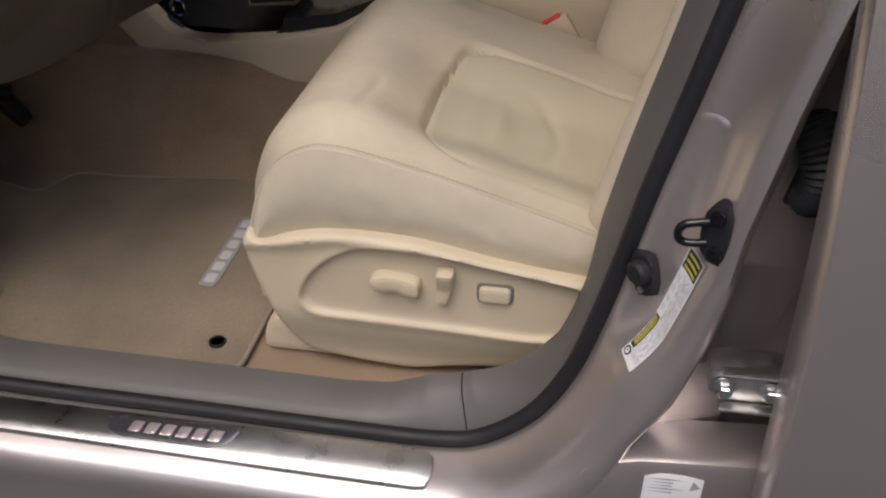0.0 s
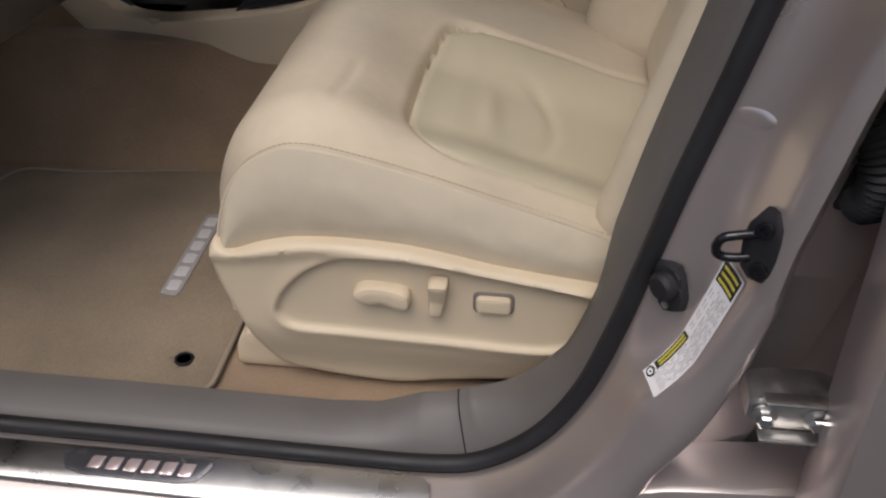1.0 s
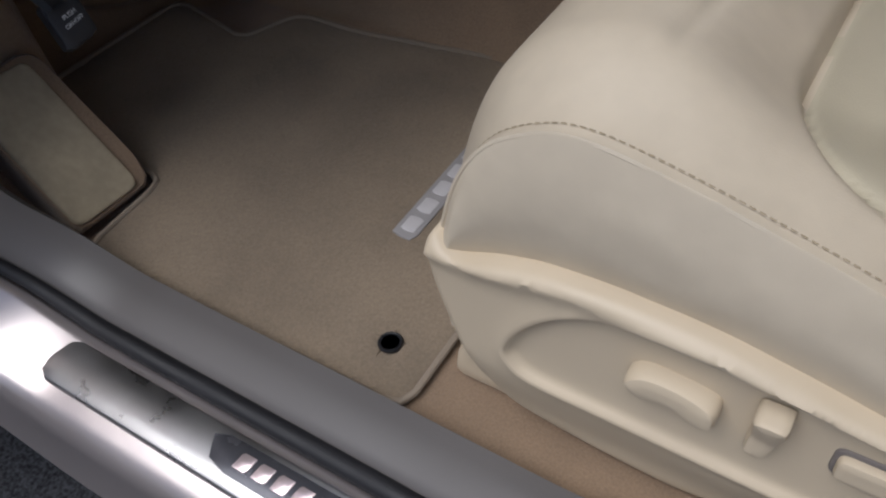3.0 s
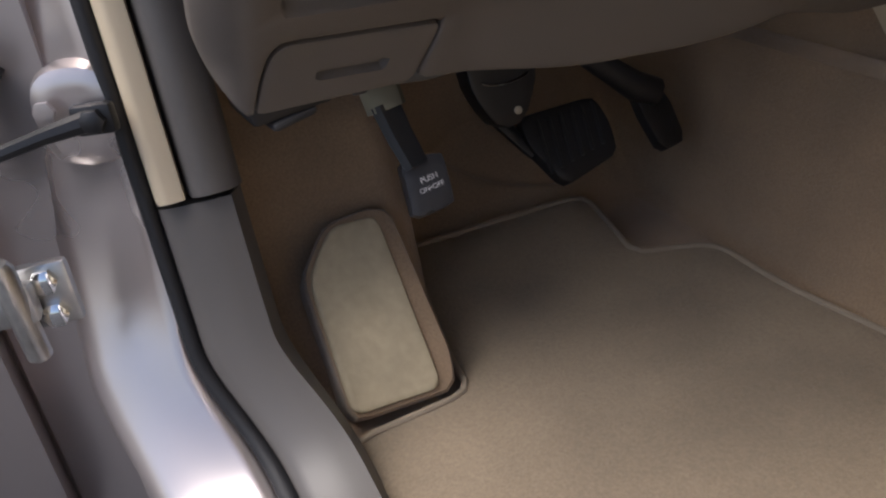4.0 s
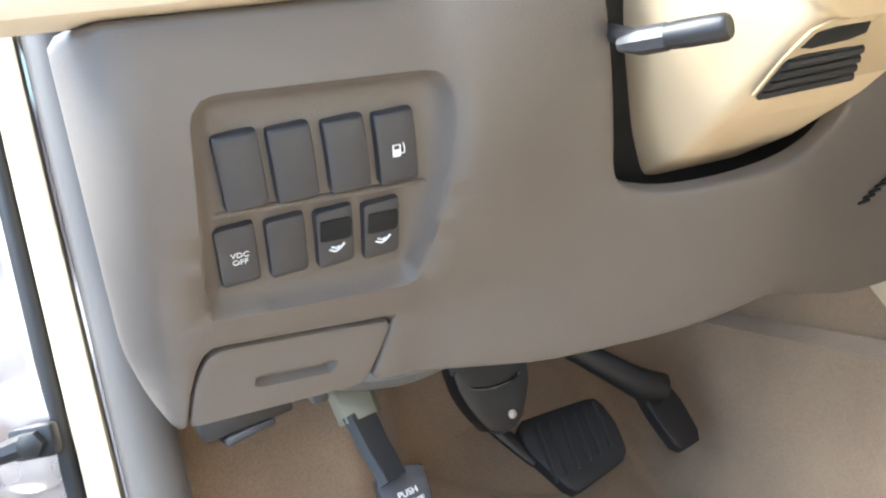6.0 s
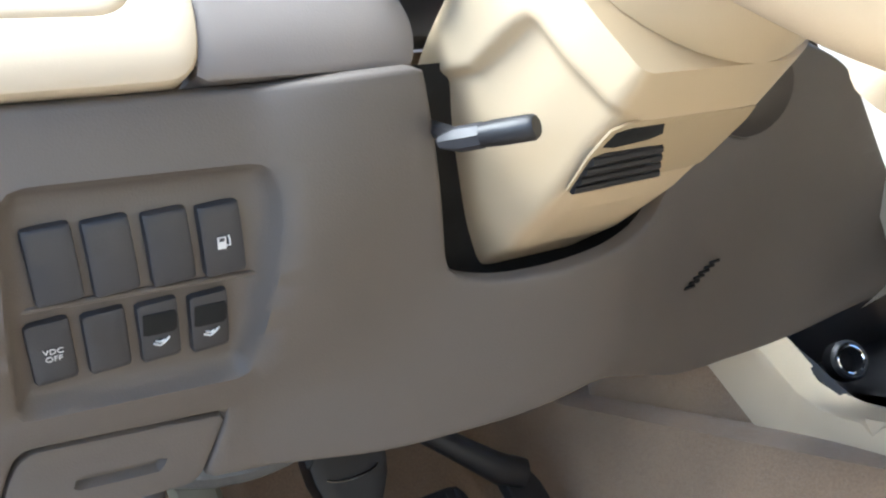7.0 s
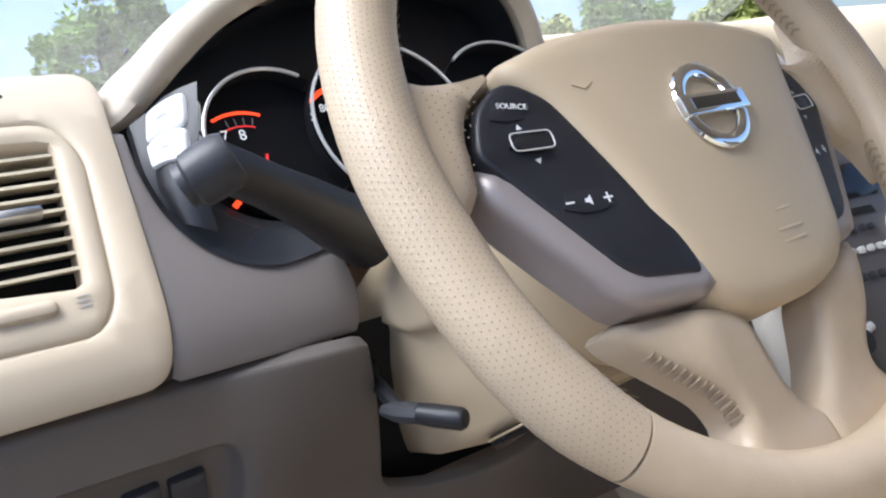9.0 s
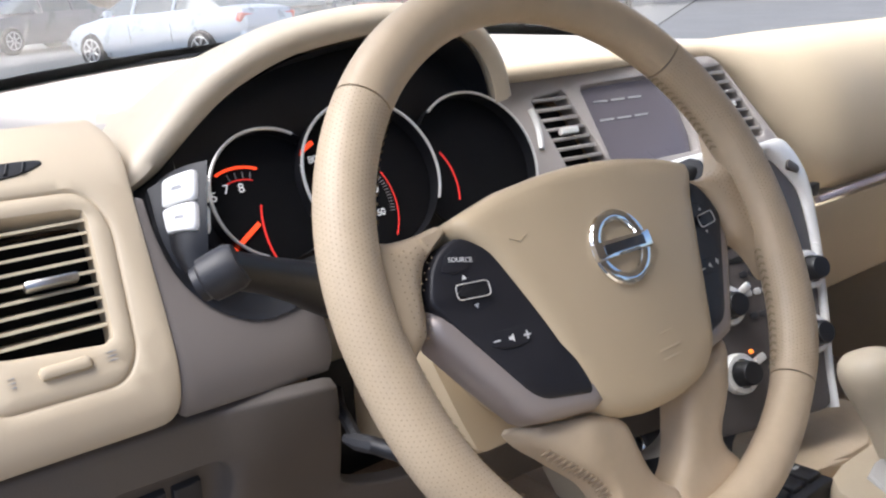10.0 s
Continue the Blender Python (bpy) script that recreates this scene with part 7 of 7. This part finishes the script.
gl = loft("glass", thick(rows, (-0.003, 0, 0.004)), GLASS, ws, closed=True, caps=True)
gl.visible_shadow = False
rows = [[(-0.98 + 0.86 * v - 0.10 * (1 - ((y - 0.88) / 0.75) ** 2) * (1 - 0.5 * v) + 0.004, y, screen_foot(y) + 0.45 * v + 0.003) for y in np.linspace(0.14, 1.62, 16)] for v in (-0.02, 0.010, 0.024)]
loft("border", rows, INK, ws, "black printed border")
for foot, mid, head in (((-1.00, 0.11, 1.05), (-0.56, 0.14, 1.30), (-0.13, 0.20, 1.50)), ((-0.66, 1.77, 1.19), (-0.40, 1.68, 1.35), (-0.13, 1.56, 1.50))):
    tube("windscreen_pillar", cat([foot, mid, head], 6, False), 0.035, CREAM, ws, "cream covered windscreen pillar", seg=12)
bonnet = thing("bonnet", (-1.6, 0.88, 0.9), "bronze-grey car bonnet ahead of the windscreen", "bonnet")
loft("skin", thick([[(x, y, z - 0.05 * ((y - 0.88) / 0.8) ** 2) for y in np.linspace(0.02, 1.74, 14)] for x, z in ((-1.12, 1.01), (-1.3, 0.99), (-1.6, 0.93), (-1.85, 0.84), (-1.95, 0.70))], (0, 0, -0.05)), BODY, bonnet, closed=True, caps=True)

# ---- the car park ahead ----
def parked_car(name, x, y, heading, col, label):
    """A saloon: body, glass, wheels, lamps; nose towards its local +x."""
    z0 = ground_z(x)
    car = thing(name, (0, 0, 0), label, "car")
    pt = paint(name + "_paint", col, 0.3, metal=0.3, coat=0.5, vary=(3, 0.04))
    dark = paint(name + "_glass", (0.10, 0.12, 0.13), 0.08, vary=(3, 0.1))
    L = 4.6
    st = [(-2.3, 0.52, 0.80), (-2.22, 0.36, 0.98), (-1.9, 0.26, 1.04), (-1.35, 0.22, 1.02), (-0.6, 0.20, 1.0), (0.3, 0.20, 0.97), (1.1, 0.20, 0.93), (1.8, 0.22, 0.82), (2.15, 0.30, 0.70), (2.3, 0.42, 0.58)]
    rows = []
    for i, (u, lo, hi) in enumerate(st):
        w = 0.90 - 0.22 * (abs(u) / 2.3) ** 4
        rows.append([(u, s * v * w, z) for s, v, z in ((-1, 0.9, lo), (-1, 1.0, lo + 0.14), (-1, 1.0, hi - 0.16), (-1, 0.93, hi - 0.02), (-1, 0.6, hi), (1, 0.6, hi), (1, 0.93, hi - 0.02), (1, 1.0, hi - 0.16), (1, 1.0, lo + 0.14), (1, 0.9, lo))])
    loft("body", rows, pt, car, "painted body", closed=True, caps=True)
    cab = [(-1.85, 1.0, 0.72), (-1.2, 1.36, 0.60), (-0.7, 1.44, 0.58), (0.1, 1.43, 0.58), (0.55, 1.32, 0.60), (1.2, 0.95, 0.72)]
    rows = [[(u, -0.80, 0.95), (u, -w, hi - 0.03), (u, -w + 0.08, hi), (u, w - 0.08, hi), (u, w, hi - 0.03), (u, 0.80, 0.95)] for u, hi, w in cab]
    loft("cabin", rows, dark, car, "dark glazed cabin", closed=True, caps=True)
    rows = [[(u, -w + 0.02, hi + 0.004), (u, 0, hi + 0.02), (u, w - 0.02, hi + 0.004)] for u, hi, w in cab[1:5]]
    loft("roof", thick(rows, (0, 0, -0.03)), pt, car, "painted roof", closed=True, caps=True)
    for s in (-1, 1):
        for u in (-0.72, 0.28):
            tube("window_post", [(u, s * 0.81, 0.95), (u - 0.05, s * 0.60, 1.41)], 0.035, pt, car, seg=6)
        for u in (-1.38, 1.38):
            m = Matrix.Translation((u, s * 0.80, 0.32)) @ pose(0, 0, 0, 90, 0, 0)
            w_ = lathe("wheel", [(0.0, -0.10), (0.31, -0.10), (0.33, -0.06), (0.33, 0.06), (0.31, 0.10), (0.22, 0.105), (0.20, 0.06), (0.0, 0.05)], m, RUBBER, car, "black tyre", seg=28)
            for k in range(7):
                a = 2 * math.pi * k / 7
                tube("rim_spoke", [(u + 0.03 * math.cos(a), s * 0.895, 0.32 + 0.03 * math.sin(a)), (u + 0.21 * math.cos(a), s * 0.90, 0.32 + 0.21 * math.sin(a))], 0.022, SILVER, w_, seg=6)
            tube("rim_ring", [(u + 0.21 * math.cos(a), s * 0.90, 0.32 + 0.21 * math.sin(a)) for a in np.linspace(0, 2 * math.pi, 24, endpoint=False)], 0.015, SILVER, w_, seg=6, closed=True)
        block("tail_lamp", pose(-2.20, s * 0.60, 0.83, 0, -20, 0), (0.10, 0.34, 0.16), REDPLASTIC, car, "red tail lamp", 0.03)
        block("headlamp", pose(2.12, s * 0.55, 0.62, 0, 25, 0), (0.16, 0.30, 0.12), GLOSS, car, "headlamp", 0.03)
        block("door_handle", pose(-0.45, s * 0.90, 0.82), (0.18, 0.03, 0.03), pt, car, "", 0.01)
        block("mirror", pose(0.72, s * 0.98, 0.98), (0.10, 0.16, 0.12), pt, car, "", 0.03)
        for u in (-0.74, 0.30):
            tube("door_gap", [(u, s * 0.905, 0.45), (u + 0.02, s * 0.903, 0.80)], 0.006, HOLE, car, seg=4)
    block("bumper", pose(-2.25, 0, 0.50), (0.16, 1.5, 0.22), pt, car, "", 0.05)
    car.location = (x, y, z0)
    car.rotation_euler = (0, 0, radians(heading))
    return car


parked_car("silver_blue_car", -16.0, 6.1, 205, (0.55, 0.62, 0.70), "silver-blue saloon parked across the lane")
parked_car("grey_car", -24.0, 5.2, -60, (0.16, 0.16, 0.17), "dark grey saloon parked by the fence")
parked_car("green_grey_car", -17.2, 9.4, -50, (0.10, 0.12, 0.11), "dark green-grey saloon parked in a row")
parked_car("red_car", -18.6, 12.2, -50, (0.42, 0.05, 0.06), "red saloon parked in a row")
parked_car("white_car", -19.5, 17.5, -50, (0.62, 0.64, 0.65), "white saloon parked in a row")

# board fence
fence = thing("board_fence", (-31, 8, 0.6), "brown wooden board fence behind the parked cars", "fence")
FW = paint("weathered_boards", (0.30, 0.22, 0.15), 0.85, vary=(1.5, 0.2), fine=(25, 0.15))
_bm = bmesh.new()
bmesh.ops.create_cube(_bm, size=1)
_bd = bpy.data.meshes.new("board")
for v in _bm.verts:
    v.co = Vector((v.co.x * 0.03, v.co.y * 0.235, v.co.z * 2.2))
bmesh.ops.bevel(_bm, geom=_bm.edges[:], offset=0.006, segments=1, affect="EDGES")
_bm.to_mesh(_bd)
_bm.free()
_bd.materials.append(FW)
for k in range(120):
    y = -10 + k * 0.25
    o = new("board", _bd)
    o.parent = fence
    o.matrix_parent_inverse = Matrix.Translation(fence.location).inverted()
    o.location = (-31 + 0.02 * (k % 2) + 0.2 * math.sin(k * 0.11), y, ground_z(-31) + 1.08 + 0.02 * math.sin(k * 2.3))

# trees
BARK = paint("bark", (0.10, 0.075, 0.05), 0.9, grain=(60, 0.8), vary=(4, 0.3))


def leaf_material(name, col):
    m = paint(name, col, 0.55, vary=(0.8, 0.35), fine=(9, 0.3))
    b = m.node_tree.nodes["Principled BSDF"]
    b.inputs["Subsurface Weight"].default_value = 0.0
    return m


LEAF = [leaf_material("green_leaves", (0.20, 0.30, 0.07)), leaf_material("yellow_green_leaves", (0.30, 0.33, 0.085))]


def tree(seed, height, spread, n, mat_):
    rnd = random.Random(seed)
    t = thing("tree", (0, 0, 0), "broad leafy green tree behind the fence", "tree", "trees behind the fence")
    v, f = [], []
    limbs = [([(0, 0, 0), (0.1, 0.05, height * 0.25), (0.05, 0.15, height * 0.5), (0.0, 0.1, height * 0.8)], height * 0.028)]
    tips = []
    for k in range(13):
        a = rnd.uniform(0, 2 * math.pi)
        z = height * rnd.uniform(0.06, 0.6)
        r = spread * rnd.uniform(0.45, 0.85)
        tip = (r * math.cos(a), r * math.sin(a), z + height * rnd.uniform(0.12, 0.32))
        limbs.append(([(0.05, 0.1, z), (tip[0] * 0.5, tip[1] * 0.5, z + 0.35 * (tip[2] - z)), tip], height * 0.011))
        tips.append(tip)
    tips += [(0, 0, height * 0.85), (spread * 0.2, -spread * 0.2, height * 0.75)]
    for pth, r in limbs:
        p = cat(pth, 4, False)
        fr = frames(p)
        rows = [[q + r * (1.15 - 0.95 * i / (len(p) - 1)) * (math.cos(a) * nn + math.sin(a) * bb) for a in np.linspace(0, 2 * math.pi, 7, endpoint=False)] for i, (q, (nn, bb)) in enumerate(zip(p, fr))]
        o = len(v)
        for i, row in enumerate(rows):
            v += [tuple(x) for x in row]
            if i:
                f += [(o + (i - 1) * 7 + j, o + (i - 1) * 7 + (j + 1) % 7, o + i * 7 + (j + 1) % 7, o + i * 7 + j) for j in range(7)]
    mesh_part("trunk", v, f, BARK, t, "brown trunk and limbs")
    v, f = [], []
    clumps = [(c, spread * rnd.uniform(0.26, 0.46)) for c in tips for _ in range(1)] + [((c[0] + rnd.gauss(0, spread * 0.25), c[1] + rnd.gauss(0, spread * 0.25), c[2] + rnd.gauss(0, height * 0.10)), spread * rnd.uniform(0.14, 0.30)) for c in tips for _ in range(4)]
    for i in range(n):
        c, r = clumps[i % len(clumps)]
        d = Vector((rnd.gauss(0, 1), rnd.gauss(0, 1), rnd.gauss(0, 0.8))).normalized() * r * rnd.uniform(0.35, 1.05) ** 0.6
        p = Vector(c) + d
        e1 = Vector((rnd.gauss(0, 1), rnd.gauss(0, 1), rnd.gauss(0, 0.6))).normalized()
        e2 = e1.cross(Vector((rnd.gauss(0, 1), rnd.gauss(0, 1), 1))).normalized()
        s = rnd.uniform(0.14, 0.30)
        o = len(v)
        v += [(p - e1 * s)[:], (p + e2 * s * 0.45)[:], (p + e1 * s)[:], (p - e2 * s * 0.45)[:]]
        f.append((o, o + 1, o + 2, o + 3))
    me = bpy.data.meshes.new("crown")
    me.from_pydata(v, [], f)
    me.materials.append(mat_)
    ob = new("crown", me)
    ob.parent = t
    ob["label"] = "uneven crown of small leaves"
    return t


_protos = [tree(3, 7.0, 2.6, 15000, LEAF[0]), tree(8, 5.0, 2.4, 14000, LEAF[1])]
_spots = [(-35, -6.5, 1, 1.1), (-34, -2.0, 0, 0.9), (-36, 2.2, 1, 1.2), (-34, 6.4, 1, 0.8), (-37, 10.5, 0, 1.1), (-36, 27.0, 0, 1.2), (-33, 31.5, 1, 1.0), (-30, 35.5, 0, 0.9), (-26, 39.0, 1, 1.1)]
for k, (x, y, p, s) in enumerate(_spots):
    if k < 2:
        t = _protos[1 - k] if k == 0 else _protos[0]
        t.location, t.rotation_euler, t.scale = (x, y, ground_z(x)), (0, 0, k * 1.3), (s, s, s)
    else:
        _protos[p].scale = (1, 1, 1) if k < 0 else _protos[p].scale
        t = copy_thing(_protos[p], pose(x, y, ground_z(x), 0, 0, 47 * k))
        t.scale = (s, s, s)
# lamp post
post = thing("lamp_post", (-24, 22, 0.8), "pale grey lamp post in the car park", "lamp post")
tube("post", [(-24, 22, ground_z(-24)), (-24, 22, 3), (-24, 22, 7)], 0.12, SILVER, post, seg=12)
